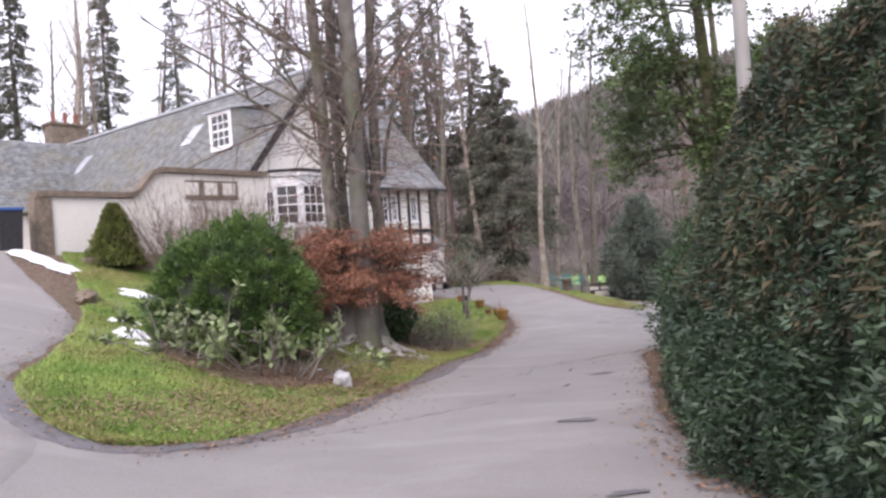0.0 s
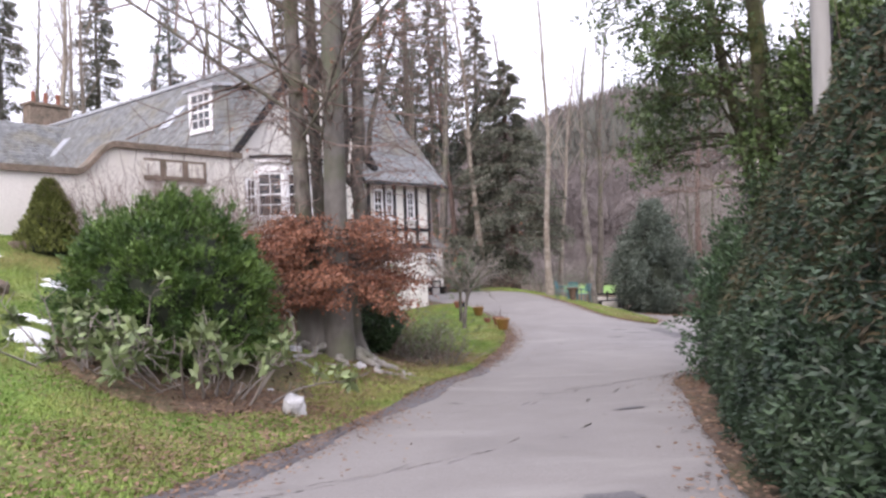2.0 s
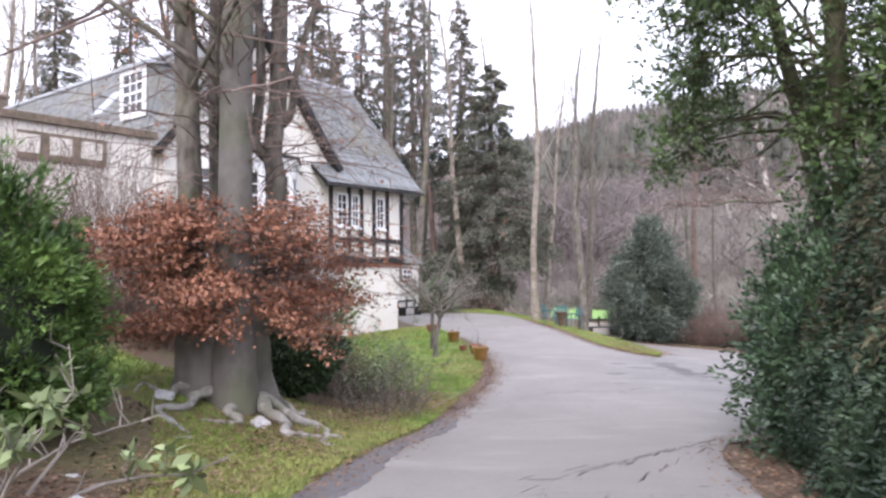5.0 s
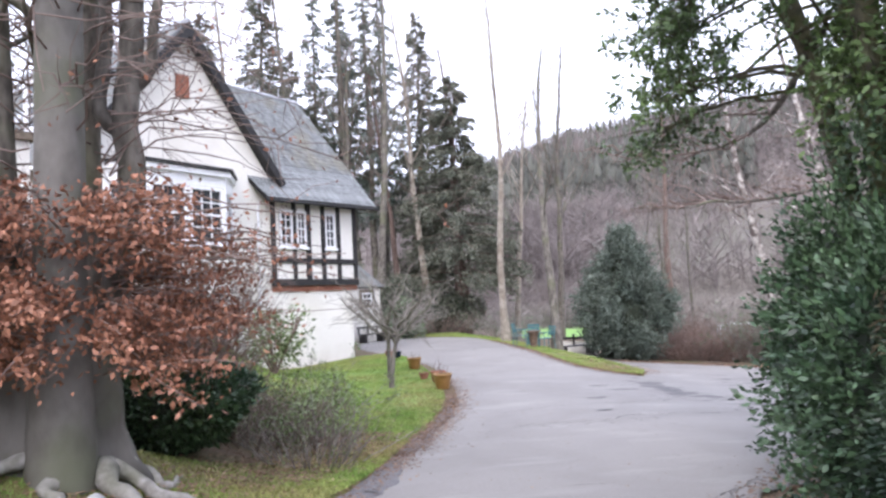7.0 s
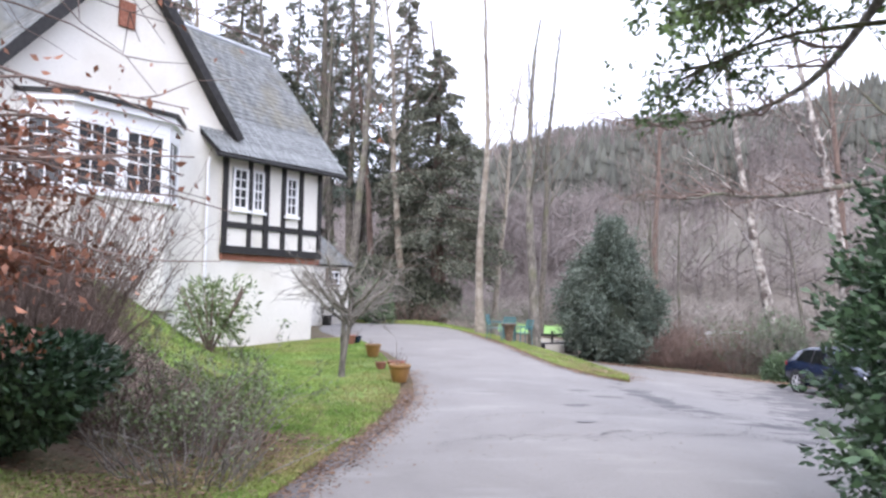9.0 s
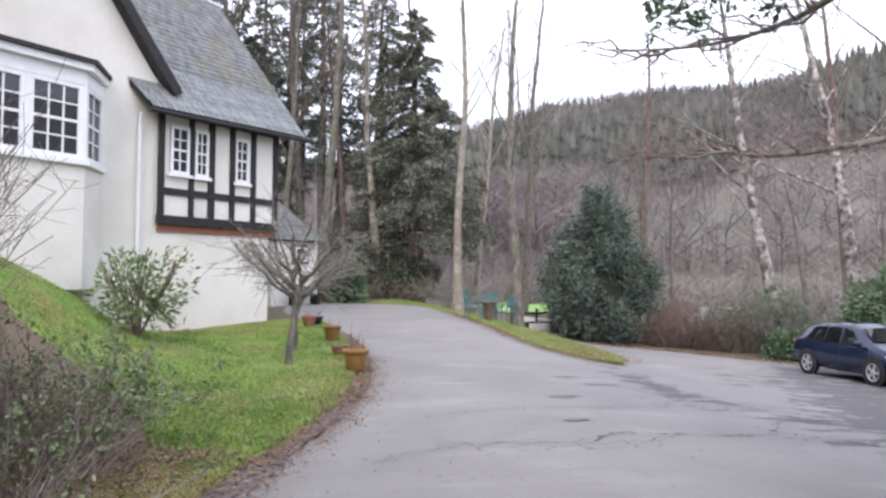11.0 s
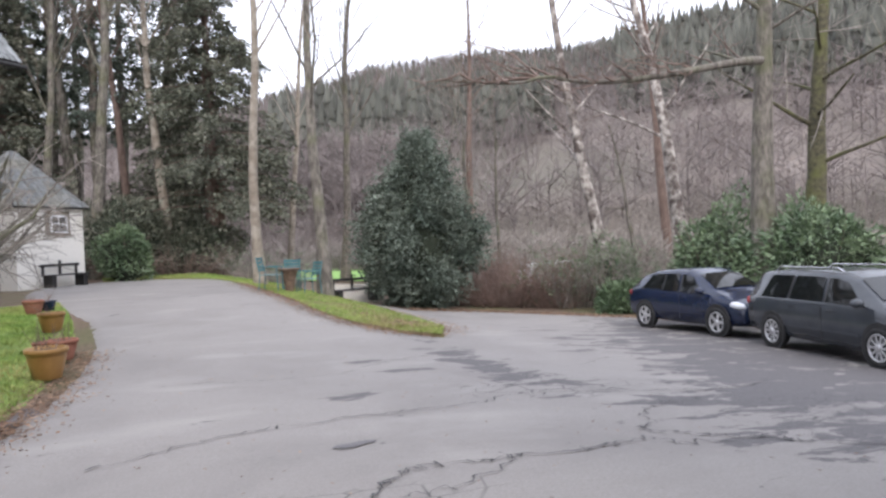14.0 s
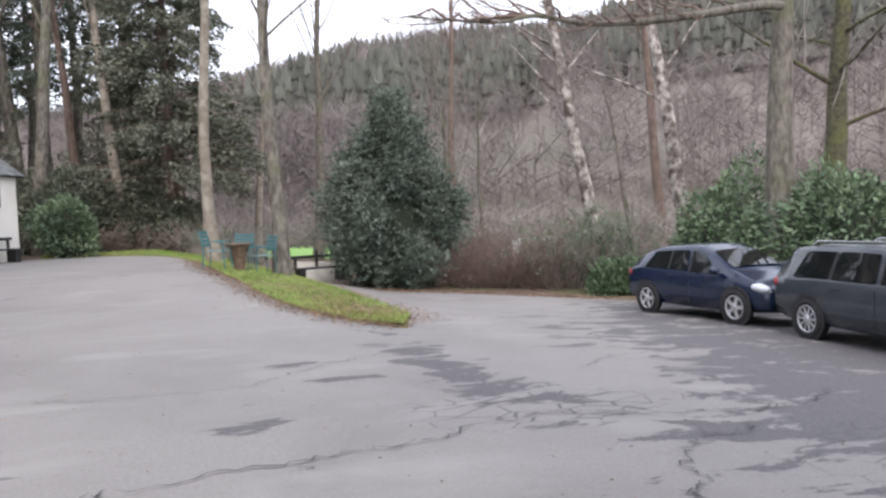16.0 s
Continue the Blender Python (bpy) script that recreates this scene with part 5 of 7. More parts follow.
# apple trees on the lawn
def apple(at, seed, h):
    t = thing("apple_tree", pose(*on(*at, -0.03)), "small gnarled bare apple tree on the lawn", "tree", "apple trees on the lawn")
    b = grow(seed, h * 0.62, 0.085, limbs=8, first=0.45, spread=0.8, up=0.5, levels=3, sub=6, crook=0.06, taper=0.5)
    g = np.random.default_rng(seed)
    for q, r, lv in b:
        if lv >= 1:
            q += (q - q[0]) * 0.55 * (1 if lv == 1 else 0)
    v, f = tubes(b[:1], 9)
    raw("trunk", v, f, BARK, t, smooth=True)
    # limbs re-grown along outward arcs so that twigs stay joined
    L, T = [], []
    top = b[0][0]
    for k in range(10):
        i = 6 + k % 4
        a = k * 2.4 + g.uniform(0, 0.6)
        s = np.linspace(0, 1, 7)[:, None]
        ln = g.uniform(0.9, 1.5)
        pts = top[min(i, 9)] + np.array([math.cos(a), math.sin(a), 0.65]) * ln * s + np.array([0, 0, 0.35]) * s ** 2 * ln * 0.7 + np.cumsum(g.normal(size=(7, 3)) * 0.04, 0) * (s > 0)
        L.append((pts, list(np.linspace(0.045, 0.012, 7)), 1))
        for j in range(12):
            i2 = g.integers(1, 6)
            e = pts[i2] + (pts[i2 + 1] - pts[i2]) * g.uniform()
            d = np.array([math.cos(a), math.sin(a), 0.4]) * 0.3 + g.normal(size=3) * 0.28
            T.append((np.array([e, e + d * 0.5 + g.normal(size=3) * 0.03, e + d]), [0.012, 0.008, 0.004], 2))
            for w in range(3):
                e2 = e + d * g.uniform(0.3, 1)
                d2 = g.normal(size=3) * 0.16 + d * 0.3
                T.append((np.array([e2, e2 + d2]), [0.006, 0.003], 3))
    v, f = tubes(L, 7)
    raw("branchwork", v, f, BARK, t, smooth=True)
    v, f = tubes(T, 5)
    raw("crown", v, f, GREYTWIG, t)
    return t


apple((3.8, 28.5), 81, 3.0)
apple((3.9, 30.3), 82, 3.0)

# evergreen oak reaching over the hedge
OAK = (8.75, 16.5)
oak = thing("evergreen_tree", pose(*on(*OAK, -0.05)), "mossy leaning evergreen tree overhanging the hedge", "tree")
g = np.random.default_rng(90)
L, P, D = [], [], []
stemlines = []
for k, (lx, ly, h, r) in enumerate([(-0.05, 0.05, 11, 0.17), (0.06, -0.05, 12, 0.2), (0.02, 0.12, 11, 0.14)]):
    b = grow(91 + k, h, r, lean=(lx, ly), limbs=1, first=0.5, levels=1, crook=0.045, taper=0.6)
    L.append(b[0])
    stemlines.append(b[0][0])
zo = on(*OAK, -0.05)
# limbs that hang out over the drive, then the upper crown
HANG = [(5.9, 16.9, 4.9), (6.1, 17.3, 4.3), (6.4, 17.9, 4.4), (6.5, 18.3, 3.5), (7.1, 18.7, 4.5), (7.2, 19.6, 3.2), (7.5, 19.4, 4.2), (7.9, 20.8, 3.4), (8.2, 19.8, 4.8), (6.6, 16.6, 5.6), (6.2, 15.9, 5.2), (7.0, 15.6, 4.7), (7.4, 17.2, 5.6), (7.0, 17.0, 6.4), (6.6, 18.0, 6.0)]
for k in range(len(HANG) + 34):
    st = stemlines[k % 3]
    if k < len(HANG):
        tip = np.array(HANG[k]) - np.array(zo)
        i = 4 if k % 2 else 5
        n = 15
    else:
        i = g.integers(4, 9)
        a = g.uniform(1.6, 5.2) if k % 4 else g.uniform(0, 6.28)
        tip = st[i] + np.array([math.cos(a), math.sin(a), g.uniform(-0.25, 0.3)]) * g.uniform(1.2, 2.7)
        n = 13
    e = st[i]
    s = np.linspace(0, 1, 8)[:, None]
    pts = e + (tip - e) * s + np.array([0, 0, 0.22]) * np.sin(s * 3.1416) + np.cumsum(g.normal(size=(8, 3)) * 0.05, 0) * (s > 0) * (s < 1)
    L.append((pts, list(np.linspace(0.038, 0.008, 8)), 2))
    c = pts[g.integers(4, 8, n)] + g.normal(size=(n, 3)) * np.array([0.27, 0.27, 0.2])
    for w in c:
        L.append((np.array([pts[5], (pts[5] + w) / 2 + g.normal(size=3) * 0.04, w]), [0.012, 0.008, 0.004], 3))
    P.append(c)
    D.append(g.normal(size=(n, 3)) * 0.6 + np.array([0, 0, -0.1]))
v, f = tubes(L, 9)
raw("trunk", v, f, MOSSBARK, oak, smooth=True)
q, w = clumps(np.concatenate(P), np.concatenate(D), 5, 9, 0.10, 0.17, 93, 0.0)
v, f = leaves(q, 0.095, -0.05, 0.5, 93, out=w * 0.9)
raw("foliage", v, f, ILEX, oak)

for k, (x, y, r, h) in enumerate([(9.3, 14.7, 1.75, 5.0), (11.2, 16.4, 2.0, 5.4), (10.0, 12.0, 1.9, 4.9)]):
    bush("evergreen_tree", "tall dark evergreen growing behind the hedge", (x, y), r, r, h, ILEX, 20000, 0.125, 94 + k, 0.0, 0.5, core=0.62, stems=7, rough=0.4, lumps=16, shell=0.4, category="tree", dz=1.2)
# wooden pole behind the hedge
pole = thing("utility_pole", pose(*on(6.9, 12.15)), "plain grey wooden pole behind the hedge", "pole")
bm = bmesh.new()
lathe(bm, [(0.14, 0), (0.135, 2), (0.125, 6), (0.115, 9.5), (0.10, 9.55)], 16)
part("shaft", bm, POLEWOOD, pole)
bm = bmesh.new()
box(bm, 0.10, -0.05, 5.0, 0.16, 0.05, 5.35, 0.01)
part("bracket", bm, BLACKPLASTIC, pole)

# ---------------------------------------------------------------- trees along the far side
def stem_tree(label, at, height, r, bark, twig, seed, lean=(0, 0), limbs=12, first=0.4, spread=0.6, up=0.5, crook=0.04, sub=5, levels=3, reach=0.38, group="", name="tree", taper=0.8):
    t = thing(name, pose(*on(*at, -0.06)), label, "tree", group)
    b = grow(seed, height, r, lean=lean, limbs=limbs, first=first, spread=spread, up=up, crook=crook, sub=sub, levels=levels, taper=taper)
    b[0][1][0] *= 1.35
    for q in b[1:]:
        q[1][:] = [max(w * 0.6, 0.004) for w in q[1]]
    v, f = tubes(b[:1], 12)
    raw("trunk", v, f, bark, t, smooth=True)
    v, f = tubes([q for q in b[1:] if q[2] == 1], 7)
    raw("branchwork", v, f, bark, t, smooth=True)
    v, f = tubes([q for q in b[1:] if q[2] > 1], 5)
    raw("crown", v, f, twig, t)
    return t


stem_tree("slender pale barked tree behind the garden chairs", (10.6, 42.5), 17, 0.19, PALEBARK, GREYTWIG, 101, (-0.03, 0.0), 16, 0.45, 0.5, 0.7, sub=4)
stem_tree("mossy brown tree beside the garden chairs", (11.6, 37.9), 14, 0.21, BARK, TWIG, 102, (-0.02, 0), 14, 0.40, 0.55, 0.6, sub=5)
stem_tree("leaning silver birch with peeling bark", (22.6, 38.6), 15, 0.27, BIRCH, TWIG, 103, (-0.13, 0.12), 14, 0.35, 0.6, 0.5, name="birch_tree", group="birches above the cars")
stem_tree("leaning silver birch with flaking white bark", (25.1, 36.8), 17, 0.29, BIRCH, TWIG, 104, (-0.10, 0.14), 14, 0.35, 0.6, 0.5, name="birch_tree", group="birches above the cars")
stem_tree("thin dark bare tree between birches", (23.8, 38.2), 7, 0.12, BARK, GREYTWIG, 105, (-0.1, 0.05), 9, 0.5, 0.8, 0.3)
stem_tree("stout grey oak behind the parked cars", (22.15, 31.3), 14, 0.40, BARK, TWIG, 106, (0, 0), 12, 0.5, 0.7, 0.4, sub=5)
stem_tree("mossy green oak with crooked limbs", (25.4, 32.6), 13, 0.38, MOSSBARK, GREYTWIG, 107, (0.0, 0.0), 14, 0.35, 0.8, 0.3, crook=0.035, sub=6)
for k, (x, y) in enumerate([(21.0, 46.5), (21.6, 47.4), (22.6, 46.6), (20.2, 48.5)]):
    stem_tree("slim grey bare tree in the thicket", (x, y), 9.5 + k * 0.6, 0.10, BARK, GREYTWIG, 110 + k, (0.04 * (k - 1.5), 0), 14, 0.35, 0.45, 0.8, sub=4, group="slim trees in the thicket")
# long low bough of the oak, sweeping out over the drive
g = np.random.default_rng(120)
bough = thing("oak_bough", Matrix.Identity(4), "long bare low oak bough over the drive", "bough")
L = []
ctrl = np.array([(22.1, 31.2, 4.75), (21.1, 31.0, 4.6), (19.2, 31.0, 4.22), (17.5, 31.0, 3.92), (16.1, 31.0, 3.78), (15.0, 31.0, 3.84), (14.2, 31.1, 3.66), (12.6, 31.6, 3.75)])
main = curve2(ctrl, 26)
L.append((main, list(np.linspace(0.12, 0.015, 26)), 1))
for k in range(30):
    i = g.integers(5, 25)
    a = g.uniform(2.2, 4.0)
    ln = g.uniform(0.8, 2.2) * (0.5 + i / 40)
    s = np.linspace(0, 1, 6)[:, None]
    pts = main[i] + np.array([math.cos(a), math.sin(a) * 0.8, g.uniform(-0.15, 0.45)]) * ln * s + np.cumsum(g.normal(size=(6, 3)) * 0.06, 0) * (s > 0)
    L.append((pts, list(np.linspace(0.035, 0.006, 6)), 2))
    for j in range(7):
        e = pts[g.integers(1, 6)]
        d = g.normal(size=3) * 0.3 + np.array([math.cos(a), math.sin(a), 0.1]) * 0.35
        L.append((np.array([e, e + d * 0.5 + g.normal(size=3) * 0.04, e + d]), [0.01, 0.007, 0.003], 3))
v, f = tubes(L[:1], 10)
raw("main_limb", v, f, BARK, bough, smooth=True)
v, f = tubes(L[1:], 6)
raw("spray", v, f, TWIG, bough)
# second bough crossing high up
bough2 = thing("oak_bough", Matrix.Identity(4), "bare upper bough of the evergreen tree", "bough")
L = []
main = curve2(np.array([(9.0, 17.6, 4.4), (9.5, 19.6, 3.75), (9.6, 21.1, 3.6), (9.55, 22.6, 3.75), (9.3, 24.0, 4.05), (9.0, 25.2, 4.4)]), 20)
L.append((main, list(np.linspace(0.06, 0.010, 20)), 1))
for k in range(24):
    i = g.integers(4, 19)
    a = g.uniform(0.6, 3.6)
    ln = g.uniform(0.6, 1.8)
    s = np.linspace(0, 1, 6)[:, None]
    pts = main[i] + np.array([math.cos(a), math.sin(a), g.uniform(-0.2, 0.5)]) * ln * s + np.cumsum(g.normal(size=(6, 3)) * 0.06, 0) * (s > 0)
    L.append((pts, list(np.linspace(0.025, 0.005, 6)), 2))
    for j in range(6):
        e = pts[g.integers(1, 6)]
        d = g.normal(size=3) * 0.3
        L.append((np.array([e, e + d * 0.5, e + d]), [0.009, 0.006, 0.003], 3))
v, f = tubes(L[:1], 10)
raw("main_limb", v, f, BARK, bough2, smooth=True)
v, f = tubes(L[1:], 6)
raw("spray", v, f, TWIG, bough2)

# big holly at the fork, shrubs along the lower drive
round_evergreen("big rounded blue green evergreen at the fork", (15.75, 40.35), 6.0, 1.98, [(0.0, 0.32), (0.08, 0.62), (0.16, 0.85), (0.28, 1.0), (0.45, 0.93), (0.62, 0.74), (0.8, 0.45), (0.93, 0.2), (1.0, 0.05)], BLUEFIR, 131, 130, 9, 12, 0.12, 0.15, 0.36)
for k, (x, y, rx, h, n, tw, lf) in enumerate([(17.7, 40.9, 1.6, 1.7, 150, RUSSET, 0), (19.2, 39.7, 1.5, 1.5, 140, TWIG, 0), (18.4, 39.8, 1.2, 1.1, 110, RUSSET, 0), (20.4, 38.8, 1.3, 1.8, 130, RUSSET, 700), (21.0, 38.4, 1.4, 2.4, 110, GREYTWIG, 1400), (22.4, 37.2, 1.4, 2.2, 110, GREYTWIG, 1200), (18.4, 42.5, 1.8, 2.2, 120, TWIG, 0), (12.0, 45.5, 1.0, 1.0, 60, GREYTWIG, 300), (9.0, 51.6, 1.5, 1.2, 100, TWIG, 0), (11.4, 47.8, 1.4, 1.5, 80, GREYTWIG, 500), (6.4, 51.2, 1.3, 1.3, 80, TWIG, 0), (21.4, 41.9, 1.6, 1.9, 200, TWIG, 0), (23.4, 40.6, 1.6, 2.1, 200, TWIG, 500)]):
    thicket("thicket_shrub", "tangled brown winter shrub beyond the drive", (x, y), rx, rx * 0.8, h, n, 140 + k, tw, RHODO if lf else None, lf, 0.10, r=0.009, kink=0.18)
bush("rhododendron", "broad green rhododendron behind the parked cars", (22.2, 32.9), 2.4, 1.7, 2.5, RHODO, 11000, 0.17, 151, 0.0, 0.35, core=0.55, rough=0.45, lumps=26, shell=0.5)
bush("rhododendron", "broad green rhododendron behind the grey car", (22.4, 29.8), 2.5, 2.0, 2.6, RHODO, 12000, 0.17, 152, 0.0, 0.35, core=0.55, rough=0.45, lumps=26, shell=0.5)
bush("rhododendron", "low green shrub by the leaning birch", (21.2, 36.1), 1.5, 1.0, 0.72, RHODO, 6000, 0.15, 153, 0.2, 0.4, core=0.6, rough=0.35, shell=0.4)
bush("rhododendron", "dark green shrub at the foot of the birch", (22.6, 38.4), 1.7, 1.3, 1.75, RHODO, 6500, 0.12, 156, 0.2, 0.4, core=0.5, rough=0.4, shell=0.6)
bush("rhododendron", "bright green shrub behind the grey car", (23.4, 27.0), 2.2, 2.2, 2.0, RHODO, 8000, 0.18, 154, 0.2, 0.4, core=0.66, rough=0.3, shell=0.35)
bush("laurel", "green laurel at the corner of the annex", (6.5, 48.4), 1.3, 1.2, 1.7, RHODO, 6000, 0.16, 155, 0.2, 0.4, core=0.66, rough=0.35)
for k, (x, y, rx, rz) in enumerate([(9.6, 53.5, 2.6, 2.1), (6.6, 53.0, 2.6, 2.8), (4.4, 55.5, 3.0, 2.6)]):
    bush("evergreen_shrub", "dark evergreen undergrowth beneath the tall trees", (x, y), rx, rx * 0.7, rz, FIR, 9000, 0.22, 160 + k, 0.1, 0.35, core=0.75, rough=0.3, lumps=20)

# ---------------------------------------------------------------- tall woods behind house and drive
fir_a = fir("broad dark fir with drooping boughs", 11, 16.5, 0.36, 5.6, REDBARK, FIR, (10.5, 53.2), 0.2, "conifers behind the drive", dense=1.7, gap=0.25)
fir_b = fir("dense dark spruce rising behind the house", 12, 25, 0.36, 4.2, BARK, FIR, (-1.5, 58), 0.1, "conifers behind the drive", dense=1.3, gap=0.3)
fir_c = fir("thin grey green larch with open boughs", 13, 26, 0.30, 3.2, BARK, BLUEFIR, (5.5, 57), 0.3, "conifers behind the drive", dense=0.8, gap=0.45)
for k, (x, y, w) in enumerate([(9.2, 58, 1), (-6, 62, 1), (2.0, 62, 2), (7, 63, 2), (-14, 58, 2), (-32, 52, 2), (-27, 60, 1), (-37, 62, 2), (0, 66, 1), (3.6, 58, 2), (-10, 66, 2), (-22, 66, 1), (-42, 58, 2), (1.5, 57.5, 0), (4.5, 68, 2)]):
    copy_thing((fir_a, fir_b, fir_c)[w], pose(*on(x, y, -0.05), 0, 0, 70 * k) @ Matrix.Scale(0.9 + 0.05 * (k % 4), 4))
wood = [stem_tree("tall bare woodland tree with grey bark", (5.4, 52.5), 23, 0.29, BARK, TWIG, 21, (0.01, 0), 22, 0.38, 0.45, 0.7, sub=4, group="bare trees behind the drive"),
        stem_tree("tall bare woodland tree with pale bark", (8.6, 53.2), 21, 0.24, PALEBARK, GREYTWIG, 22, (-0.01, 0), 20, 0.42, 0.45, 0.7, sub=4, group="bare trees behind the drive"),
        stem_tree("bare red barked pine stem by the drive", (10.9, 53.4), 19, 0.27, REDBARK, TWIG, 23, (0, 0), 18, 0.5, 0.5, 0.5, sub=4, group="bare trees behind the drive")]
for k, (x, y) in enumerate([(3.2, 54.5), (6.9, 55), (-2.5, 52), (-6, 55), (-9, 52), (-12, 56), (-16, 58), (-19, 52), (-23, 55), (-26, 48), (-30, 52), (-22, 62), (14.6, 55), (18.5, 58), (26, 56), (34, 48), (40, 38), (-34, 58), (-38, 52), (-30, 64), (-26, 66), (-18, 64), (-42, 64), (-46, 56), (-14, 68), (-35, 68), (1.2, 56), (4.6, 57), (8.4, 60), (-0.8, 60), (-21, 58), (-12, 62)]):
    copy_thing(wood[(k * 2 + k // 3) % 3], pose(*on(x, y, -0.05), 0, 0, 47 * k) @ Matrix.Scale(0.82 + 0.09 * (k % 4), 4))

# ---------------------------------------------------------------- hill across the valley
az = np.radians(np.linspace(-25, 110, 150))
rr = np.concatenate([np.linspace(62, 300, 50), [330, 400, 520]])
A, Rr = np.meshgrid(az, rr)


def hill_z(a, r):
    top = np.interp(np.degrees(a), [-25, 0, 12, 20, 30, 48, 80, 110], [8, 38, 53, 60, 66, 71, 70, 64])
    up = np.clip((r - 72) / 198, 0, 1)
    x, y = 5 + r * np.sin(a), 15 + r * np.cos(a)
    return -3.5 + top * up ** 0.9 - np.clip(r - 300, 0, 400) * 0.05 + 3.0 * np.sin(x * 0.045) * np.sin(y * 0.04 + 1) * up


HZ = hill_z(A, Rr)
HX, HY = 5 + Rr * np.sin(A), 15 + Rr * np.cos(A)
i = np.arange((len(rr) - 1) * len(az)).reshape(len(rr) - 1, len(az))[:, :-1].ravel()
hill = raw("hill", np.stack([HX.ravel(), HY.ravel(), HZ.ravel()], 1), np.stack([i, i + len(az), i + len(az) + 1, i + 1], 1), HILL, smooth=True)
tagged(hill, "brown wooded hillside across the valley", "hill", kind="structure")
g = np.random.default_rng(200)


def far_bare(n, r0, r1, a0, a1, hmin, hmax, seed):
    """Many small bare trees: a stem and a spray of thin twigs each."""
    g = np.random.default_rng(seed)
    a, r = np.radians(g.uniform(a0, a1, n)), np.sqrt(g.uniform(r0 ** 2, r1 ** 2, n))
    base = np.stack([5 + r * np.sin(a), 15 + r * np.cos(a), hill_z(a, r) - 0.5], 1)
    H = g.uniform(hmin, hmax, n)
    k = 16
    d = g.normal(size=(n, k, 3)) * np.array([0.34, 0.34, 0.1])
    f = g.uniform(0.15, 0.75, (n, k, 1))
    start = base[:, None] + np.array([0, 0, 1.0]) * f * H[:, None, None]
    tip = start + (d + np.array([0, 0, 0.30])) * H[:, None, None]
    start[:, 0], tip[:, 0] = base, base + np.array([0, 0, 1.0]) * H[:, None]
    side = np.cross(tip - start, g.normal(size=(n, k, 3)))
    side /= np.linalg.norm(side, axis=2)[:, :, None] + 1e-9
    w = np.full((n, k, 1), 0.0075)
    w[:, 0] = 0.014
    w = w * H[:, None, None]
    V = np.stack([start - side * w, start + side * w, tip + side * w * 0.15, tip - side * w * 0.15], 2).reshape(-1, 3)
    return V, np.arange(len(V)).reshape(-1, 4)


def far_firs(n, r0, r1, a0, a1, hmin, hmax, seed):
    g = np.random.default_rng(seed)
    a, r = np.radians(g.uniform(a0, a1, n)), g.uniform(r0, r1, n)
    base = np.stack([5 + r * np.sin(a), 15 + r * np.cos(a), hill_z(a, r) - 0.5], 1)
    H = g.uniform(hmin, hmax, n)
    V, F, c = [], [], 0
    for b, h in zip(base, H):
        for z0, z1, w in ((0.12, 0.55, 0.19), (0.36, 0.8, 0.14), (0.62, 1.0, 0.085)):
            q = g.uniform(0, 6)
            ring = [b + np.array([math.cos(q + t) * w * h * u, math.sin(q + t) * w * h * u, z0 * h * (1 if u > 0.8 else 1.08)]) for t, u in zip(np.linspace(0, 5.5, 8), [1, 0.6] * 4)]
            V += ring + [b + np.array([0, 0, z1 * h])]
            F += [(c + j, c + (j + 1) % 8, c + 8) for j in range(8)]
            c += 9
    return np.array(V), np.array(F)


v, f = far_bare(11000, 78, 288, -5, 80, 4, 8, 201)
tagged(raw("bare_woods", v, f, HILLWOOD), "distant bare brown woodland on the hillside", "woods", kind="stuff")
v, f = far_firs(1100, 200, 280, -10, 80, 3, 8, 202)
tagged(raw("fir_woods", v, f, HILLFIR), "distant dark conifers along the ridge", "woods", kind="stuff")
v, f = far_firs(260, 120, 175, 12, 34, 7, 12, 203)
tagged(raw("fir_woods", v, f, HILLFIR), "distant dark conifers across the slope", "woods", kind="stuff")
v, f = far_firs(2300, 130, 245, 39, 80, 6, 12, 204)
tagged(raw("fir_woods", v, f, HILLFIR), "distant dark conifers above the car park", "woods", kind="stuff")
v, f = far_bare(900, 84, 120, 8, 24, 4, 7.5, 206)
tagged(raw("bare_woods", v, f, HILLWOOD), "bare brown trees beyond the green field", "woods", kind="stuff")
v, f = far_firs(120, 100, 130, 6, 24, 3, 7, 207)
tagged(raw("fir_woods", v, f, HILLFIR), "dark evergreens beyond the green field", "woods", kind="stuff")
v, f = far_bare(1500, 62, 84, -4, 24, 1.5, 4.5, 208)
tagged(raw("bare_woods", v, f, HILLWOOD), "bare brown scrub beside the green field", "woods", kind="stuff")
v, f = far_firs(800, 165, 265, 16, 46, 4, 8.5, 209)
tagged(raw("fir_woods", v, f, HILLFIR), "scattered dark conifers among bare hillside trees", "woods", kind="stuff")
# undergrowth on the near slope beyond the shrubs
v, f = far_bare(5200, 34, 85, 21, 80, 1.6, 3.4, 205)
v = v.copy()
b = v.reshape(-1, 16, 4, 3)
gz = zg(b[:, 0, 0, 0], b[:, 0, 0, 1])
tagged(raw("undergrowth", v + np.repeat(np.maximum(gz - b[:, 0, 0, 2] - 0.2, 0), 64)[:, None] * np.array([0, 0, 1.0]), f, GREYTWIG), "tangled brown bracken and saplings beyond the cars", "undergrowth", kind="stuff")

# ---------------------------------------------------------------- parked cars


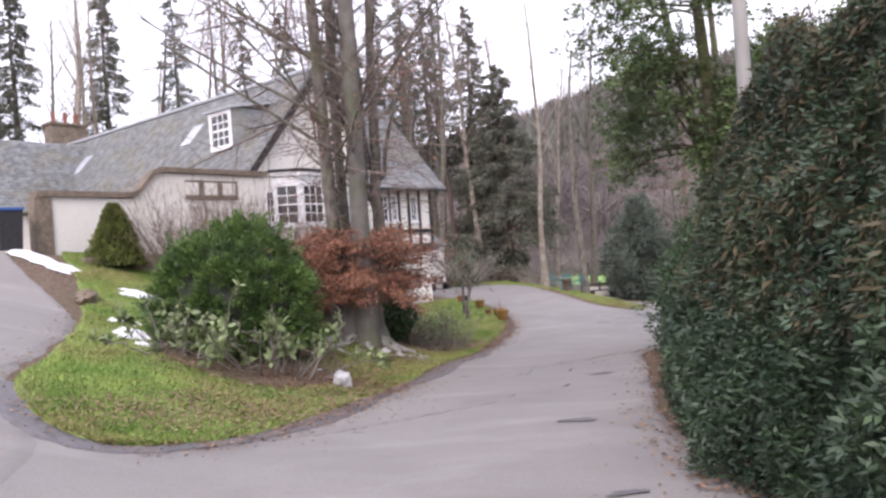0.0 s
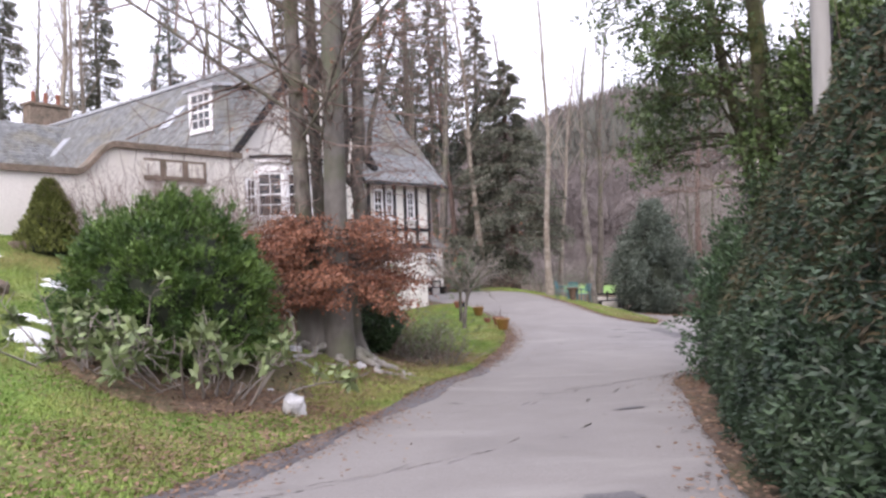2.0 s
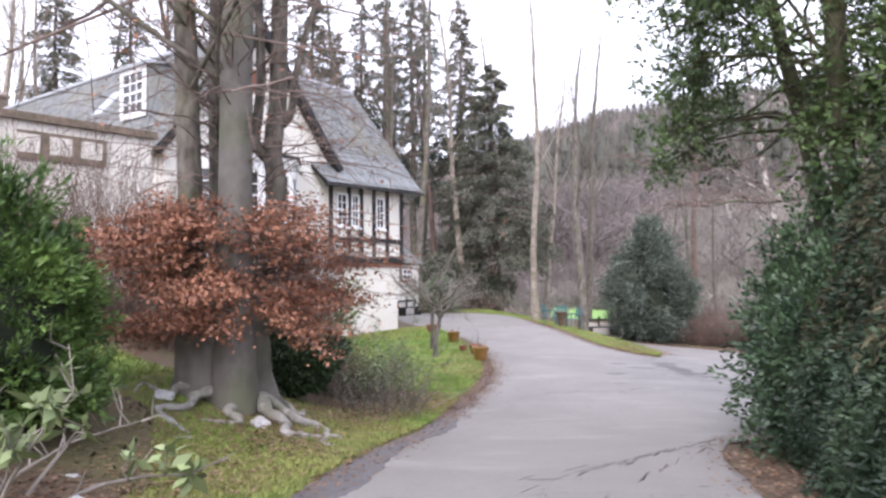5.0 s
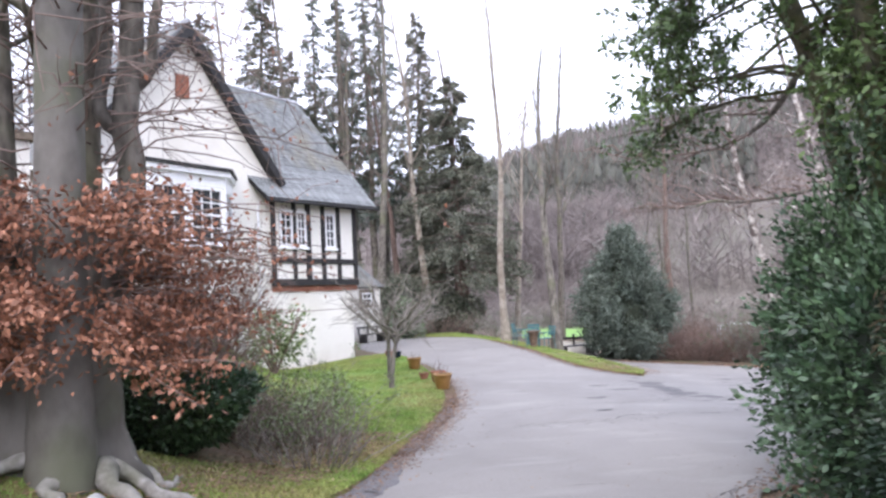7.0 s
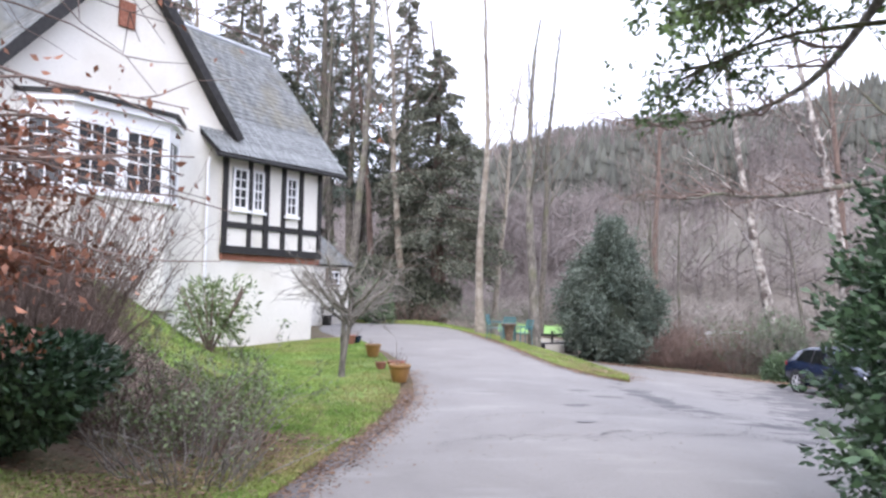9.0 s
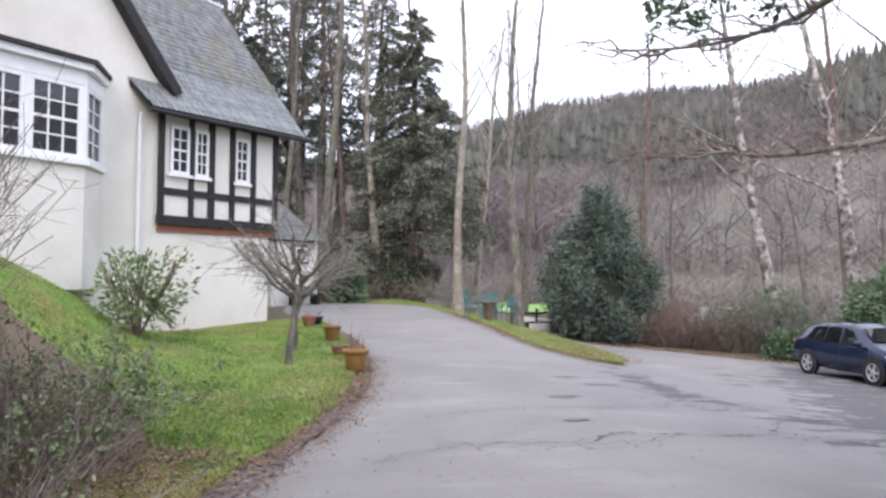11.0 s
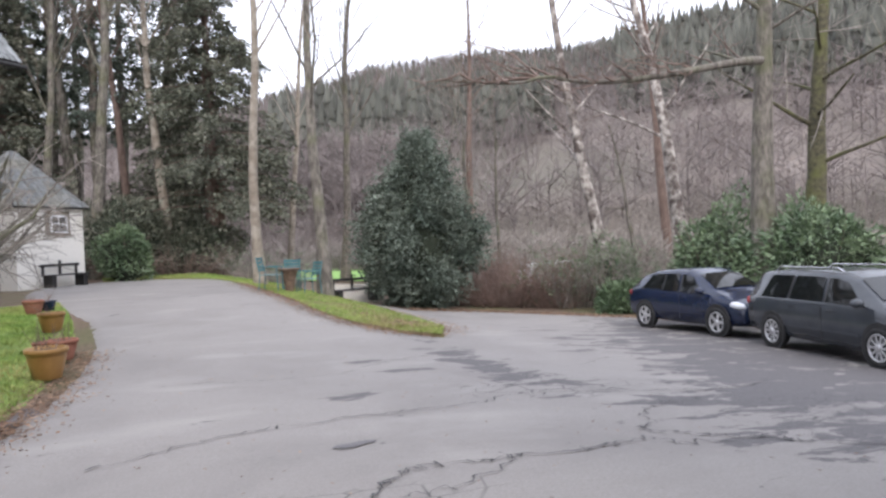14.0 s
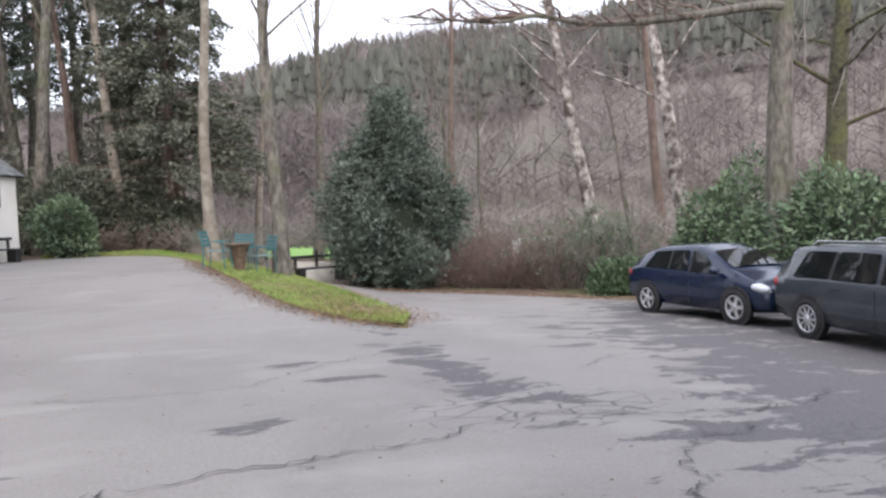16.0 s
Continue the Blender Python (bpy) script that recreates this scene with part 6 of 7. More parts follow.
def car(name, label, rear, front, paint, length, width, height, wheelbase, estate, z_extra=0.0):
    """A parked car from lofted sections; rear and front are the near-side wheel contacts."""
    r, f = Vector(on(*rear)), Vector(on(*front))
    h = (f - r)
    h.z = 0
    h.normalize()
    left = Vector((-h.y, h.x, 0))
    mid = (r + f) / 2 + left * (width / 2 - 0.10)
    ra, fa = float(zg(r.x, r.y)), float(zg(f.x, f.y))
    slope = math.degrees(math.atan2(fa - ra, wheelbase))
    yaw = math.degrees(math.atan2(h.y, h.x))
    t = thing(name, Matrix.Translation((mid.x, mid.y, (ra + fa) / 2 + 0.035)) @ pose(0, 0, 0, 0, -slope, yaw), label, "car")
    L, W, H = length / 2, width / 2, height
    fo = (length - wheelbase) / 2
    # stations: x, half width, sill, belt, roof, roof half width
    if estate:
        S = [(-L, 0.80, 0.42, 0.80, 0.86, 0.66), (-L + 0.06, 0.93, 0.30, 0.90, 1.10, 0.66), (-L + 0.38, 0.98, 0.24, 0.93, H - 0.05, 0.62), (-L + 0.9, 1.0, 0.22, 0.94, H, 0.64), (-0.3, 1.0, 0.2, 0.93, H, 0.65), (0.25, 1.0, 0.2, 0.92, H - 0.03, 0.64), (0.62, 1.0, 0.2, 0.91, H - 0.13, 0.63), (1.22, 0.99, 0.2, 0.90, 0.98, 0.74), (1.34, 0.98, 0.21, 0.86, 0.93, 0.76), (L - 0.45, 0.94, 0.22, 0.74, 0.82, 0.74), (L - 0.10, 0.84, 0.24, 0.60, 0.70, 0.66), (L, 0.66, 0.34, 0.50, 0.54, 0.5)]
    else:
        S = [(-L, 0.78, 0.42, 0.78, 0.86, 0.62), (-L + 0.06, 0.92, 0.30, 0.90, 1.02, 0.62), (-L + 0.45, 0.98, 0.24, 0.97, H - 0.17, 0.60), (-L + 0.95, 1.0, 0.22, 0.95, H - 0.045, 0.63), (-0.25, 1.0, 0.2, 0.91, H, 0.64), (0.1, 1.0, 0.2, 0.90, H - 0.02, 0.63), (0.42, 1.0, 0.2, 0.89, H - 0.12, 0.62), (1.05, 0.99, 0.2, 0.88, 0.98, 0.74), (1.18, 0.98, 0.21, 0.85, 0.93, 0.76), (L - 0.40, 0.93, 0.22, 0.74, 0.80, 0.74), (L - 0.10, 0.82, 0.24, 0.60, 0.68, 0.64), (L, 0.62, 0.34, 0.48, 0.52, 0.46)]
    S = np.array(S)
    xs = np.unique(np.concatenate([np.linspace(-L, L, 44), S[:, 0]]))

    def at_x(x):
        w, sill, belt, roof, rw = [np.interp(x, S[:, 0], S[:, k]) for k in range(1, 6)]
        w *= W
        rw *= W * 1.12
        return w, sill, belt, roof, rw

    def section(x):
        w, sill, belt, roof, rw = at_x(x)
        mb = sill + (belt - sill) * 0.55
        g = max(roof - belt, 0.01)
        half = [(w * 0.80, sill), (w * 0.95, sill + 0.05), (w * 0.995, mb - 0.12), (w, mb), (w * 0.975, belt - 0.02), (w * 0.95, belt), (w * 0.95 + (rw - w * 0.95) * 0.85, belt + g * 0.86), (rw * 0.93, belt + g * 0.96), (rw * 0.6, roof), (0.0, roof + 0.012)]
        return half

    bm = bmesh.new()
    rows = []
    for x in xs:
        hl = section(x)
        ring = [bm.verts.new((x, y, z)) for y, z in hl] + [bm.verts.new((x, -y, z)) for y, z in hl[-2::-1]]
        rows.append(ring)
    arch = [wheelbase / 2, -wheelbase / 2]
    for a, b in zip(rows, rows[1:]):
        n = len(a)
        for k in range(n - 1):
            fc = bm.faces.new((a[k], b[k], b[k + 1], a[k + 1]))
            fc.smooth = True
        bm.faces.new((a[-1], b[-1], b[0], a[0]))
    bm.faces.new(rows[0][::-1])
    bm.faces.new(rows[-1])
    bmesh.ops.recalc_face_normals(bm, faces=bm.faces)
    body = part("body", bm, paint, t)

    def side_point(x, q, s, out=0.018):
        """A point on the glasshouse side: q from belt (0) to roof edge (1)."""
        w, sill, belt, roof, rw = at_x(x)
        g = max(roof - belt, 0.01)
        y0, z0 = w * 0.95, belt
        y1, z1 = w * 0.95 + (rw - w * 0.95) * 0.85, belt + g * 0.86
        return (x, s * (y0 + (y1 - y0) * q + out), z0 + (z1 - z0) * q)

    def pane(name, poly, s, material, label=""):
        """Glass laid over the side between belt and roof; poly of (x, q)."""
        bm = bmesh.new()
        n = 8
        lo, hi = poly
        grid = []
        for k in range(n + 1):
            u = k / n
            xa, xb = lo[0] + (lo[1] - lo[0]) * u, hi[0] + (hi[1] - hi[0]) * u
            grid.append([bm.verts.new(side_point(xa + (xb - xa) * j / 4, 0.05 + 0.88 * j / 4, s)) for j in range(5)])
        for a, b in zip(grid, grid[1:]):
            for j in range(4):
                fc = bm.faces.new((a[j], b[j], b[j + 1], a[j + 1]))
                fc.smooth = True
        bmesh.ops.recalc_face_normals(bm, faces=bm.faces)
        return part(name, bm, material, t, label)

    wx = (0.62, 1.16) if estate else (0.44, 1.0)
    for s in (-1, 1):
        if estate:
            pane("side_window", ((-L + 0.55, -0.92), (-L + 0.75, -0.86)), s, CARGLASS)
            pane("side_window", ((-0.84, 0.02), (-0.76, -0.02)), s, CARGLASS)
            pane("side_window", ((0.12, 1.05), (0.10, 0.50)), s, CARGLASS)
        else:
            pane("side_window", ((-L + 0.62, -0.62), (-L + 0.85, -0.6)), s, CARGLASS)
            pane("side_window", ((-0.56, -0.04), (-0.54, -0.08)), s, CARGLASS)
            pane("side_window", ((0.04, 0.88), (0.02, 0.34)), s, CARGLASS)
        for x in ((-0.88, 0.06) if estate else (-0.6, 0.0)):
            pane("door_pillar", ((x, x + 0.06), (x, x + 0.06)), s, BLACKPLASTIC)
        # mirrors, handles, sill trim
        bm = bmesh.new()
        bmesh.ops.create_icosphere(bm, subdivisions=2, radius=1)
        for v in bm.verts:
            v.co = Vector((v.co.x * 0.09 + (0.98 if estate else 0.82), v.co.y * 0.12 + s * (W + 0.07), v.co.z * 0.075 + 0.98))
        part("mirror", bm, paint, t, "door mirror")
        for x in ((-0.72, 0.26) if estate else (-0.5, 0.2)):
            boxpart("door_handle", (x - 0.1, s * W * 0.985 - 0.012, 0.80, x + 0.1, s * W * 0.985 + 0.022, 0.835), paint, t, bevel=0.008)
        boxpart("side_trim", (-wheelbase / 2 + 0.42, s * W * 0.995 - 0.01, 0.44, wheelbase / 2 - 0.42, s * W * 0.995 + 0.012, 0.485), paint, t, bevel=0.005)
        boxpart("door_gap", (0.03, s * W * 0.998 - 0.004, 0.30, 0.04, s * W * 0.998 + 0.004, 0.86), BLACKPLASTIC, t)
        # headlamp, tail lamp
        for nm, x, zz, m, sx in (("headlight", L - 0.34, 0.68, LAMPGLASS, 0.24), ("tail_light", -L + 0.10, 0.84, REDPAINT, 0.09)):
            w = at_x(x)[0]
            bm = bmesh.new()
            bmesh.ops.create_icosphere(bm, subdivisions=2, radius=1)
            for v in bm.verts:
                v.co = Vector((v.co.x * sx + x, v.co.y * 0.12 + s * (w - 0.10), v.co.z * 0.085 + zz + v.co.x * -0.03))
            part(nm, bm, m, t)
        for a in arch:
            # arch lining and wheel
            bm = bmesh.new()
            bmesh.ops.create_cone(bm, cap_ends=True, segments=28, radius1=0.37, radius2=0.37, depth=0.03, matrix=Matrix.Translation((a, s * (W * 0.995 - 0.008), 0.33)) @ pose(0, 0, 0, 90))
            part("wheel_arch", bm, BLACKPLASTIC, t)
            wh = new("wheel")
            wh.parent = t
            wh.matrix_basis = pose(a, s * (W - 0.075), 0.315, 90 if s < 0 else -90, 0, 0)
            bm = bmesh.new()
            lathe(bm, [(0.21, -0.10), (0.29, -0.10), (0.315, -0.07), (0.318, 0.05), (0.30, 0.09), (0.225, 0.10), (0.215, 0.07)], 28)
            part("tyre", bm, TYRE, wh)
            bm = bmesh.new()
            lathe(bm, [(0.218, 0.04), (0.220, 0.095), (0.195, 0.095), (0.19, 0.04)], 28)
            for k in range(10 if estate else 5):
                q = 2 * math.pi * k / (10 if estate else 5)
                ww = 0.018 if estate else 0.034
                vs = box(bm, 0.03, -ww, 0.055, 0.20, ww, 0.088, 0.006)
                bmesh.ops.rotate(bm, cent=(0, 0, 0), matrix=Matrix.Rotation(q, 3, "Z"), verts=vs)
            lathe(bm, [(0.06, 0.05), (0.06, 0.09), (0.03, 0.098)], 14)
            part("rim", bm, RIM, wh, "silver alloy rim")
            bm = bmesh.new()
            bmesh.ops.create_cone(bm, cap_ends=True, segments=24, radius1=0.2, radius2=0.2, depth=0.02, matrix=Matrix.Translation((0, 0, 0.03)))
            part("brake_disc", bm, BLACKPLASTIC, wh)
    # windscreen and rear screen over the loft
    for nm, x0, x1 in (("windscreen", wx[0], wx[1]), ("rear_screen", -L + 0.36, -L + 0.10)):
        bm = bmesh.new()
        grid = []
        for k in range(9):
            x = x0 + (x1 - x0) * k / 8
            w, sill, belt, roof, rw = at_x(x)
            g = max(roof - belt, 0.01)
            e = rw * 0.88
            grid.append([bm.verts.new((x + (0.004 if nm == "windscreen" else -0.004), e * j, belt + g * (0.97 if abs(j) > 0.9 else 0.985) + 0.018 + 0.018 * (1 - j * j))) for j in (-1, -0.7, -0.35, 0, 0.35, 0.7, 1)])
        for a, b in zip(grid, grid[1:]):
            for j in range(6):
                fc = bm.faces.new((a[j], b[j], b[j + 1], a[j + 1]))
                fc.smooth = True
        bmesh.ops.recalc_face_normals(bm, faces=bm.faces)
        part(nm, bm, CARGLASS, t)
    boxpart("front_grille", (L - 0.10, -0.38, 0.50, L + 0.012, 0.38, 0.60), BLACKPLASTIC, t, bevel=0.02)
    boxpart("lower_grille", (L - 0.10, -0.55, 0.30, L - 0.01, 0.55, 0.40), BLACKPLASTIC, t, bevel=0.02)
    boxpart("number_plate", (L + 0.013, -0.26, 0.405, L + 0.022, 0.26, 0.495), WHITEPAINT, t)
    if estate:
        for s in (-1, 1):
            bm = bmesh.new()
            tube(bm, [(-L + 0.7, s * W * 0.63, H - 0.02), (-L + 0.8, s * W * 0.63, H + 0.04), (0.1, s * W * 0.63, H + 0.04), (0.25, s * W * 0.63, H - 0.03)], 0.016, 8)
            part("roof_rail", bm, CHROME, t, "slim metal roof rail")
    return t


car("hatchback_car", "dark blue hatchback parked at the drive edge", (17.86, 31.12), (17.68, 28.66), BLUECAR, 3.97, 1.68, 1.44, 2.47, False)
car("estate_car", "dark grey estate car with roof rails, parked", (17.2, 26.82), (16.48, 24.28), GREYCAR, 4.52, 1.77, 1.47, 2.64, True)
car("parked_car", "white car half hidden behind the shrubs", (23.2, 44.2), (25.4, 43.2), WHITECAR, 4.2, 1.7, 1.45, 2.5, False)

# ---------------------------------------------------------------- garden furniture, pots, small things


def slat_chair(at, yaw):
    t = thing("garden_chair", pose(*on(*at, 0.09), 0, 0, yaw), "teal slatted metal garden chair on the verge", "chair", "garden chairs round the table")
    for k in range(5):
        y = -0.2 + 0.1 * k
        boxpart("seat_slat", (-0.22, y - 0.04, 0.42, 0.22, y + 0.04, 0.44), PALETEAL, t, bevel=0.006)
    for k in range(4):
        z = 0.54 + 0.10 * k
        boxpart("back_slat", (-0.22, 0.24 + 0.03 * k, z, 0.22, 0.26 + 0.03 * k, z + 0.075), TEAL, t, bevel=0.006)
    for s in (-1, 1):
        for nm, pts in (("back_leg", [(s * 0.23, 0.34, 0.93), (s * 0.23, 0.24, 0.45), (s * 0.24, 0.28, 0.0)]), ("front_leg", [(s * 0.23, -0.24, 0.64), (s * 0.23, -0.24, 0.42), (s * 0.24, -0.27, 0.0)]), ("arm_rest", [(s * 0.23, 0.27, 0.64), (s * 0.25, 0.0, 0.66), (s * 0.23, -0.26, 0.64)])):
            bm = bmesh.new()
            tube(bm, pts, 0.016, 6)
            part(nm, bm, TEAL, t)
    return t


slat_chair((9.9, 37.3), 60)
slat_chair((11.0, 37.5), -75)
slat_chair((10.7, 38.3), -20)
t = thing("garden_table", pose(*on(10.45, 37.5, 0.09)), "small round brown tub table on the verge", "table")
bm = bmesh.new()
lathe(bm, [(0.30, 0.62), (0.32, 0.63), (0.32, 0.655), (0.30, 0.665)], 24)
part("tabletop", bm, BROWNWOOD, t)
bm = bmesh.new()
lathe(bm, [(0.13, 0.0), (0.125, 0.05), (0.16, 0.32), (0.23, 0.55), (0.27, 0.618)], 24)
part("pedestal", bm, BROWNWOOD, t, "tapering brown tub base")


def bench(at, yaw, label, dz=0.035):
    t = thing("bench", pose(*on(*at, dz), 0, 0, yaw), label, "bench")
    for k in range(3):
        boxpart("seat_plank", (-0.85, -0.22 + 0.15 * k, 0.40, 0.85, -0.09 + 0.15 * k, 0.45), BLACKWOOD, t, bevel=0.008)
    boxpart("back_rail", (-0.85, 0.24, 0.72, 0.85, 0.29, 0.82), BLACKWOOD, t, bevel=0.008)
    for x in (-0.72, 0.0, 0.72):
        boxpart("back_post", (x - 0.04, 0.245 if x else 0.24, 0.451, x + 0.04, 0.30, 0.72 if x else 0.95), BLACKWOOD, t, bevel=0.006)
    for x in (-0.68, 0.68):
        boxpart("leg", (x - 0.09, -0.2, 0.0, x + 0.09, 0.22, 0.399), BLACKWOOD, t, bevel=0.01)
    return t


bench((4.45, 46.2), 46, "black wooden bench against the white annex")
bench((13.55, 41.0), 10, "black wooden bench beside the lower drive")

# pale low wall end behind the lower bench
t = thing("low_wall", pose(*on(13.9, 41.75, -0.02), 0, 0, -15), "low pale rendered wall behind the black bench", "wall")
bm = bmesh.new()
prism(bm, [(-0.9, 0.0), (0.85, 0.0), (0.95, 0.55), (-0.9, 0.72)], -0.12, 0.12)
part("wall_body", bm, HARL, t)
boxpart("cope", (-0.95, -0.16, 0.722, -0.2, 0.16, 0.77), SANDSTONE, t, bevel=0.012)

POTS = [((5.05, 27.6), 0.24, 0.40, GLAZED, "ochre glazed pot on the lawn edge"), ((5.15, 29.0), 0.21, 0.30, TERRACOTTA, "terracotta pot with a bare plant"), ((4.85, 29.7), 0.14, 0.18, TERRACOTTA, "small terracotta pot on the grass"),
        ((4.85, 31.9), 0.22, 0.36, GLAZED, "ochre glazed pot near the apple tree"), ((4.35, 34.6), 0.20, 0.30, TERRACOTTA, "terracotta pot near the house wall"), ((4.6, 34.9), 0.16, 0.24, BLUECAR, "dark blue pot beside a terracotta one")]
for k, (at, r, h, m, lab) in enumerate(POTS):
    t = thing("plant_pot", pose(*on(*at, 0.05)), lab, "plant pot", "pots along the lawn")
    bm = bmesh.new()
    lathe(bm, [(r * 0.62, 0), (r * 0.7, 0.02), (r * 0.95, h * 0.7), (r * 0.97, h * 0.82), (r * 1.06, h * 0.84), (r * 1.08, h * 0.97), (r * 1.02, h), (r * 0.92, h * 0.99), (r * 0.88, h * 0.88)], 24)
    part("pot", bm, m, t)
    bm = bmesh.new()
    lathe(bm, [(r * 0.87, h * 0.85), (r * 0.87, h * 0.90), (0.01, h * 0.93)], 16)
    part("soil", bm, SOIL, t)
    g = np.random.default_rng(300 + k)
    b = []
    for j in range(9):
        d = g.normal(size=3) * 0.10 + np.array([0, 0, 0.16 if j else (0.55 if k < 2 else 0.2)])
        s = np.array([g.uniform(-0.5, 0.5) * r, g.uniform(-0.5, 0.5) * r, h * 0.9])
        b.append((np.array([s, s + d * 0.5 + g.normal(size=3) * 0.01, s + d]), [0.006, 0.005, 0.003], 2))
    v, f = tubes(b, 5)
    raw("stem_thicket", v, f, TWIG, t)

# wheeled bin by the gate pillar
t = thing("wheeled_bin", pose(*on(-8.35, 17.75, 0.04), 0, 0, 40), "dark wheeled bin with a blue lid", "bin")
bm = bmesh.new()
vs = box(bm, -0.27, -0.33, 0.08, 0.27, 0.33, 0.98, 0.02)
for v in bm.verts:
    k = 0.86 + 0.14 * v.co.z
    v.co.x *= k
    v.co.y *= k
part("body", bm, BLACKPLASTIC, t)
bm = bmesh.new()
vs = box(bm, -0.29, -0.36, 0.982, 0.29, 0.36, 1.06, 0.025)
part("lid", bm, BLUELID, t, "blue lid")
for s in (-1, 1):
    bm = bmesh.new()
    bmesh.ops.create_cone(bm, cap_ends=True, segments=16, radius1=0.10, radius2=0.10, depth=0.05, matrix=Matrix.Translation((s * 0.25, 0.30, 0.10)) @ pose(0, 0, 0, 0, 90, 0))
    part("wheel", bm, TYRE, t)

# stones
def stone(at, sx, sy, sz, seed, material=ROCK, label="pale angular stone on the bank"):
    bm = bmesh.new()
    bmesh.ops.create_icosphere(bm, subdivisions=3, radius=1)
    for v in bm.verts:
        d = v.co.normalized()
        k = 1 + 0.35 * noise.noise(d * 1.4 + Vector((seed, 0, 0))) + 0.12 * noise.noise(d * 4 + Vector((0, seed, 0)))
        q = d * k
        q = Vector((round(q.x * 2.4) / 2.4 * 0.4 + q.x * 0.6, round(q.y * 2.4) / 2.4 * 0.4 + q.y * 0.6, q.z))
        v.co = Vector((q.x * sx, q.y * sy, q.z * sz + sz * 0.5))
    ob = part("stone", bm, material)
    ob.matrix_world = pose(*on(*at, 0.02), 0, 0, seed * 40)
    return tagged(ob, label, "stone")


stone((-0.56, 11.85), 0.21, 0.13, 0.19, 3)
stone((-1.0, 12.9), 0.09, 0.07, 0.06, 5, label="small grey stone beside the shrub")
stone((-5.6, 14.9), 0.32, 0.22, 0.16, 7, SANDSTONE, "mossy brown boulder at the lawn corner")
stone((-0.9, 15.4), 0.14, 0.1, 0.09, 9, label="grey stone among the beech roots")
stone((2.62, 5.35), 0.06, 0.05, 0.03, 13, SNOW, "small white scrap among the fallen leaves")
stone((2.75, 5.15), 0.035, 0.03, 0.02, 15, SNOW, "small white scrap among the fallen leaves")
stone((0.2, 15.3), 0.16, 0.12, 0.08, 11, label="grey stone below the beech roots")

# old snow lying on the lawn
for k, (x, y, rx, ry) in enumerate([(-4.0, 12.9, 0.55, 0.4), (-3.3, 12.3, 0.4, 0.16), (-4.6, 13.9, 0.3, 0.2), (-5.0, 16.3, 0.5, 0.3), (-3.7, 12.2, 0.2, 0.12), (-7.0, 16.9, 0.6, 0.25), (-7.7, 17.2, 0.4, 0.3)]):
    bm = bmesh.new()
    n, rings = 26, 4
    g = np.random.default_rng(400 + k)
    ph = g.uniform(0, 6, 4)
    prev = None
    c = bm.verts.new((x, y, float(zg(x, y)) + 0.095))
    for q in range(1, rings + 1):
        cur = []
        for j in range(n):
            a = 2 * math.pi * j / n
            e = 1 + 0.28 * math.sin(3 * a + ph[0]) + 0.2 * math.sin(5 * a + ph[1]) + 0.12 * math.sin(9 * a + ph[2])
            px_, py_ = x + math.cos(a) * rx * e * q / rings, y + math.sin(a) * ry * e * q / rings
            cur.append(bm.verts.new((px_, py_, float(zg(px_, py_)) + (0.09 if q < rings else 0.03))))
        for j in range(n):
            if prev:
                bm.faces.new((prev[j], cur[j], cur[(j + 1) % n], prev[(j + 1) % n]))
            else:
                bm.faces.new((c, cur[j], cur[(j + 1) % n]))
        prev = cur
    bmesh.ops.recalc_face_normals(bm, faces=bm.faces)
    tagged(part("snow_patch", bm, SNOW), "thin melting snow patch on the grass", "snow", "snow patches")

# ---------------------------------------------------------------- worn asphalt


def blotch(name, x, y, rx, ry, turn, seed, material, label, dz=0.042, n=64):
    """An irregular patch laid on the drive."""
    g = np.random.default_rng(seed)
    ph, am = g.uniform(0, 6.28, 14), g.uniform(0.3, 1, 14)
    bm = bmesh.new()
    c = bm.verts.new((x, y, float(zg(x, y)) + dz))
    ca, sa = math.cos(radians(turn)), math.sin(radians(turn))
    prev = None
    for q in (0.45, 0.8, 1.0):
        cur = []
        for j in range(n):
            a = 2 * math.pi * j / n
            e = 1 + sum(am[w] * 0.42 / (w + 1.2) * math.sin((w + 2) * a + ph[w]) for w in range(14))
            u, v = math.cos(a) * rx * e * q, math.sin(a) * ry * e * q
            px_, py_ = x + u * ca - v * sa, y + u * sa + v * ca
            cur.append(bm.verts.new((px_, py_, float(zg(px_, py_)) + dz)))
        for j in range(n):
            if prev:
                bm.faces.new((prev[j], cur[j], cur[(j + 1) % n], prev[(j + 1) % n]))
            else:
                bm.faces.new((c, cur[j], cur[(j + 1) % n]))
        prev = cur
    bmesh.ops.recalc_face_normals(bm, faces=bm.faces)
    return tagged(part(name, bm, material), label, "asphalt patch", kind="structure")


for k, (x, y, rx, ry, tn) in enumerate([(2.2, 7.8, 0.22, 0.10, 0), (3.8, 11.8, 0.22, 0.07, 10), (1.7, 4.9, 0.14, 0.06, 0), (7.55, 22.85, 0.17, 0.07, 20)]):
    blotch("asphalt_patch", x, y, rx, ry, tn, 500 + k, DAMP, "dark damp worn patch in the asphalt")


def offset(line, d0, d1):
    """A line moved sideways, by d0 at its start and d1 at its end."""
    c = curve2(line, 60)
    d = np.gradient(c, axis=0)
    d /= np.linalg.norm(d, axis=1)[:, None]
    k = np.linspace(d0, d1, 60)[:, None] * (1 + 0.35 * np.sin(np.linspace(0, 19, 60)))[:, None]
    return c + np.stack([d[:, 1], -d[:, 0]], 1) * k


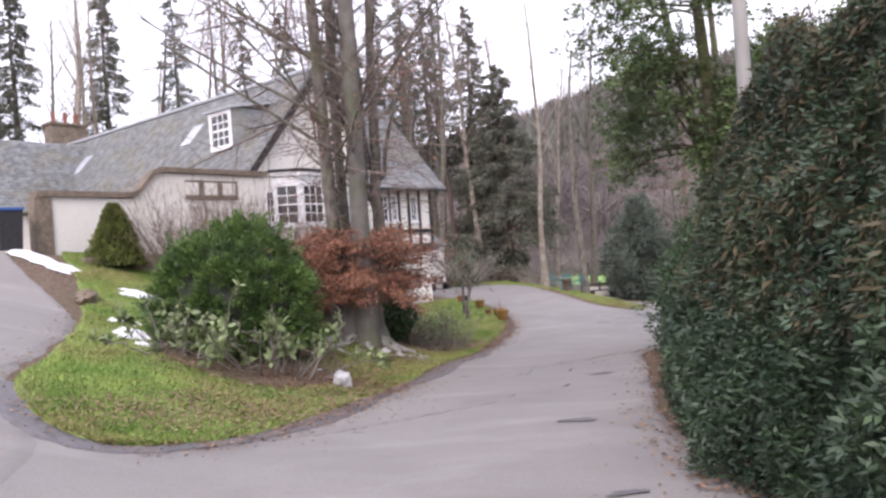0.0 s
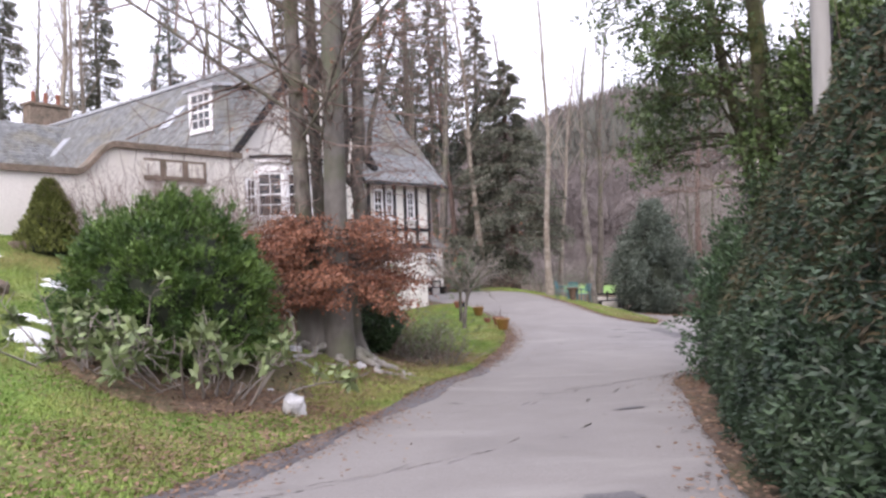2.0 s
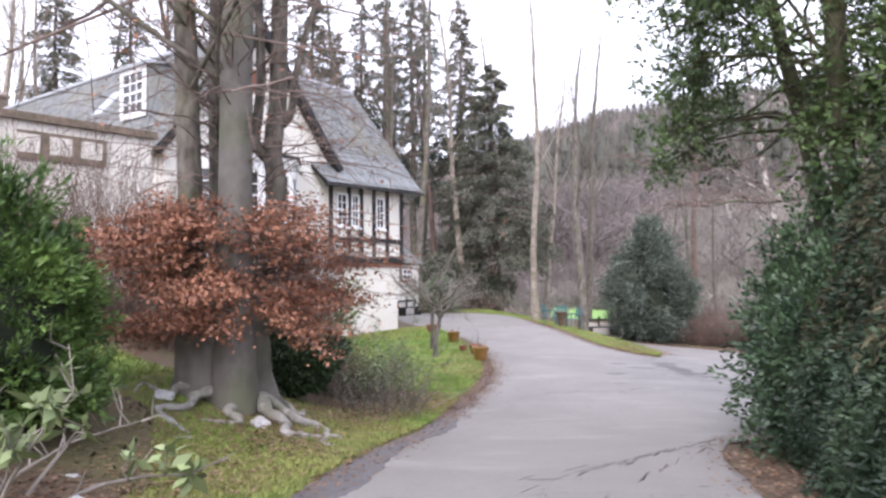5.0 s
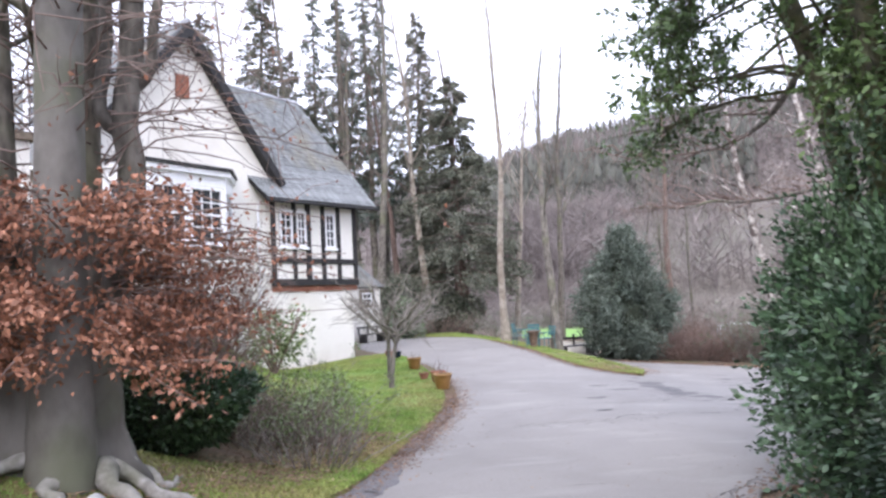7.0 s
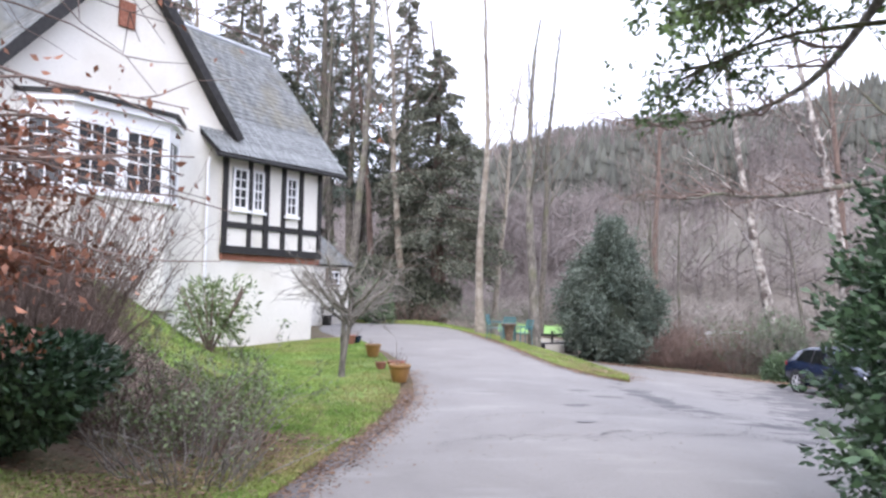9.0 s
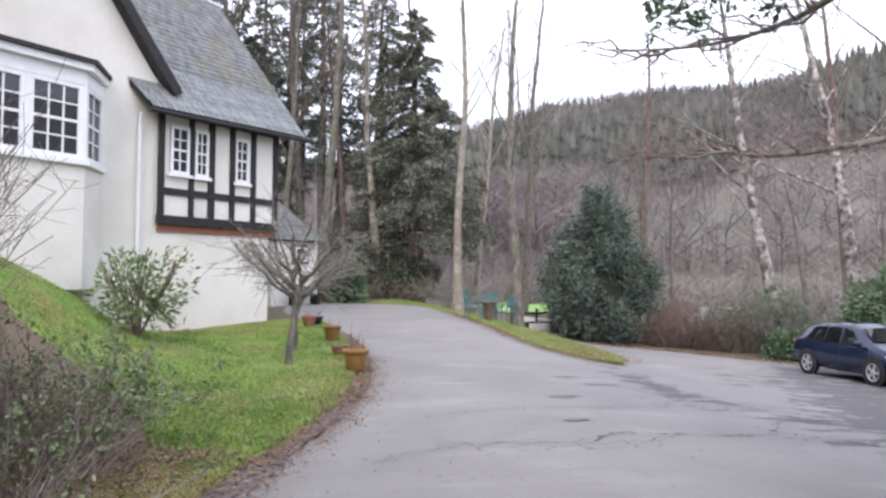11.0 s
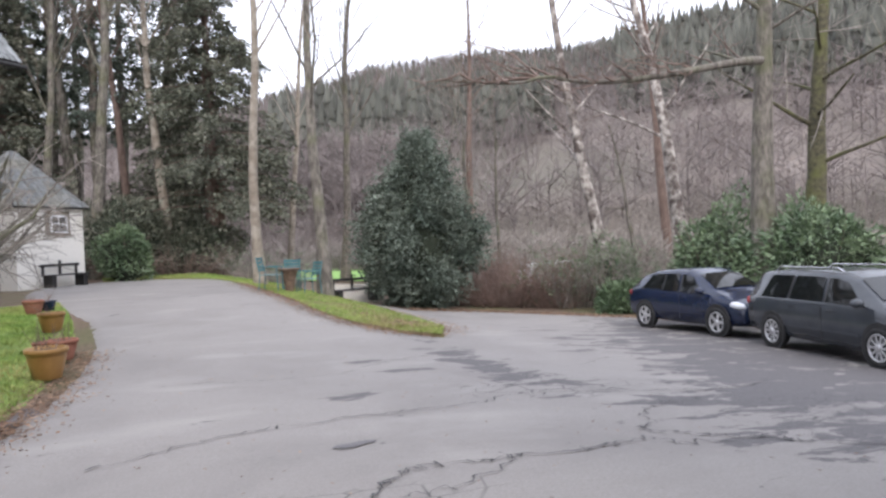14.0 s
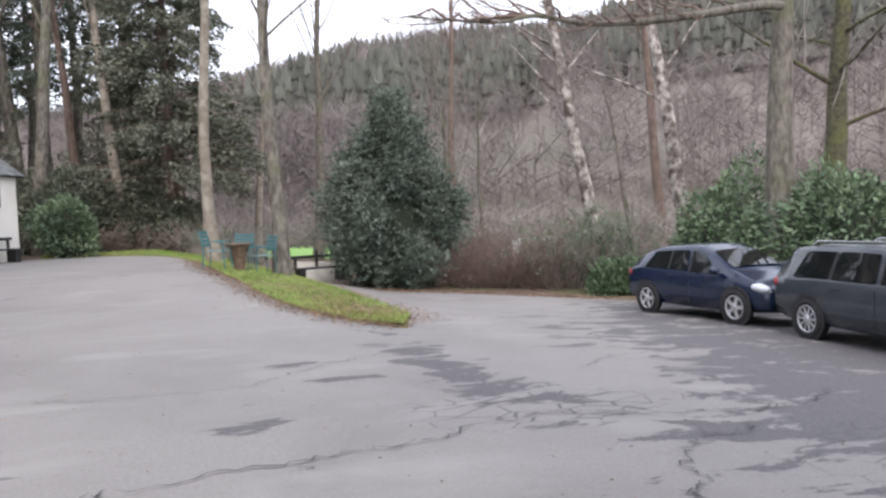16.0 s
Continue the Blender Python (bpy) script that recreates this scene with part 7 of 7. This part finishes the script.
SKIRTING = [(-4.05, 8.45), (-3.2, 7.15), (-2.5, 6.75), (-1.9, 7.15), (-1.2, 8.15), (-0.4, 10.2), (1.0, 13.8), (2.3, 16.9)]
sheet("damp_edge", offset(SKIRTING, -0.1, -0.1), offset(SKIRTING, 0.22, 0.42), 120, 7, 0.048, DAMP, "dark damp band along the edge of the drive", ragged=0.05)
LATER = [(2.3, 16.9), (3.3, 20.3), (4.2, 22.9), (5.0, 25.9)]
sheet("damp_edge", offset(LATER, -0.1, -0.1), offset(LATER, 0.36, 0.10), 70, 7, 0.048, DAMP, "dark damp band along the edge of the drive", ragged=0.06)


def crack(pts, w, seed):
    g = np.random.default_rng(seed)
    c = curve2(pts, int(22 * len(pts)))
    c = c + np.cumsum(g.normal(size=c.shape) * 0.025, 0) + g.normal(size=c.shape) * 0.03
    d = np.gradient(c, axis=0)
    d /= np.linalg.norm(d, axis=1)[:, None] + 1e-9
    nrm = np.stack([-d[:, 1], d[:, 0]], 1)
    ww = w * 0.38 * g.uniform(0.1, 1.9, len(c))[:, None]
    a, b = c + nrm * ww, c - nrm * ww
    p = np.stack([a, b], 1).reshape(-1, 2)
    v = np.concatenate([p, (zg(p[:, 0], p[:, 1]) + 0.046)[:, None]], 1)
    i = np.arange(0, len(p) - 2, 2)
    ob = raw("asphalt_crack", v, np.stack([i, i + 1, i + 3, i + 2], 1), TAR)
    return tagged(ob, "rough dark crack across the asphalt", "crack", kind="structure")


for k, (pts, w) in enumerate([([(5.6, 23.2), (6.8, 23.8), (8.2, 23.9), (9.7, 24.1), (11.9, 23.7), (13.5, 24.2)], 0.028), ([(7.3, 21.6), (7.9, 22.1), (9.0, 22.1), (10.1, 22.3), (11.0, 21.9)], 0.03), ([(10.1, 22.3), (10.9, 23.0), (12.0, 23.1)], 0.03), ([(10.1, 22.3), (11.2, 21.3), (12.0, 20.6)], 0.04), ([(6.6, 26.3), (8.0, 26.0), (9.6, 26.6), (11.0, 27.3)], 0.018), ([(4.6, 20.9), (6.0, 21.4), (7.6, 21.2), (8.6, 21.8)], 0.02), ([(1.2, 12.0), (2.6, 13.0), (4.4, 13.0)], 0.012), ([(11.9, 25.6), (13.2, 26.3), (14.5, 26.2)], 0.02)]):
    crack(pts, w * 0.65, 540 + k)

# ---------------------------------------------------------------- grass blades and fallen leaves


def blades(left, right, n, seed, dz, size, label, bias=1.0):
    g = np.random.default_rng(seed)
    a, b = curve2(left, 200), curve2(right, 200)
    u = g.uniform(0, 199, n)
    i = np.minimum(u.astype(int), 198)
    f = (u - i)[:, None]
    w = g.uniform(0.02, 0.985, n)[:, None] ** bias
    p = (a[i] * (1 - f) + a[i + 1] * f) * (1 - w) + (b[i] * (1 - f) + b[i + 1] * f) * w
    keep = np.array([noise.noise(Vector((x * 0.9, y * 0.9, seed))) for x, y in p]) > g.uniform(-0.75, 0.15, n)
    p = p[keep]
    n = len(p)
    z = zg(p[:, 0], p[:, 1]) + dz
    q = np.concatenate([p, z[:, None]], 1)
    an = g.uniform(0, 6.283, n)
    s = np.stack([np.cos(an), np.sin(an), an * 0], 1) * 0.011
    tip = np.stack([g.normal(size=n) * 0.5, g.normal(size=n) * 0.5, np.ones(n)], 1) * (size * g.uniform(0.4, 1.2, n))[:, None]
    v = np.stack([q - s, q + s, q + tip], 1).reshape(-1, 3)
    return tagged(raw("grass", v, np.arange(3 * n).reshape(n, 3), BLADE), label, "grass", kind="stuff")


blades(ISLAND[::-1] + [(-7.0, 19.0)], EDGE[:5] + [(0.0, 16.0), (-3.0, 18.2), (-6.8, 19.4)], 110000, 601, 0.045, 0.05, "short patchy winter grass on the lawn island")
blades([(2.1, 17.4), (2.45, 19.8), (2.3, 22.3), (0.9, 25.2), (-1.4, 28), (-2.2, 30.6), (-0.8, 31.9), (1.0, 33.75), (3.3, 36.05)], [(2.2, 17.0), (3.2, 20.4), (4.1, 23.0), (4.9, 26.0), (5.3, 29.5), (5.2, 33.0), (4.7, 37.0)], 130000, 602, 0.04, 0.055, "short green grass below the house")
blades(BANK_L, BANK_R, 24000, 604, 0.07, 0.045, "short mossy grass round the beech roots", bias=0.6)
blades(VERGE_L, VERGE_R, 30000, 603, 0.085, 0.055, "rough mossy grass on the verge")


def litter(line, spread, n, seed, size=0.05, dz=0.05, material=LITTER, shift=0.0):
    g = np.random.default_rng(seed)
    c = curve2(line, 200)
    d = np.gradient(c, axis=0)
    d /= np.linalg.norm(d, axis=1)[:, None] + 1e-9
    i = g.integers(0, 200, n)
    off = g.normal(size=n) * spread + shift
    p = c[i] + np.stack([-d[i, 1], d[i, 0]], 1) * off[:, None] + g.normal(size=(n, 2)) * 0.08
    q = np.concatenate([p, (zg(p[:, 0], p[:, 1]) + dz)[:, None]], 1)
    return q


def fallen(points, seed, size, label):
    v, f = leaves(points, size, 0.0, 0.6, seed, fold=0.25)
    c = np.repeat(points, 4, 0)
    v = c + (v - c) * np.array([1, 1, 0.22])
    return tagged(raw("fallen_leaves", v, f, LITTER), label, "fallen leaves", kind="stuff")


fallen(np.concatenate([litter(EDGE[:9], 0.16, 5200, 611), litter(ISLAND, 0.2, 900, 612)]), 613, 0.06, "dead brown leaves along the lawn edge")
fallen(litter([(2.0, 0), (2.25, 4), (3.0, 7.0), (3.9, 9.3), (5.0, 12.3), (6.1, 15.1), (8.2, 16.9)], 0.28, 6000, 614, shift=-0.2), 615, 0.07, "dead brown leaves below the hedge")
fallen(np.concatenate([litter(VERGE_L[:5], 0.18, 1500, 631, dz=0.06), litter([(11.2, 29.2), (11.0, 31.0), (11.0, 34.0)], 0.35, 700, 632, dz=0.11)]), 633, 0.07, "dead leaves caught on the mossy verge")
fallen(litter([(21.2, 24), (20.6, 30), (20.0, 34.3), (17.4, 37.3), (14.6, 38.7)], 0.28, 6500, 616), 617, 0.085, "russet leaves drifted along the lower drive")
fallen(np.concatenate([litter([(-3.4, 11.2), (-1.8, 11.4), (-0.9, 12.6), (0.2, 15.0), (0.9, 17.3), (1.8, 19.4)], 0.5, 5200, 618, dz=0.06), litter([(-3, 8.6), (-1.9, 8.6), (-1.2, 10.3), (-0.4, 12.4)], 0.7, 2600, 619, dz=0.1), litter([(2.6, 19), (3.3, 23), (4.2, 27)], 0.7, 900, 620, dz=0.1), litter([(2.6, 18.2), (3.4, 20.5), (4.25, 23.0), (5.0, 26.0), (5.4, 29.5)], 0.22, 4200, 630, dz=0.06), litter(VERGE_L[:6], 0.22, 3800, 621, dz=0.07), litter(VERGE_R[:5], 0.35, 2200, 628, dz=0.09), litter([(11.2, 29.5), (11.1, 33), (10.8, 37)], 0.6, 1500, 629, dz=0.12)]), 622, 0.06, "dead leaves scattered under shrubs and on the grass")
fallen(np.concatenate([litter([(-3.4, 8.0), (-2.4, 7.6), (-1.7, 8.4), (-0.9, 10.0), (0.2, 12.6)], 0.45, 3600, 625, dz=0.085), litter([(-3.2, 11.6), (-2.2, 11.2), (-1.2, 11.6), (-0.2, 13.6), (0.4, 15.6)], 0.45, 4200, 626, dz=0.115)]), 627, 0.06, "dry leaves strewn over bed and lawn")
fallen(np.concatenate([litter([(1.3, 17.6), (1.8, 19.0), (2.3, 20.4), (2.7, 21.6)], 0.42, 5200, 641, dz=0.1), litter([(0.2, 14.6), (0.9, 16.2), (1.6, 17.8)], 0.35, 1800, 642, dz=0.1)]), 643, 0.06, "brown leaf mulch between shrubs and drive")
fallen(litter([(5.0, 16), (7, 20), (8, 26), (7.5, 33), (8, 38)], 2.2, 700, 623, dz=0.04), 624, 0.035, "few dry leaves scattered on the asphalt")
